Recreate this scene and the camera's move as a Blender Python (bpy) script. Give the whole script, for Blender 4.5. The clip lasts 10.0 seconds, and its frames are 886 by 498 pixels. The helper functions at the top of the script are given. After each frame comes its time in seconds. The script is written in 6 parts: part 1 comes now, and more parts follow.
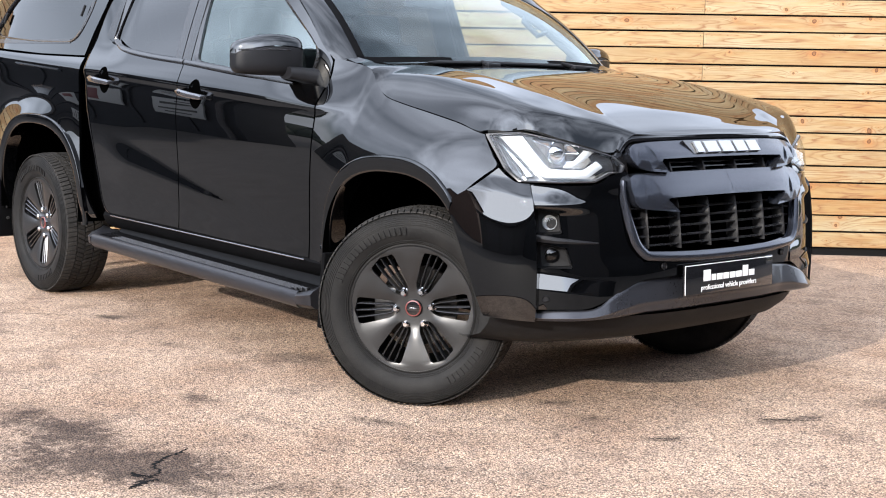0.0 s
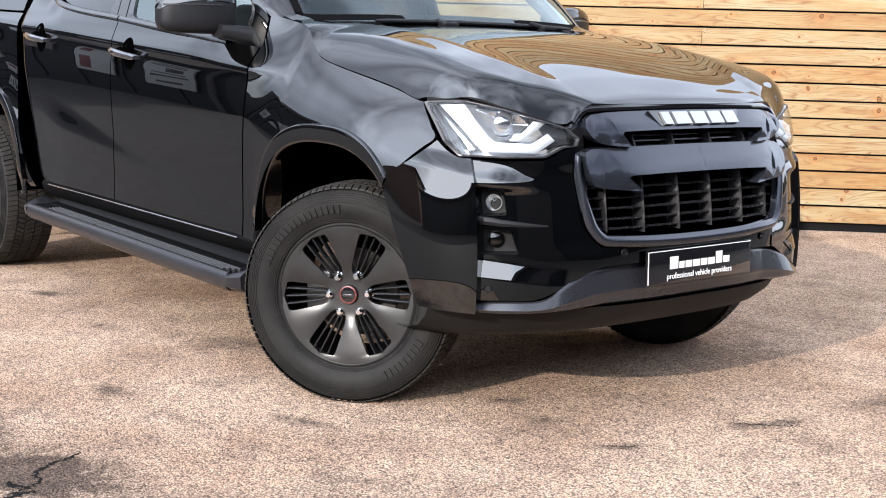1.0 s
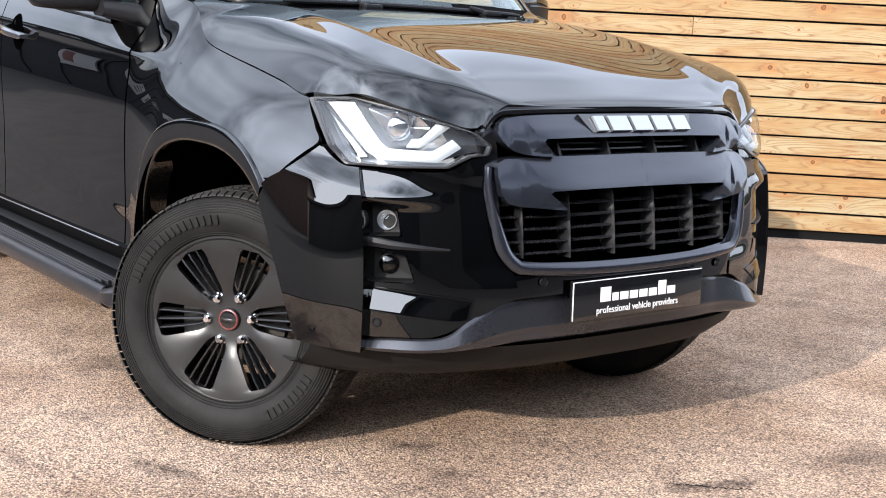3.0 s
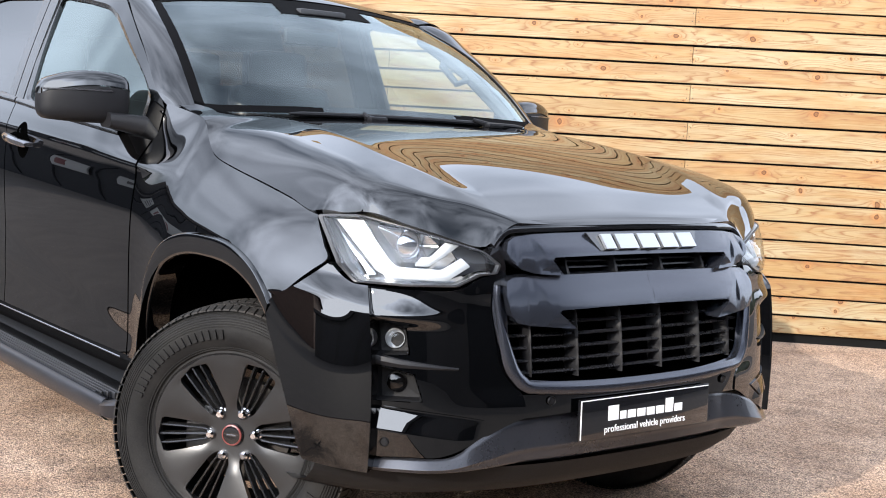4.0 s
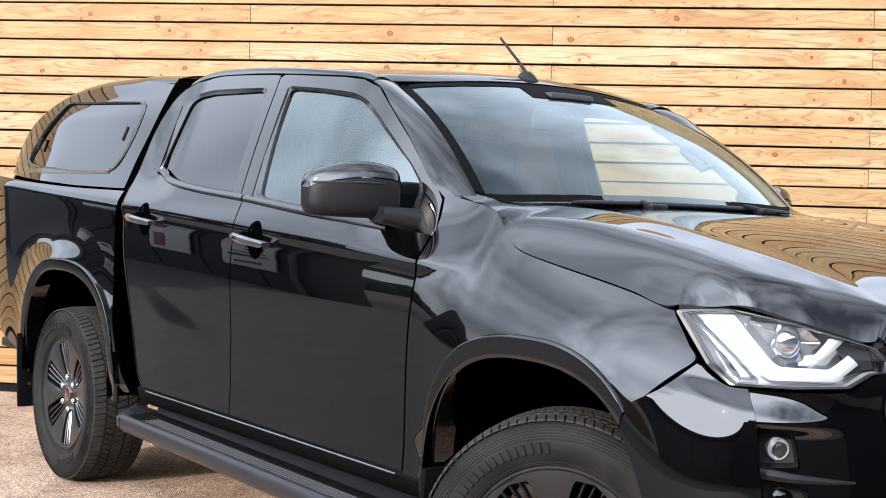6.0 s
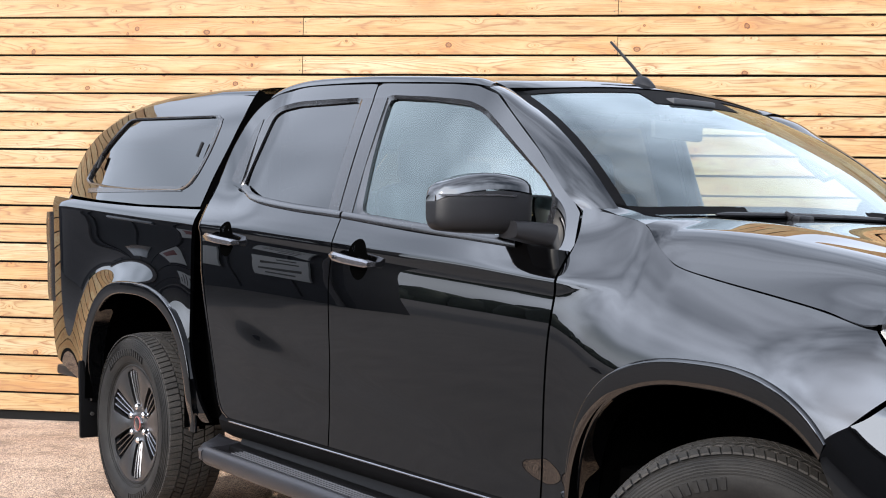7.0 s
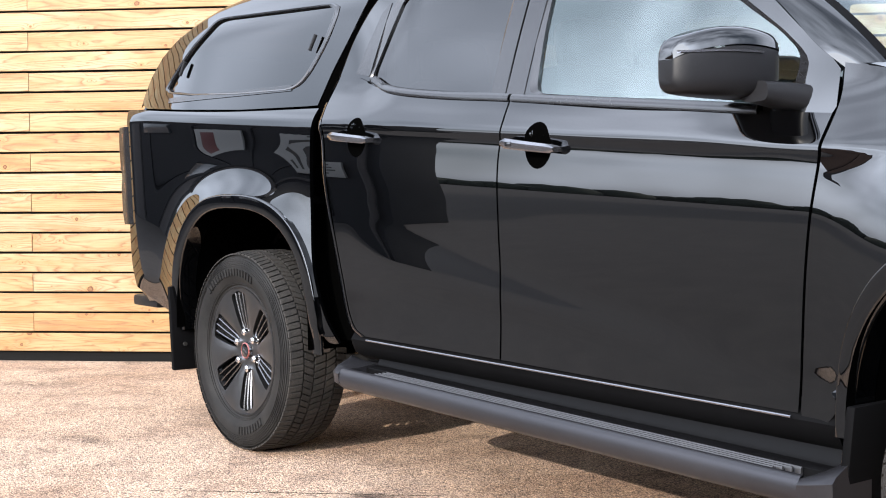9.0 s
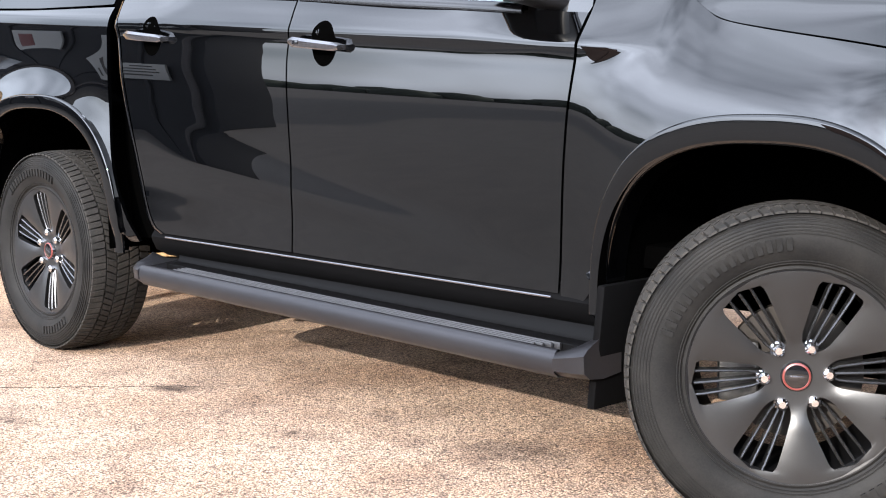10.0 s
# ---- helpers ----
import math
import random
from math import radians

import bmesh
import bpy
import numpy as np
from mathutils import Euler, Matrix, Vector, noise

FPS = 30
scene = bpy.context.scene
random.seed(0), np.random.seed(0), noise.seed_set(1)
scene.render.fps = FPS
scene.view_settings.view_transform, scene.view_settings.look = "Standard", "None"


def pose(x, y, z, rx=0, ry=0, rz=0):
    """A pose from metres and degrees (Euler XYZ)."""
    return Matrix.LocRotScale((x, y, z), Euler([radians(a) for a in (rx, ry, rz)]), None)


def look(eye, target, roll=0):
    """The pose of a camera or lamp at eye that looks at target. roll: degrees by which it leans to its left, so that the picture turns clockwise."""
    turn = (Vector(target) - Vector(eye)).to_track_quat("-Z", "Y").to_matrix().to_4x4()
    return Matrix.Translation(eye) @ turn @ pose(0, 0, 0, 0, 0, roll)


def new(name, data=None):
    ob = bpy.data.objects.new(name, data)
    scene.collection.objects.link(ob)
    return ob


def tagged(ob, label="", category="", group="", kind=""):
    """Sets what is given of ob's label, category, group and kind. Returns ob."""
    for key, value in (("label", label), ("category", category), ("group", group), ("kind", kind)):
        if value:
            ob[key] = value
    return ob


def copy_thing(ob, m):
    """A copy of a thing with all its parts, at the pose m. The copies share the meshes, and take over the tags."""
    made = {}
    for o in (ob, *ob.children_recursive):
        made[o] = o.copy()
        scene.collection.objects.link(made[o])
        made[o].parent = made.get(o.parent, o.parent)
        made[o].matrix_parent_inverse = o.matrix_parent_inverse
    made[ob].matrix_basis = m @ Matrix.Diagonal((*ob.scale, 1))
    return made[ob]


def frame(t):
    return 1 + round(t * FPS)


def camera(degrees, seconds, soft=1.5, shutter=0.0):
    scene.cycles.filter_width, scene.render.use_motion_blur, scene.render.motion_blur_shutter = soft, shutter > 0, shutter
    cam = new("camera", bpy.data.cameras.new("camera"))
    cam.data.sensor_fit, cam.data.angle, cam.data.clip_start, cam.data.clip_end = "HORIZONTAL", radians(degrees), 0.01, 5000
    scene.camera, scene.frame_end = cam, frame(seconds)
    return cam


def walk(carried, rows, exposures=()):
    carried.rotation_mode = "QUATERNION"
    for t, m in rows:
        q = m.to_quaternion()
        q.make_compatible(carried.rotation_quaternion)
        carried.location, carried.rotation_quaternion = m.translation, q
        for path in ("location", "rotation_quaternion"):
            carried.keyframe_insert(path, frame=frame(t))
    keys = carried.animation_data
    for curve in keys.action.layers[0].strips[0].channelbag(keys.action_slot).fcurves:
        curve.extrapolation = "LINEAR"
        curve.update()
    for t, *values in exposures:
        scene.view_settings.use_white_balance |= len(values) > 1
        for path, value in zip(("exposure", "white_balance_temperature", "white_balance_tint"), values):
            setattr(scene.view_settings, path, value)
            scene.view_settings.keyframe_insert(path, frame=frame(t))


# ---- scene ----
cam = camera(37.8, 10.0, 1.05)
PATH = [
    (0, (6.831, -3.829, 1.196), (5.326, -2.538, 0.939), 1.0),
    (0.5, (6.704, -3.593, 1.194), (5.195, -2.311, 0.908), 1.4),
    (1, (6.634, -3.298, 1.198), (5.114, -2.037, 0.883), 1.5),
    (1.5, (6.522, -3.079, 1.178), (4.992, -1.838, 0.832), 1.8),
    (2, (6.433, -2.874, 1.161), (4.896, -1.647, 0.798), 2.2),
    (3.3, (6.358, -2.61, 1.242), (4.82, -1.371, 0.927), 3.2),
    (3.5, (6.353, -2.614, 1.255), (4.814, -1.369, 0.968), 3.3),
    (4, (6.316, -2.66, 1.284), (4.773, -1.404, 1.083), 3.2),
    (4.5, (6.181, -2.764, 1.274), (4.625, -1.515, 1.149), 2.9),
    (5, (6.015, -2.879, 1.263), (4.445, -1.642, 1.179), 2.4),
    (5.5, (5.785, -2.945, 1.23), (4.198, -1.729, 1.167), 1.8),
    (6, (5.566, -3.033, 1.216), (3.973, -1.825, 1.167), 1.7),
    (7.5, (4.809, -3.201, 1.167), (3.216, -1.991, 1.162), 0.4),
    (8, (4.457, -3.265, 1.113), (2.871, -2.047, 1.112), -0.2),
    (8.5, (4.309, -3.308, 1.048), (2.726, -2.085, 1.014), -0.6),
    (9, (4.362, -3.329, 1.0), (2.789, -2.098, 0.907), -0.4),
    (9.5, (4.486, -3.332, 0.971), (2.962, -2.047, 0.811), -0.4),
    (10, (4.58, -3.311, 0.962), (3.175, -1.906, 0.73), -0.3),
]
walk(cam, [(t, look(eye, target, roll)) for t, eye, target, roll in PATH], [(0.0, 0.38), (6.0, 0.38), (8.0, 0.48), (9.0, 0.66), (10.0, 0.92)])

# ---- world, sun ----
SUN_TO = Vector((0.75, -2.5, 1.0)).normalized()
world = bpy.data.worlds.new("sky")
scene.world = world
world.use_nodes = True
wn = world.node_tree
wn.nodes.clear()
w_out = wn.nodes.new("ShaderNodeOutputWorld")
w_bg = wn.nodes.new("ShaderNodeBackground")
w_sky = wn.nodes.new("ShaderNodeTexSky")
w_sky.sky_type = "NISHITA"
w_sky.sun_disc = False
w_sky.sun_elevation = math.asin(SUN_TO.z)
w_sky.sun_rotation = math.atan2(SUN_TO.x, SUN_TO.y)
w_sky.air_density, w_sky.dust_density, w_sky.ozone_density = 1.0, 2.5, 1.0
w_noise = wn.nodes.new("ShaderNodeTexNoise")
w_noise.inputs["Scale"].default_value = 1.7
w_noise.inputs["Detail"].default_value = 3.5
w_noise.inputs["Roughness"].default_value = 0.58
w_noise.inputs["Distortion"].default_value = 0.1
w_ramp = wn.nodes.new("ShaderNodeValToRGB")
w_ramp.color_ramp.elements[0].position, w_ramp.color_ramp.elements[1].position = 0.32, 0.62
w_ramp.color_ramp.elements[0].color = (0.12, 0.12, 0.12, 1)
w_ramp.color_ramp.elements[1].color = (0.95, 0.95, 0.95, 1)
w_grey = wn.nodes.new("ShaderNodeRGBToBW")
w_glow = wn.nodes.new("ShaderNodeMath")
w_glow.operation = "MULTIPLY_ADD"
w_glow.inputs[1].default_value, w_glow.inputs[2].default_value = 4.4, 13.0
w_mix = wn.nodes.new("ShaderNodeMixRGB")
w_tint = wn.nodes.new("ShaderNodeMixRGB")
w_tint.blend_type = "MULTIPLY"
w_tint.inputs[0].default_value = 1.0
w_tint.inputs[2].default_value = (0.88, 0.97, 1.16, 1)
wn.links.new(w_sky.outputs[0], w_grey.inputs[0])
wn.links.new(w_grey.outputs[0], w_glow.inputs[0])
w_dir = wn.nodes.new("ShaderNodeTexCoord")
w_dot = wn.nodes.new("ShaderNodeVectorMath")
w_dot.operation = "DOT_PRODUCT"
w_dot.inputs[1].default_value = SUN_TO
w_near = wn.nodes.new("ShaderNodeMath")
w_near.operation = "MAXIMUM"
w_near.inputs[1].default_value = 0.0
w_pow = wn.nodes.new("ShaderNodeMath")
w_pow.operation = "POWER"
w_pow.inputs[1].default_value = 1.1
w_halo = wn.nodes.new("ShaderNodeMath")
w_halo.operation = "MULTIPLY_ADD"
w_halo.inputs[1].default_value, w_halo.inputs[2].default_value = 0.58, 1.04
w_lit = wn.nodes.new("ShaderNodeMath")
w_lit.operation = "MULTIPLY"
wn.links.new(w_dir.outputs["Generated"], w_dot.inputs[0])
wn.links.new(w_dot.outputs["Value"], w_near.inputs[0])
wn.links.new(w_near.outputs[0], w_pow.inputs[0])
wn.links.new(w_pow.outputs[0], w_halo.inputs[0])
wn.links.new(w_glow.outputs[0], w_lit.inputs[0])
wn.links.new(w_halo.outputs[0], w_lit.inputs[1])
wn.links.new(w_lit.outputs[0], w_tint.inputs[1])
wn.links.new(w_tint.outputs[0], w_mix.inputs[2])
wn.links.new(w_noise.outputs["Fac"], w_ramp.inputs[0])
wn.links.new(w_ramp.outputs[0], w_mix.inputs[0])
wn.links.new(w_sky.outputs[0], w_mix.inputs[1])
w_soft = wn.nodes.new("ShaderNodeMixRGB")
w_soft.blend_type = "DARKEN"
w_soft.inputs[0].default_value = 1.0
w_soft.inputs[2].default_value = (48.0, 51.0, 57.0, 1)
wn.links.new(w_mix.outputs[0], w_soft.inputs[1])
wn.links.new(w_soft.outputs[0], w_bg.inputs[0])
w_bg.inputs[1].default_value = 0.112
wn.links.new(w_bg.outputs[0], w_out.inputs[0])

sun = new("sun", bpy.data.lights.new("sun", "SUN"))
sun.data.energy = 5.0
sun.data.angle = radians(0.53)
sun.data.color = (1.0, 0.915, 0.82)
sun.matrix_world = look(SUN_TO * 40, (0, 0, 0))


# ---- materials ----
def material(name, colour, rough=0.5, metal=0.0, coat=0.0, spec=0.5):
    m = bpy.data.materials.new(name)
    m.use_nodes = True
    b = m.node_tree.nodes["Principled BSDF"]
    b.inputs["Base Color"].default_value = (*colour, 1)
    b.inputs["Roughness"].default_value = rough
    b.inputs["Metallic"].default_value = metal
    b.inputs["Specular IOR Level"].default_value = spec
    b.inputs["Coat Weight"].default_value = coat
    b.inputs["Coat Roughness"].default_value = 0.004
    return m


def node(m, kind, **values):
    n = m.node_tree.nodes.new(kind)
    for key, value in values.items():
        n.inputs[key.replace("_", " ")].default_value = value
    return n


def ramp(m, source, stops):
    r = m.node_tree.nodes.new("ShaderNodeValToRGB")
    els = r.color_ramp.elements
    while len(els) < len(stops):
        els.new(0.5)
    for e, (p, c) in zip(els, stops):
        e.position = p
        e.color = (*c, 1) if len(c) == 3 else (c[0],) * 3 + (1,)
    m.node_tree.links.new(source, r.inputs[0])
    return r.outputs[0]


def mixed(m, fac, a, b, blend="MIX"):
    n = m.node_tree.nodes.new("ShaderNodeMixRGB")
    n.blend_type = blend
    for k, v in enumerate((fac, a, b)):
        if isinstance(v, (int, float)):
            n.inputs[k].default_value = v
        elif isinstance(v, tuple):
            n.inputs[k].default_value = (*v, 1)
        else:
            m.node_tree.links.new(v, n.inputs[k])
    return n.outputs[0]


def coords(m, scale=(1, 1, 1), kind="Object"):
    tc = m.node_tree.nodes.new("ShaderNodeTexCoord")
    mp = m.node_tree.nodes.new("ShaderNodeMapping")
    mp.inputs["Scale"].default_value = scale
    m.node_tree.links.new(tc.outputs[kind], mp.inputs[0])
    return mp


def noise_tex(m, vec, scale, detail=4.0, rough=0.55, distort=0.0):
    n = node(m, "ShaderNodeTexNoise", Scale=scale, Detail=detail, Roughness=rough, Distortion=distort)
    m.node_tree.links.new(vec, n.inputs["Vector"])
    return n.outputs["Fac"]


def shade(m, colour=None, rough=None, height=None, strength=0.3, distance=0.002):
    b = m.node_tree.nodes["Principled BSDF"]
    if colour is not None:
        m.node_tree.links.new(colour, b.inputs["Base Color"])
    if rough is not None:
        m.node_tree.links.new(rough, b.inputs["Roughness"])
    if height is not None:
        bp = node(m, "ShaderNodeBump", Strength=strength, Distance=distance)
        m.node_tree.links.new(height, bp.inputs["Height"])
        m.node_tree.links.new(bp.outputs[0], b.inputs["Normal"])
    return m


def grained(name, colour, rough, spread=0.25, scale=60.0, bump=0.15, metal=0.0, coat=0.0, spec=0.5):
    """Colour and roughness that vary at two scales, with fine relief."""
    m = material(name, colour, rough, metal, coat, spec)
    mp = coords(m)
    fine, broad = noise_tex(m, mp.outputs[0], scale, 5), noise_tex(m, mp.outputs[0], 3.5, 4)
    both = mixed(m, 0.5, fine, broad)
    lo = tuple(c * (1 - spread) for c in colour)
    hi = tuple(min(1, c * (1 + spread)) for c in colour)
    shade(m, ramp(m, both, [(0.3, lo), (0.7, hi)]), ramp(m, both, [(0.3, (max(0.02, rough - 0.08),)), (0.7, (min(1, rough + 0.08),))]), fine, bump, 0.001)
    return m


PAINT = material("black_gloss_paint", (0.0006, 0.00065, 0.0008), 0.05, 0.0, 1.0, 0.0)
PAINT.node_tree.nodes["Principled BSDF"].inputs["Coat IOR"].default_value = 1.74
_mp = coords(PAINT)
shade(PAINT, None, ramp(PAINT, noise_tex(PAINT, _mp.outputs[0], 2.5, 5), [(0.35, (0.03,)), (0.7, (0.07,))]))
SLAT = grained("grille_slat_plastic", (0.014, 0.014, 0.016), 0.28, 0.2, 200, 0.03)
PIANO = material("piano_black", (0.006, 0.006, 0.007), 0.08, 0.0, 1.0)
SATIN = grained("satin_black_plastic", (0.007, 0.007, 0.008), 0.42, 0.25, 180, 0.12, spec=0.2)
ROUGH_PLASTIC = grained("rough_black_plastic", (0.006, 0.006, 0.0065), 0.6, 0.3, 240, 0.3, spec=0.18)
FRAME_BLACK = grained("window_frame_black", (0.008, 0.008, 0.009), 0.22, 0.2, 150, 0.04, coat=0.3)
GUNMETAL = material("gunmetal_trim", (0.036, 0.040, 0.052), 0.25, 0.7, 0.4)
SKID = grained("graphite_bumper_trim", (0.030, 0.031, 0.037), 0.30, 0.12, 120, 0.04, metal=0.5, coat=0.4)
STEP_GREY = grained("step_graphite", (0.028, 0.028, 0.032), 0.36, 0.12, 160, 0.05, metal=0.6)
HANDLE = material("dark_chrome", (0.17, 0.17, 0.185), 0.2, 0.9, 0.3)
CHROME = material("chrome", (0.8, 0.8, 0.82), 0.08, 1.0)
SILVER = material("silver_badge", (0.42, 0.43, 0.45), 0.34, 0.85)
STEP_TOP = grained("step_top_plastic", (0.003, 0.003, 0.0033), 0.42, 0.2, 120, 0.04, spec=0.07)
# lighter than the board so that rib tops carry a painted highlight
RIB_HIGHLIGHT = grained("step_rib_highlight", (0.020, 0.020, 0.022), 0.40, 0.2, 200, 0.05)
DEEP_BLACK = grained("deep_black_plastic", (0.0025, 0.0025, 0.0028), 0.7, 0.3, 200, 0.1, spec=0.04)
LAMP_SMOKE = material("smoked_lamp_body", (0.010, 0.010, 0.011), 0.22, spec=0.12)
# near-zero black: deep shade put into the colour of hollows and hidden parts
SHADE_BLACK = material("painted_shade", (0.0006, 0.0006, 0.0006), 0.9, spec=0.0)
CABIN = grained("cabin_trim", (0.02, 0.021, 0.023), 0.6, 0.2, 90, 0.2)
DASH = grained("dash_soft_plastic", (0.006, 0.006, 0.0065), 0.85, 0.2, 90, 0.2, spec=0.1)
SEAT_CLOTH = grained("seat_leather", (0.018, 0.018, 0.02), 0.5, 0.25, 120, 0.25)
WHITE = material("white_print", (0.8, 0.8, 0.8), 0.45)
RED = material("red_ring", (0.16, 0.035, 0.03), 0.3, coat=0.5)
ALLOY = grained("satin_black_alloy", (0.010, 0.010, 0.0105), 0.36, 0.15, 200, 0.02, coat=0.28, spec=0.4)
ALLOY.node_tree.nodes["Principled BSDF"].inputs["Coat Roughness"].default_value = 0.26
ALLOY_EDGE = material("machined_edge", (0.13, 0.13, 0.135), 0.25, 0.9)
STEEL = grained("bare_steel", (0.14, 0.135, 0.13), 0.35, 0.3, 80, 0.15, metal=0.9)
RUST = grained("brake_iron", (0.03, 0.026, 0.023), 0.55, 0.35, 60, 0.3, metal=0.5)

# tyre rubber with dust on its tread
RUBBER = material("tyre_rubber", (0.012, 0.012, 0.012), 0.62, spec=0.14)
_mp = coords(RUBBER)
_n1, _n2 = noise_tex(RUBBER, _mp.outputs[0], 9, 6, 0.65), noise_tex(RUBBER, _mp.outputs[0], 220, 3)
shade(RUBBER, ramp(RUBBER, mixed(RUBBER, 0.35, _n1, _n2), [(0.38, (0.006, 0.006, 0.0062)), (0.72, (0.019, 0.018, 0.017))]), None, _n2, 0.12, 0.001)
TREAD = material("tread_rubber", (0.03, 0.029, 0.028), 0.8, spec=0.25)
_mp = coords(TREAD)
_n1, _n2 = noise_tex(TREAD, _mp.outputs[0], 14, 6, 0.65), noise_tex(TREAD, _mp.outputs[0], 160, 3)
shade(TREAD, ramp(TREAD, mixed(TREAD, 0.5, _n1, _n2), [(0.35, (0.008, 0.008, 0.008)), (0.7, (0.034, 0.030, 0.026))]), None, _n2, 0.3, 0.001)


def glazing(name, tint, gloss_ior=1.5, rough=0.0, gleam=(0.8, 0.8, 0.8)):
    m = bpy.data.materials.new(name)
    m.use_nodes = True
    nt = m.node_tree
    nt.nodes.clear()
    out, mix = nt.nodes.new("ShaderNodeOutputMaterial"), nt.nodes.new("ShaderNodeMixShader")
    clear, gloss, lw = nt.nodes.new("ShaderNodeBsdfTransparent"), nt.nodes.new("ShaderNodeBsdfGlossy"), nt.nodes.new("ShaderNodeLayerWeight")
    clear.inputs[0].default_value = (*tint, 1)
    gloss.inputs["Roughness"].default_value = rough
    gloss.inputs[0].default_value = (*gleam, 1)
    lw.inputs["Blend"].default_value = 0.5
    f0 = ((gloss_ior - 1) / (gloss_ior + 1)) ** 2
    power, scale_add = nt.nodes.new("ShaderNodeMath"), nt.nodes.new("ShaderNodeMath")
    power.operation, scale_add.operation = "POWER", "MULTIPLY_ADD"
    power.inputs[1].default_value = 4.4
    scale_add.inputs[1].default_value, scale_add.inputs[2].default_value = 1 - f0, f0
    nt.links.new(lw.outputs["Facing"], power.inputs[0])
    nt.links.new(power.outputs[0], scale_add.inputs[0])
    nt.links.new(scale_add.outputs[0], mix.inputs[0])
    nt.links.new(clear.outputs[0], mix.inputs[1])
    nt.links.new(gloss.outputs[0], mix.inputs[2])
    nt.links.new(mix.outputs[0], out.inputs[0])
    return m


GLASS = glazing("clear_glass", (0.74, 0.86, 0.84), 2.3, 0.0, (0.84, 0.95, 0.93))
SCREEN_GLASS = glazing("windscreen_glass", (0.80, 0.89, 0.88), 2.15, 0.0, (0.84, 0.94, 0.95))
PRIVACY = glazing("privacy_glass", (0.05, 0.052, 0.055), 2.0)
LENS = glazing("lamp_lens", (0.93, 0.95, 0.96), 1.45)
SMOKED = glazing("smoked_lens", (0.10, 0.10, 0.11), 1.6)
DRL = material("light_guide", (0.46, 0.48, 0.50), 0.3)
_b = DRL.node_tree.nodes["Principled BSDF"]
_b.inputs["Emission Color"].default_value = (0.93, 0.96, 1.0, 1)
_b.inputs["Emission Strength"].default_value = 0.05
REFLECTOR = material("lamp_reflector", (0.6, 0.62, 0.65), 0.12, 0.95)
LAMP_GREY = material("lamp_housing", (0.45, 0.46, 0.48), 0.3, 0.4)
LAMP_DARK = material("lamp_inner_black", (0.02, 0.02, 0.022), 0.3)
LAMP_BACK = material("lamp_inner_grey", (0.48, 0.49, 0.51), 0.3, 0.35)
RED_LENS = material("red_lamp_glass", (0.10, 0.008, 0.008), 0.1, coat=1.0)


# ---- mesh helpers ----
def part(name, bm, mat, parent=None, label="", sharp=38):
    me = bpy.data.meshes.new(name)
    bm.to_mesh(me)
    bm.free()
    for p in me.polygons:
        p.use_smooth = True
    me.set_sharp_from_angle(angle=radians(sharp))
    if mat:
        me.materials.append(mat)
    ob = new(name, me)
    if parent:
        ob.parent = parent
    if label:
        ob["label"] = label
    return ob


def empty(name, m=None):
    ob = new(name)
    ob.empty_display_size = 0.1
    if m is not None:
        ob.matrix_world = m
    return ob


def spl(xs, ys, x):
    """Smooth monotone interpolation through knots."""
    xs, ys, x = np.asarray(xs, float), np.asarray(ys, float), np.clip(np.asarray(x, float), xs[0], xs[-1])
    h, d = np.diff(xs), np.diff(ys) / np.diff(xs)
    m = np.zeros(len(xs))
    for k in range(1, len(xs) - 1):
        if d[k - 1] * d[k] > 0:
            w1, w2 = 2 * h[k] + h[k - 1], h[k] + 2 * h[k - 1]
            m[k] = (w1 + w2) / (w1 / d[k - 1] + w2 / d[k])
    m[0], m[-1] = d[0], d[-1]
    k = np.clip(np.searchsorted(xs, x) - 1, 0, len(h) - 1)
    t = (x - xs[k]) / h[k]
    return (ys[k] * (1 + 2 * t) * (1 - t) ** 2 + h[k] * m[k] * t * (1 - t) ** 2 + ys[k + 1] * t * t * (3 - 2 * t) - h[k] * m[k + 1] * t * t * (1 - t))


def even(pts, n):
    pts = np.asarray(pts, float)
    s = np.r_[0, np.cumsum(np.linalg.norm(np.diff(pts, axis=0), axis=1))]
    t = np.linspace(0, s[-1], n)
    return np.stack([np.interp(t, s, pts[:, k]) for k in range(pts.shape[1])], 1)


def crv(pts, n):
    """A smooth curve through the points, at n even steps."""
    p = np.asarray(pts, float)
    if len(p) == 2:
        return even(p, n)
    q = np.vstack([2 * p[0] - p[1], p, 2 * p[-1] - p[-2]])
    out = []
    for k in range(1, len(q) - 2):
        for t in np.linspace(0, 1, 14, endpoint=False):
            a, b, c, d = q[k - 1:k + 3]
            out.append(0.5 * (2 * b + (c - a) * t + (2 * a - 5 * b + 4 * c - d) * t * t + (3 * b - a - 3 * c + d) * t ** 3))
    out.append(p[-1])
    return even(out, n)


def rounded(pts, r, n=5):
    """A closed outline with its corners rounded."""
    p, out = [np.asarray(q, float) for q in pts], []
    for k, b in enumerate(p):
        a, c = p[k - 1], p[(k + 1) % len(p)]
        rr = min(r, np.linalg.norm(a - b) * 0.45, np.linalg.norm(c - b) * 0.45)
        s, e = b + (a - b) / np.linalg.norm(a - b) * rr, b + (c - b) / np.linalg.norm(c - b) * rr
        for t in np.linspace(0, 1, n):
            out.append((1 - t) ** 2 * s + 2 * t * (1 - t) * b + t * t * e)
    return out


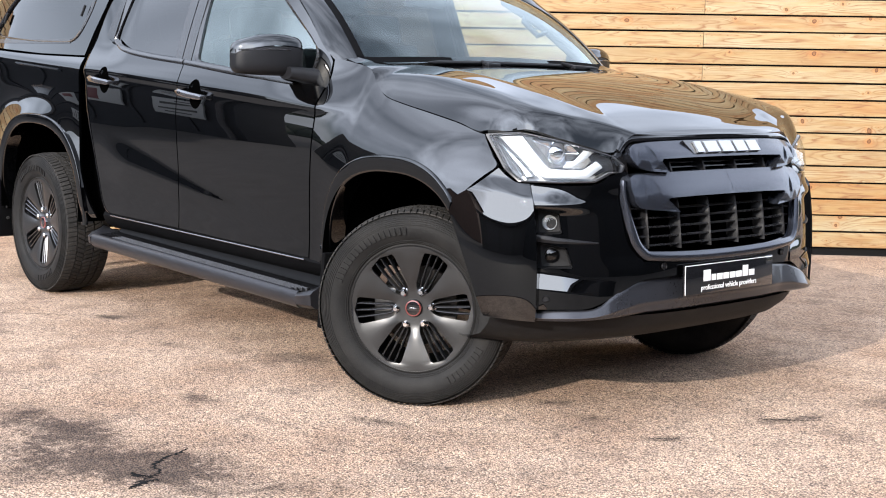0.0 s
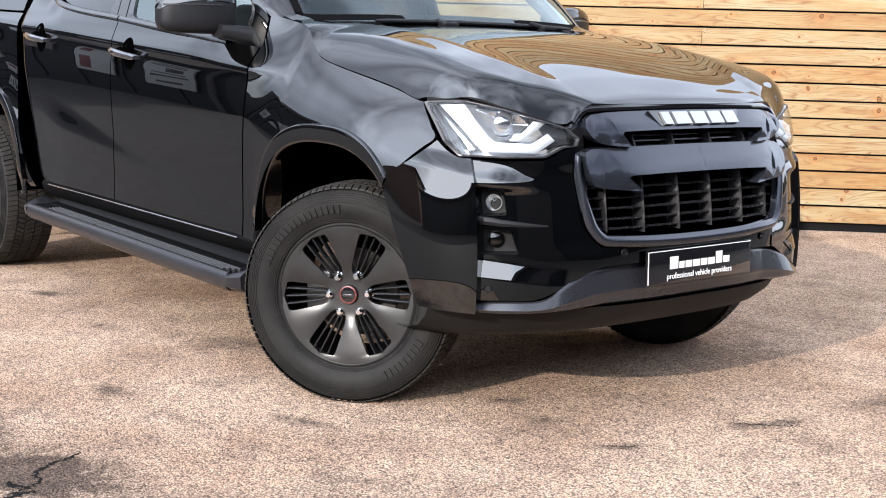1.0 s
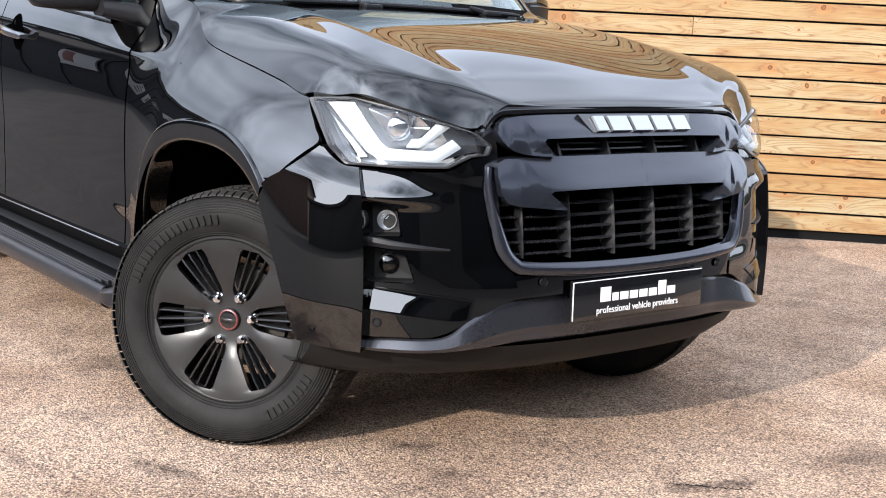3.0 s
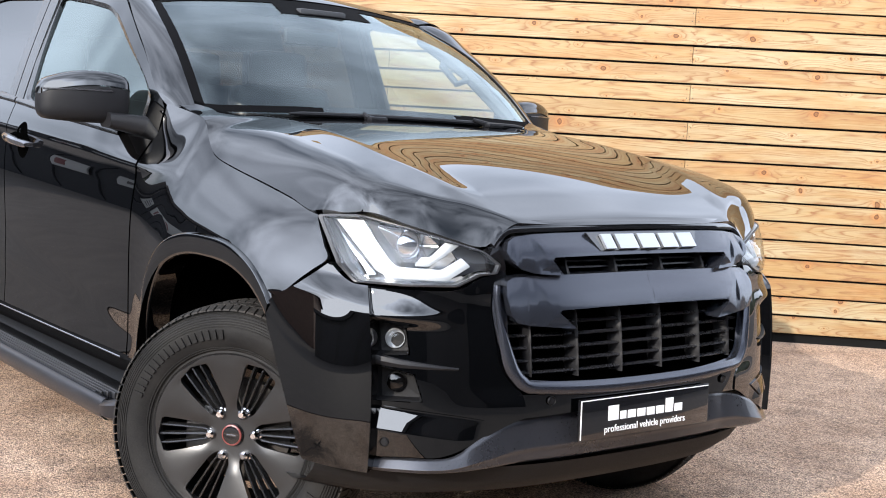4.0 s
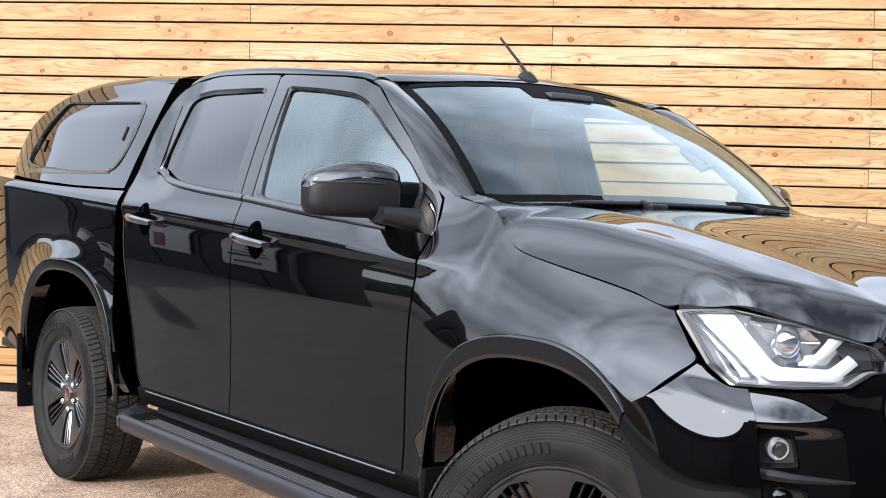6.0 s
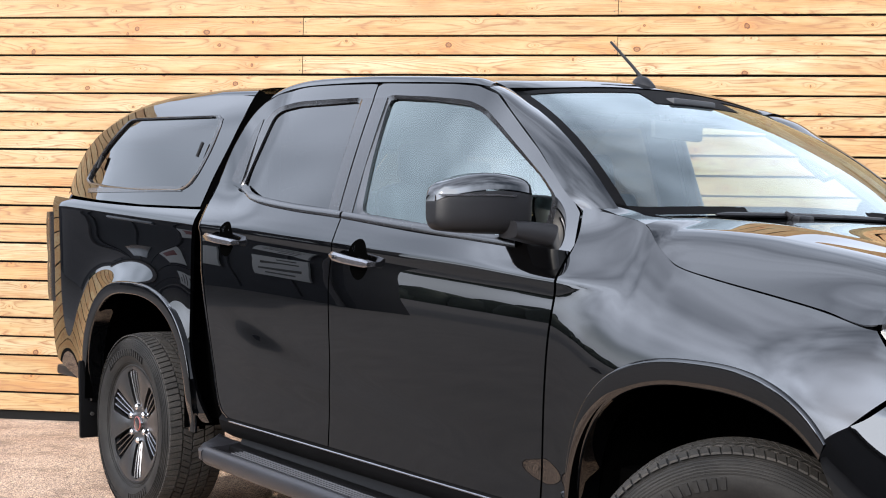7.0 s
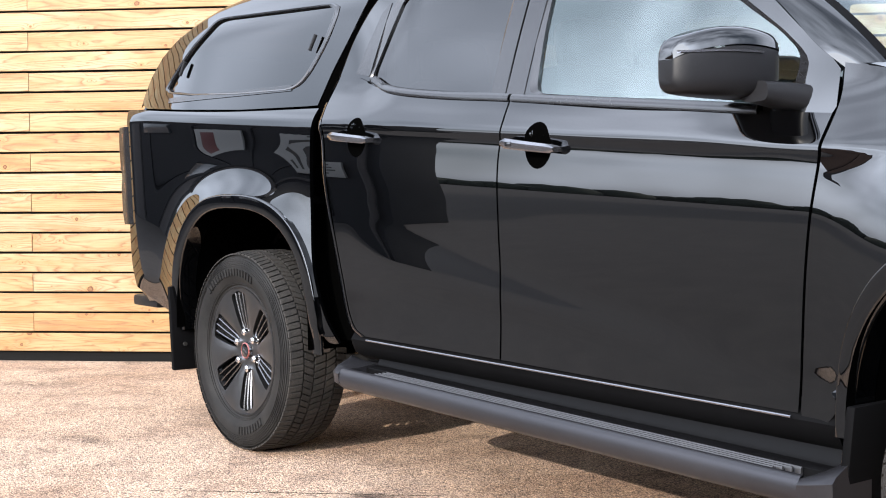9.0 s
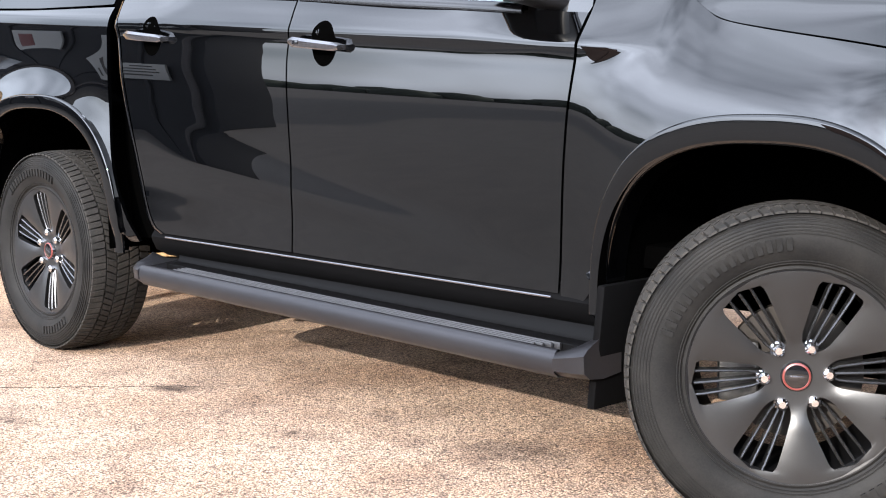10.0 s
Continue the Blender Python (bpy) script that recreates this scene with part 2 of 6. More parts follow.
def coons(bottom, top, left, right):
    """The patch between four boundary curves; bottom and top run from left to right, left and right from bottom to top."""
    nu, nv = len(bottom), len(left)
    u, v = np.linspace(0, 1, nu)[:, None, None], np.linspace(0, 1, nv)[None, :, None]
    b, t, l, r = bottom[:, None, :], top[:, None, :], left[None, :, :], right[None, :, :]
    return (1 - v) * b + v * t + (1 - u) * l + u * r - ((1 - u) * (1 - v) * bottom[0] + u * (1 - v) * bottom[-1] + (1 - u) * v * top[0] + u * v * top[-1])


CENTRE = np.array((1.5, 0.0, 0.75))


def sheet(grid, lip=0.012, bm=None, centre=CENTRE, closed=False, hole=None):
    """A panel from a grid of points, its outer face away from the centre, with edges turned in by lip."""
    bm = bm or bmesh.new()
    g = np.asarray(grid, float)
    nu, nv = g.shape[:2]
    du, dv = np.gradient(g, axis=0), np.gradient(g, axis=1)
    nrm = np.cross(du, dv)
    nrm /= np.maximum(np.linalg.norm(nrm, axis=2, keepdims=True), 1e-9)
    flip = np.sum(nrm * (g - centre)) < 0
    if flip:
        nrm = -nrm
    vs = [[bm.verts.new(g[i, j]) for j in range(nv)] for i in range(nu)]

    def face(*q):
        if len(set(q)) < 3:
            return
        try:
            bm.faces.new(q[::-1] if flip else q)
        except ValueError:
            pass
    for i in range(nu if closed else nu - 1):
        for j in range(nv - 1):
            k = (i + 1) % nu
            if hole and hole(i, j):
                continue
            face(vs[i][j], vs[k][j], vs[k][j + 1], vs[i][j + 1])
    if lip:
        low = {}

        def under(i, j):
            if (i, j) not in low:
                low[i, j] = bm.verts.new(g[i, j] - nrm[i, j] * lip)
            return low[i, j]
        ring = [(i, 0) for i in range(nu - 1)] + [(nu - 1, j) for j in range(nv - 1)] + [(i, nv - 1) for i in range(nu - 1, 0, -1)] + [(0, j) for j in range(nv - 1, 0, -1)]
        if closed:
            rings = [[(i, 0) for i in range(nu)], [(i, nv - 1) for i in range(nu - 1, -1, -1)]]
        else:
            rings = [ring]
        for rg in rings:
            for a, b in zip(rg, rg[1:] + rg[:1]):
                face(vs[b[0]][b[1]], vs[a[0]][a[1]], under(*a), under(*b))
    return bm


def ring_between(outer, inner, surface, steps=2):
    """The band between two closed outlines of the same count, laid on a surface."""
    o, i = np.asarray(outer), np.asarray(inner)
    g = np.stack([o + (i - o) * t for t in np.linspace(0, 1, steps + 1)], 1)
    return np.array([[surface(*p) for p in row] for row in g])


def filled(outline, surface, rings=10):
    """A closed outline filled towards its middle, laid on a surface."""
    o = np.asarray(outline, float)
    c = o.mean(0)
    g = np.stack([c + (o - c) * t for t in np.linspace(1, 0.0005, rings)], 1)
    return np.array([[surface(*p) for p in row] for row in g])


def solid(loops, bm=None, caps=True):
    """Closed loops of points joined one to the next, with end caps."""
    bm = bm or bmesh.new()
    rows = [[bm.verts.new(p) for p in lp] for lp in loops]
    n = len(rows[0])
    for a, b in zip(rows, rows[1:]):
        for k in range(n):
            bm.faces.new((a[k], a[(k + 1) % n], b[(k + 1) % n], b[k]))
    if caps:
        bm.faces.new(rows[0][::-1])
        bm.faces.new(rows[-1])
    bmesh.ops.recalc_face_normals(bm, faces=bm.faces[:])
    return bm


def block(x0, x1, y0, y1, z0, z1, bevel=0.0, bm=None):
    bm = bm or bmesh.new()
    r = bmesh.ops.create_cube(bm, size=1.0)
    for v in r["verts"]:
        v.co = Vector(((x0 + x1) / 2 + v.co.x * (x1 - x0), (y0 + y1) / 2 + v.co.y * (y1 - y0), (z0 + z1) / 2 + v.co.z * (z1 - z0)))
    if bevel:
        es = {e for v in r["verts"] for e in v.link_edges}
        bmesh.ops.bevel(bm, geom=list(es), offset=bevel, segments=2, affect="EDGES", profile=0.6)
    return bm


def tube(pts, r, sides=10, bm=None):
    """A round bar along points; r may be a list."""
    p = [Vector(q) for q in pts]
    rs = r if isinstance(r, (list, tuple)) else [r] * len(p)
    loops = []
    for k, q in enumerate(p):
        d = (p[min(k + 1, len(p) - 1)] - p[max(k - 1, 0)]).normalized()
        a = d.cross(Vector((0.13, 0.27, 0.95))).normalized()
        b = d.cross(a)
        loops.append([q + (a * math.cos(t) + b * math.sin(t)) * rs[k] for t in np.linspace(0, 2 * math.pi, sides, endpoint=False)])
    return solid(loops, bm)


def lathe(profile, n=64, bm=None, axis="y"):
    """Revolves (radius, along) points round an axis."""
    bm = bm or bmesh.new()
    rows = []
    for k in range(n):
        a = 2 * math.pi * k / n
        c, s = math.cos(a), math.sin(a)
        rows.append([bm.verts.new((r * c, y, r * s) if axis == "y" else (r * c, r * s, y)) for r, y in profile])
    for k in range(n):
        a, b = rows[k], rows[(k + 1) % n]
        for j in range(len(profile) - 1):
            bm.faces.new((a[j], a[j + 1], b[j + 1], b[j]))
    bmesh.ops.recalc_face_normals(bm, faces=bm.faces[:])
    return bm


# ---- body surfaces of the pickup: x forward, half width h, z up; rear axle at x = 0 ----
def smooth(a, b, x):
    t = min(1.0, max(0.0, (x - a) / (b - a)))
    return t * t * (3 - 2 * t)


def crease_z(x):
    return 1.081 + (2.585 - x) * 0.0655


DOOR_DZ = (-0.80, -0.66, -0.60, -0.545, -0.47, -0.36, -0.24, -0.14, -0.075, -0.03, -0.008, 0.006, 0.05, 0.11, 0.17, 0.24)
DOOR_H = (0.866, 0.861, 0.8595, 0.859, 0.8625, 0.869, 0.8755, 0.879, 0.877, 0.8745, 0.876, 0.880, 0.868, 0.845, 0.820, 0.790)
BED_DZ = (-0.85, -0.66, -0.45, -0.25, -0.10, -0.02, 0.02, 0.05, 0.08, 0.12)
BED_H = (0.815, 0.850, 0.866, 0.874, 0.880, 0.882, 0.876, 0.862, 0.842, 0.815)


def door_h(x, z):
    h = float(spl(DOOR_DZ, DOOR_H, z - crease_z(x)))
    k = max(smooth(0.98, 0.74, x) * smooth(1.22, 1.38, z), smooth(2.10, 2.50, x) * smooth(1.06, 1.24, z))
    # diagonal crease that falls from the rear door to the front wheel
    zc = 0.835 - 0.168 * (x - 0.75)
    w = 0.090 - 0.018 * (x - 0.75)
    h += 0.0065 * smooth(zc + w, zc - w * 0.7, z) * smooth(0.66, 1.0, x) * smooth(2.54, 2.00, x)
    return (1 - k) * h + k * house_h(x, z)


def bed_h(x, z):
    h = float(spl(BED_DZ, BED_H, z - crease_z(x)))
    if x < -0.75:
        h -= 0.012 * ((-0.75 - x) / 0.33) ** 3
    r = math.hypot(x + 0.03, (z - 0.42) * 1.0)
    return h + 0.058 * math.exp(-((r - 0.46) / 0.205) ** 2) * smooth(1.20, 0.96, z)


def nose_dx(z):
    return float(spl((0.3, 0.42, 0.52, 0.62, 0.72, 0.82, 0.90, 1.0, 1.08), (0.004, 0.013, 0.014, 0.010, -0.001, -0.019, -0.036, -0.064, -0.1), z))


def nose_x(h, z):
    return 3.95 - 0.5 * (abs(h) / 0.89) ** 4 + nose_dx(z)


def lamp_swell(h, z):
    k = float(spl((0.44, 0.54, 0.64, 0.71, 0.77, 0.815, 0.90), (0.0, 0.014, 0.044, 0.052, 0.046, 0.036, 0.034), h))
    return k * (1 - smooth(0.72, 0.80, h) * smooth(0.92, 1.02, z))


def swell(h, z):
    """How far the corner of the front stands out: a sharp-edged cheek outside the lamp pockets, a bulging headlamp above."""
    h = abs(h)
    if h > 0.748:
        cheek = float(np.interp(h, (0.7485, 0.893), (0.088, 0.040)))
        u = 0.035 * smooth(0.7485, 0.84, h)
        k = smooth(0.785 + u, 0.872 + u, z)
    else:
        cheek = 0.032 * smooth(0.45, 0.72, h)
        k = smooth(0.80, 0.88, z)
    return (1 - k) * cheek + k * lamp_swell(h, z)


def nose(y, z, off=0.0):
    """A point of the front, off metres out of its surface."""
    s = 2.0 / 0.89 * (abs(y) / 0.89) ** 3
    n = Vector((1, math.copysign(s, y), 0)).normalized()
    w = swell(y, z)
    return (nose_x(y, z) + n.x * off + 0.80 * w, y + n.y * off + math.copysign(0.585 * w, y), z + 0.117 * w)


SEAM_X = (2.58, 2.70, 2.80, 2.85, 2.90, 2.95, 3.06, 3.25, 3.38, 3.52, 3.60)
SEAM_Z = (1.285, 1.262, 1.238, 1.195, 1.160, 1.134, 1.110, 1.077, 1.053, 1.022, 1.00)
SEAM_H = (0.752, 0.748, 0.752, 0.768, 0.783, 0.792, 0.797, 0.803, 0.808, 0.812, 0.79)


def fender_h(x, z):
    zt, yt = float(spl(SEAM_X, SEAM_Z, x)), float(spl(SEAM_X, SEAM_H, x))
    t = max(0.0, min(1.0, (zt - z) / (zt - 0.84)))
    wide = float(spl((2.5, 2.8, 3.1, 3.4, 3.6), (0.882, 0.895, 0.914, 0.931, 0.90), x))
    h = yt + (wide - yt) * (1 - (1 - t) ** 2.1)
    k = smooth(2.56, 2.86, x)
    h = (1 - k) * door_h(x, z) + k * h
    # narrows towards the lamp and the bumper cheek
    lim = 0.934 - 0.29 * (x - 3.466) - 0.389 * max(0.0, z - 0.78)
    d = h - lim
    return h - 0.5 * (d + math.sqrt(d * d + 0.0011))


def house_h(x, z):
    """Half width of the cab above the belt."""
    d = z - 1.29
    h = 0.836 - 0.30 * d - 0.13 * d * d
    if x > 1.9:
        h -= 0.055 * ((x - 1.9) / 0.65) ** 2
    k = 0.8 * smooth(0.90, 0.60, x)
    return (1 - k) * h + k * (canopy_h(x, z) - 0.004)


def canopy_h(x, z):
    h = 0.842 - (z - 1.29) * 0.22 - max(0.0, z - 1.6) ** 2 * 0.9
    if x < -0.2:
        h -= 0.070 * ((-0.2 - x) / 0.95) ** 3.4
    return h


def arch(xc, zb, a, b, n=2.6, t0=0.0, t1=math.pi, count=40):
    out = []
    for t in np.linspace(t1, t0, count):
        c, s = math.cos(t), math.sin(t)
        out.append((xc + a * math.copysign(abs(c) ** (2 / n), c), zb + b * abs(s) ** (2 / n)))
    return out


def radial(outline, centre, count=72):
    """Points of a closed outline at even angles about a centre."""
    o = np.asarray(list(outline) + [outline[0]], float)
    o = even(o, 1400) - np.asarray(centre)
    ang = np.unwrap(np.arctan2(o[:, 1], o[:, 0]))
    if ang[-1] < ang[0]:
        ang, o = ang[::-1], o[::-1]
    keep = np.r_[True, np.diff(np.maximum.accumulate(ang)) > 0]
    ang, o = ang[keep], o[keep]
    want = ang[0] + np.linspace(0, 2 * math.pi, count, endpoint=False)
    # shift so that every outline begins at the same angle
    want = np.linspace(0, 2 * math.pi, count, endpoint=False)
    base = (want - ang[0]) % (2 * math.pi) + ang[0]
    r = np.interp(base, ang, np.linalg.norm(o, axis=1), period=None)
    return np.stack([np.cos(want) * r, np.sin(want) * r], 1) + np.asarray(centre)


truck = tagged(empty("pickup_truck"), "black double-cab pickup with rear canopy on asphalt", "pickup truck")

FRONT_INNER = arch(3.115, 0.44, 0.43, 0.42, t0=0.72)
FRONT_OUTER = [(3.115 + (x - 3.115) * (1.11 if x < 3.115 else 1.035), 0.44 + (z - 0.44) * 1.155) for x, z in arch(3.115, 0.44, 0.43, 0.42, t0=0.70)]
REAR_INNER = arch(-0.03, 0.42, 0.51, 0.51)
REAR_OUTER = arch(-0.03, 0.42, 0.575, 0.565)
FRONT_DOOR_FRONT = [(2.535, 0.478), (2.537, 0.52), (2.554, 0.755), (2.571, 0.909), (2.595, 1.07), (2.598, 1.18), (2.585, 1.275)]
DOOR_SPLIT = [(1.486, 0.497), (1.488, 0.69), (1.489, 1.05), (1.503, 1.16), (1.512, 1.262)]
REAR_DOOR_BACK = [(0.78, 0.505), (0.715, 0.535), (0.667, 0.623), (0.618, 0.815), (0.58, 1.01), (0.566, 1.13), (0.548, 1.22), (0.538, 1.307)]
GAP = 0.0035


def belt_z(x):
    return float(spl((0.52, 0.66, 0.74, 0.88, 1.15, 1.49, 1.86, 2.10, 2.40, 2.60), (1.392, 1.385, 1.372, 1.322, 1.286, 1.258, 1.224, 1.203, 1.176, 1.160), x))


def on(surface, sd):
    return lambda x, z, off=0.0: (x, sd * (surface(x, z) + off), z)


def patch(surface, sd, bottom, top, left, right, nu=48, nv=36, lip=0.014, off=0.0):
    g = coons(crv(bottom, nu), crv(top, nu), crv(left, nv), crv(right, nv))
    f = on(surface, sd)
    return sheet([[f(x, z, off) for x, z in row] for row in g], lip)


def shifted(pts, dx):
    return [(x + dx, z) for x, z in pts]


def arch_trim(sd, outer, inner, surface, name):
    """A wheel-arch lip: a band that rises from the body and turns in."""
    o, i = even(outer, 60), even(inner, 60)
    rows = []
    for k in range(60):
        (xo, zo), (xi, zi) = o[k], i[k]
        hs = surface(xo, max(zo, 0.47))
        row = []
        for t, d in ((0.0, -0.002), (0.015, 0.005), (0.04, 0.0095), (0.075, 0.0115), (0.12, 0.012), (0.3, 0.0118), (0.5, 0.0112), (0.7, 0.0104), (0.85, 0.0094), (0.92, 0.0082), (0.965, 0.0055), (0.99, 0.0015), (1.0, -0.004), (1.0, -0.02), (1.02, -0.07)):
            row.append((xo + (xi - xo) * t, sd * (hs + d), zo + (zi - zo) * t))
        rows.append(row)
    return part(name, sheet(rows, 0.0), PAINT, truck, "gloss black wheel-arch flare")


def glass_part(name, grid, mat, parent, label):
    ob = part(name, sheet(grid, 0.0), mat, parent, label)
    ob.visible_shadow = False
    return ob


REAR_GLASS = [(0.752, 1.352), (0.80, 1.345), (0.92, 1.312), (1.15, 1.298), (1.415, 1.277), (1.403, 1.45), (1.402, 1.655), (0.975, 1.668), (0.86, 1.66), (0.822, 1.64), (0.79, 1.50)]
REAR_FRAME = [(0.572, 1.390), (0.63, 1.386), (0.70, 1.38), (0.88, 1.322), (1.15, 1.286), (1.49, 1.258), (1.482, 1.45), (1.477, 1.710), (1.229, 1.730), (1.01, 1.741), (0.90, 1.739), (0.812, 1.725), (0.75, 1.697), (0.709, 1.66), (0.665, 1.60), (0.612, 1.505), (0.585, 1.43)]
FRONT_GLASS = [(1.612, 1.27), (1.86, 1.246), (2.10, 1.222), (2.33, 1.20), (2.47, 1.196), (2.48, 1.31), (2.41, 1.372), (2.178, 1.525), (2.10, 1.57), (2.02, 1.598), (1.826, 1.626), (1.575, 1.652), (1.588, 1.45)]
FRONT_FRAME = [(1.512, 1.258), (1.86, 1.224), (2.10, 1.203), (2.40, 1.176), (2.592, 1.162), (2.585, 1.275), (2.521, 1.325), (2.385, 1.446), (2.235, 1.56), (2.15, 1.622), (2.05, 1.655), (1.922, 1.672), (1.484, 1.712), (1.492, 1.45)]


def handle_part(sd, door, x0, x1, z, slope):
    f = on(door_h, sd)
    cx = (x0 + x1) / 2 + 0.016
    # no hollow is cut: a flat black disc paints the shade of the cup
    cup = [(cx + 0.056 * math.cos(a), z + 0.002 + 0.066 * math.sin(a)) for a in np.linspace(0, 2 * math.pi, 28, endpoint=False)]
    rows = []
    for x, zz in cup:
        rows.append([f(cx + (x - cx) * t, z + (zz - z) * t, d) for t, d in ((1.0, 0.0002), (0.97, 0.0016), (0.90, 0.0016), (0.5, 0.0012), (0.001, 0.0012))])
    c = part("handle_cup_shade", sheet(rows, 0.0, closed=True), SHADE_BLACK, door, "flat black disc painted as the shaded handle cup")
    loops = []
    for t in np.linspace(0, 1, 14):
        x = x0 + (x1 - x0) * t
        zz, hgt = z + slope * (t - 0.5), 0.0150 - 0.003 * t
        arcs = 0.034 + 0.012 * math.sin(math.pi * t)
        if t in (0.0, 1.0):
            hgt *= 0.55
        base = door_h(x, zz)
        sec = [(0.0 if t in (0.0, 1.0) else arcs - 0.016, -hgt), (arcs - 0.004, -hgt), (arcs, -hgt * 0.5), (arcs + 0.001, hgt * 0.4), (arcs - 0.006, hgt), (0.0 if t in (0.0, 1.0) else arcs - 0.018, hgt)]
        loops.append([(x, sd * (base + d), zz + dz) for d, dz in sec])
    part("door_handle", solid(loops), HANDLE, door, "satin chrome pull handle")
    if sd < 0 and x0 > 1.2:
        b = block(x0 + 0.035, x0 + 0.06, -0.0025, 0.0025, -0.006, 0.006, 0.001)
        bmesh.ops.translate(b, verts=b.verts[:], vec=(0, sd * (door_h(x0, z) + 0.043), z - slope * 0.32))
        part("key_button", b, PIANO, door, "black keyless entry button")


def build_side(sd):
    # doors
    fd = part("front_door", patch(door_h, sd, [(1.486 + GAP, 0.497), (1.99, 0.487), (2.535 - GAP, 0.478)],
                                  [(1.512 + GAP, 1.262), (1.86, 1.228), (2.10, 1.207), (2.40, 1.180), (2.598 - GAP, 1.165)],
                                  shifted(DOOR_SPLIT, GAP), shifted(FRONT_DOOR_FRONT[:5] + [(2.598, 1.165)], -GAP), 64, 70), PAINT, truck, "gloss black front door panel")
    rd = part("rear_door", patch(door_h, sd, [(0.78, 0.505), (1.13, 0.502), (1.486 - GAP, 0.497)],
                                 [(0.572 + GAP, 1.392), (0.63, 1.388), (0.70, 1.378), (0.88, 1.326), (1.15, 1.29), (1.512 - GAP, 1.262)],
                                 shifted(REAR_DOOR_BACK + [(0.572, 1.392)], GAP), shifted(DOOR_SPLIT, -GAP), 60, 70), PAINT, truck, "gloss black rear door panel")
    fh, hh = on(door_h, sd), on(house_h, sd)
    for door, frame_o, glass_o, mat, lab in ((fd, FRONT_FRAME, FRONT_GLASS, GLASS, "clear front side window"), (rd, REAR_FRAME, REAR_GLASS, PRIVACY, "dark tinted rear side window")):
        c = np.asarray(glass_o).mean(0)
        go = radial(rounded(glass_o, 0.03, 4), c, 180)
        fo = radial(frame_o, c, 180)
        mid = go + (fo - go) * 0.25
        g1 = ring_between(fo, mid, lambda x, z: hh(x, z, 0.0), 3)
        part("window_frame", sheet(g1, 0.012, closed=True), PAINT, door, "gloss black door frame")
        g2 = np.array([[hh(*p, o) for p, o in ((mid[k], 0.0005), (go[k] * 0.5 + mid[k] * 0.5, -0.003), (go[k], -0.006), (go[k], -0.016))] for k in range(len(go))])
        part("window_seal", sheet(g2, 0.0, closed=True), FRAME_BLACK, door, "black rubber window seal")
        glass_part("window_glass", np.concatenate([filled(go, lambda x, z: hh(x, z, -0.014), 8)]).reshape(180, 8, 3)[list(range(180)) + [0]], mat, door, lab)
    # belt trims
    for door, x0, x1 in ((fd, 1.518, 2.40), (rd, 0.775, 1.506)):
        rows = []
        for x in np.linspace(x0, x1, 30):
            z = belt_z(x)
            rows.append([(x, sd * (max(house_h(x, z), door_h(x, z)) + d), z + dz) for d, dz in ((-0.004, -0.005), (0.006, -0.003), (0.007, 0.004), (0.003, 0.014), (-0.01, 0.022))])
        part("belt_trim", sheet(rows, 0.004), FRAME_BLACK, door, "black belt moulding")
    # B-pillar covers
    for door, xs in ((fd, (1.492, 1.568)), (rd, (1.418, 1.484))):
        g = [[hh(x, z, 0.0025) for z in np.linspace(belt_z(x) + 0.018, 1.665 - (x - 1.4) * 0.05, 16)] for x in np.linspace(*xs, 5)]
        part("pillar_cover", sheet(g, 0.005), FRAME_BLACK, door, "satin black pillar cover")
    quarter = [(0.672, 1.396), (0.752, 1.380), (0.764, 1.50), (0.776, 1.635), (0.742, 1.60), (0.70, 1.48)]
    part("quarter_trim", sheet(filled(rounded(quarter, 0.008), lambda x, z: hh(x, z, 0.0028), 5), 0.005, closed=True), FRAME_BLACK, rd, "satin black quarter trim")
    handle_part(sd, fd, 1.535, 1.757, 1.118, -0.024)
    handle_part(sd, rd, 0.632, 0.857, 1.172, -0.022)

    # fender
    top = [(x, float(spl(SEAM_X, SEAM_Z, x)) - 0.003) for x in (2.592, 2.65, 2.70, 2.76, 2.80, 2.825, 2.85, 2.90, 2.95, 3.06, 3.25, 3.38, 3.51)]
    bottom = [(2.541, 0.462), (2.59, 0.45)] + [p for p in FRONT_OUTER if p[1] > 0.47]
    right = [bottom[-1], (3.54, 0.850), (3.575, 0.882), (3.610, 0.915), (3.585, 0.945), (3.563, 0.97), (3.515, 1.02)]
    left = [(2.541, 0.462)] + shifted(FRONT_DOOR_FRONT[1:6], GAP) + [(2.592, 1.282)]
    fender = part("front_fender", patch(fender_h, sd, bottom, top, left, right, 110, 80), PAINT, truck, "gloss black front fender")
    arch_trim(sd, FRONT_OUTER, FRONT_INNER, fender_h, "front_arch_flare")
    # rocker under the doors
    rows = []
    for x in np.linspace(0.70, 2.64, 40):
        zt = 0.503 - (x - 0.78) * 0.0145
        rows.append([(x, sd * h, zt + dz) for h, dz in ((0.840, 0.02), (0.858, -0.004), (0.864, -0.014), (0.860, -0.03), (0.846, -0.06), (0.80, -0.085))])
    part("rocker_panel", sheet(rows, 0.0), DEEP_BLACK, truck, "black sill")
    strip_pts = [(x, sd * 0.872, 0.494 - (x - 0.78) * 0.0145) for x in np.linspace(0.80, 2.52, 16)]
    part("sill_strip", tube(strip_pts, 0.0032, 6), HANDLE, truck, "thin bright strip under the doors")
    # narrow cab corner behind the rear door
    rows = []
    for x, z in crv(REAR_DOOR_BACK, 40):
        rows.append([(x - d, sd * (door_h(x, z) + o), z - 0.2 * d) for d, o in ((GAP, 0.0), (0.012, 0.0), (0.026, -0.004), (0.034, -0.02), (0.034, -0.08))])
    part("cab_corner", sheet(rows, 0.0), PAINT, truck, "gloss black cab corner")
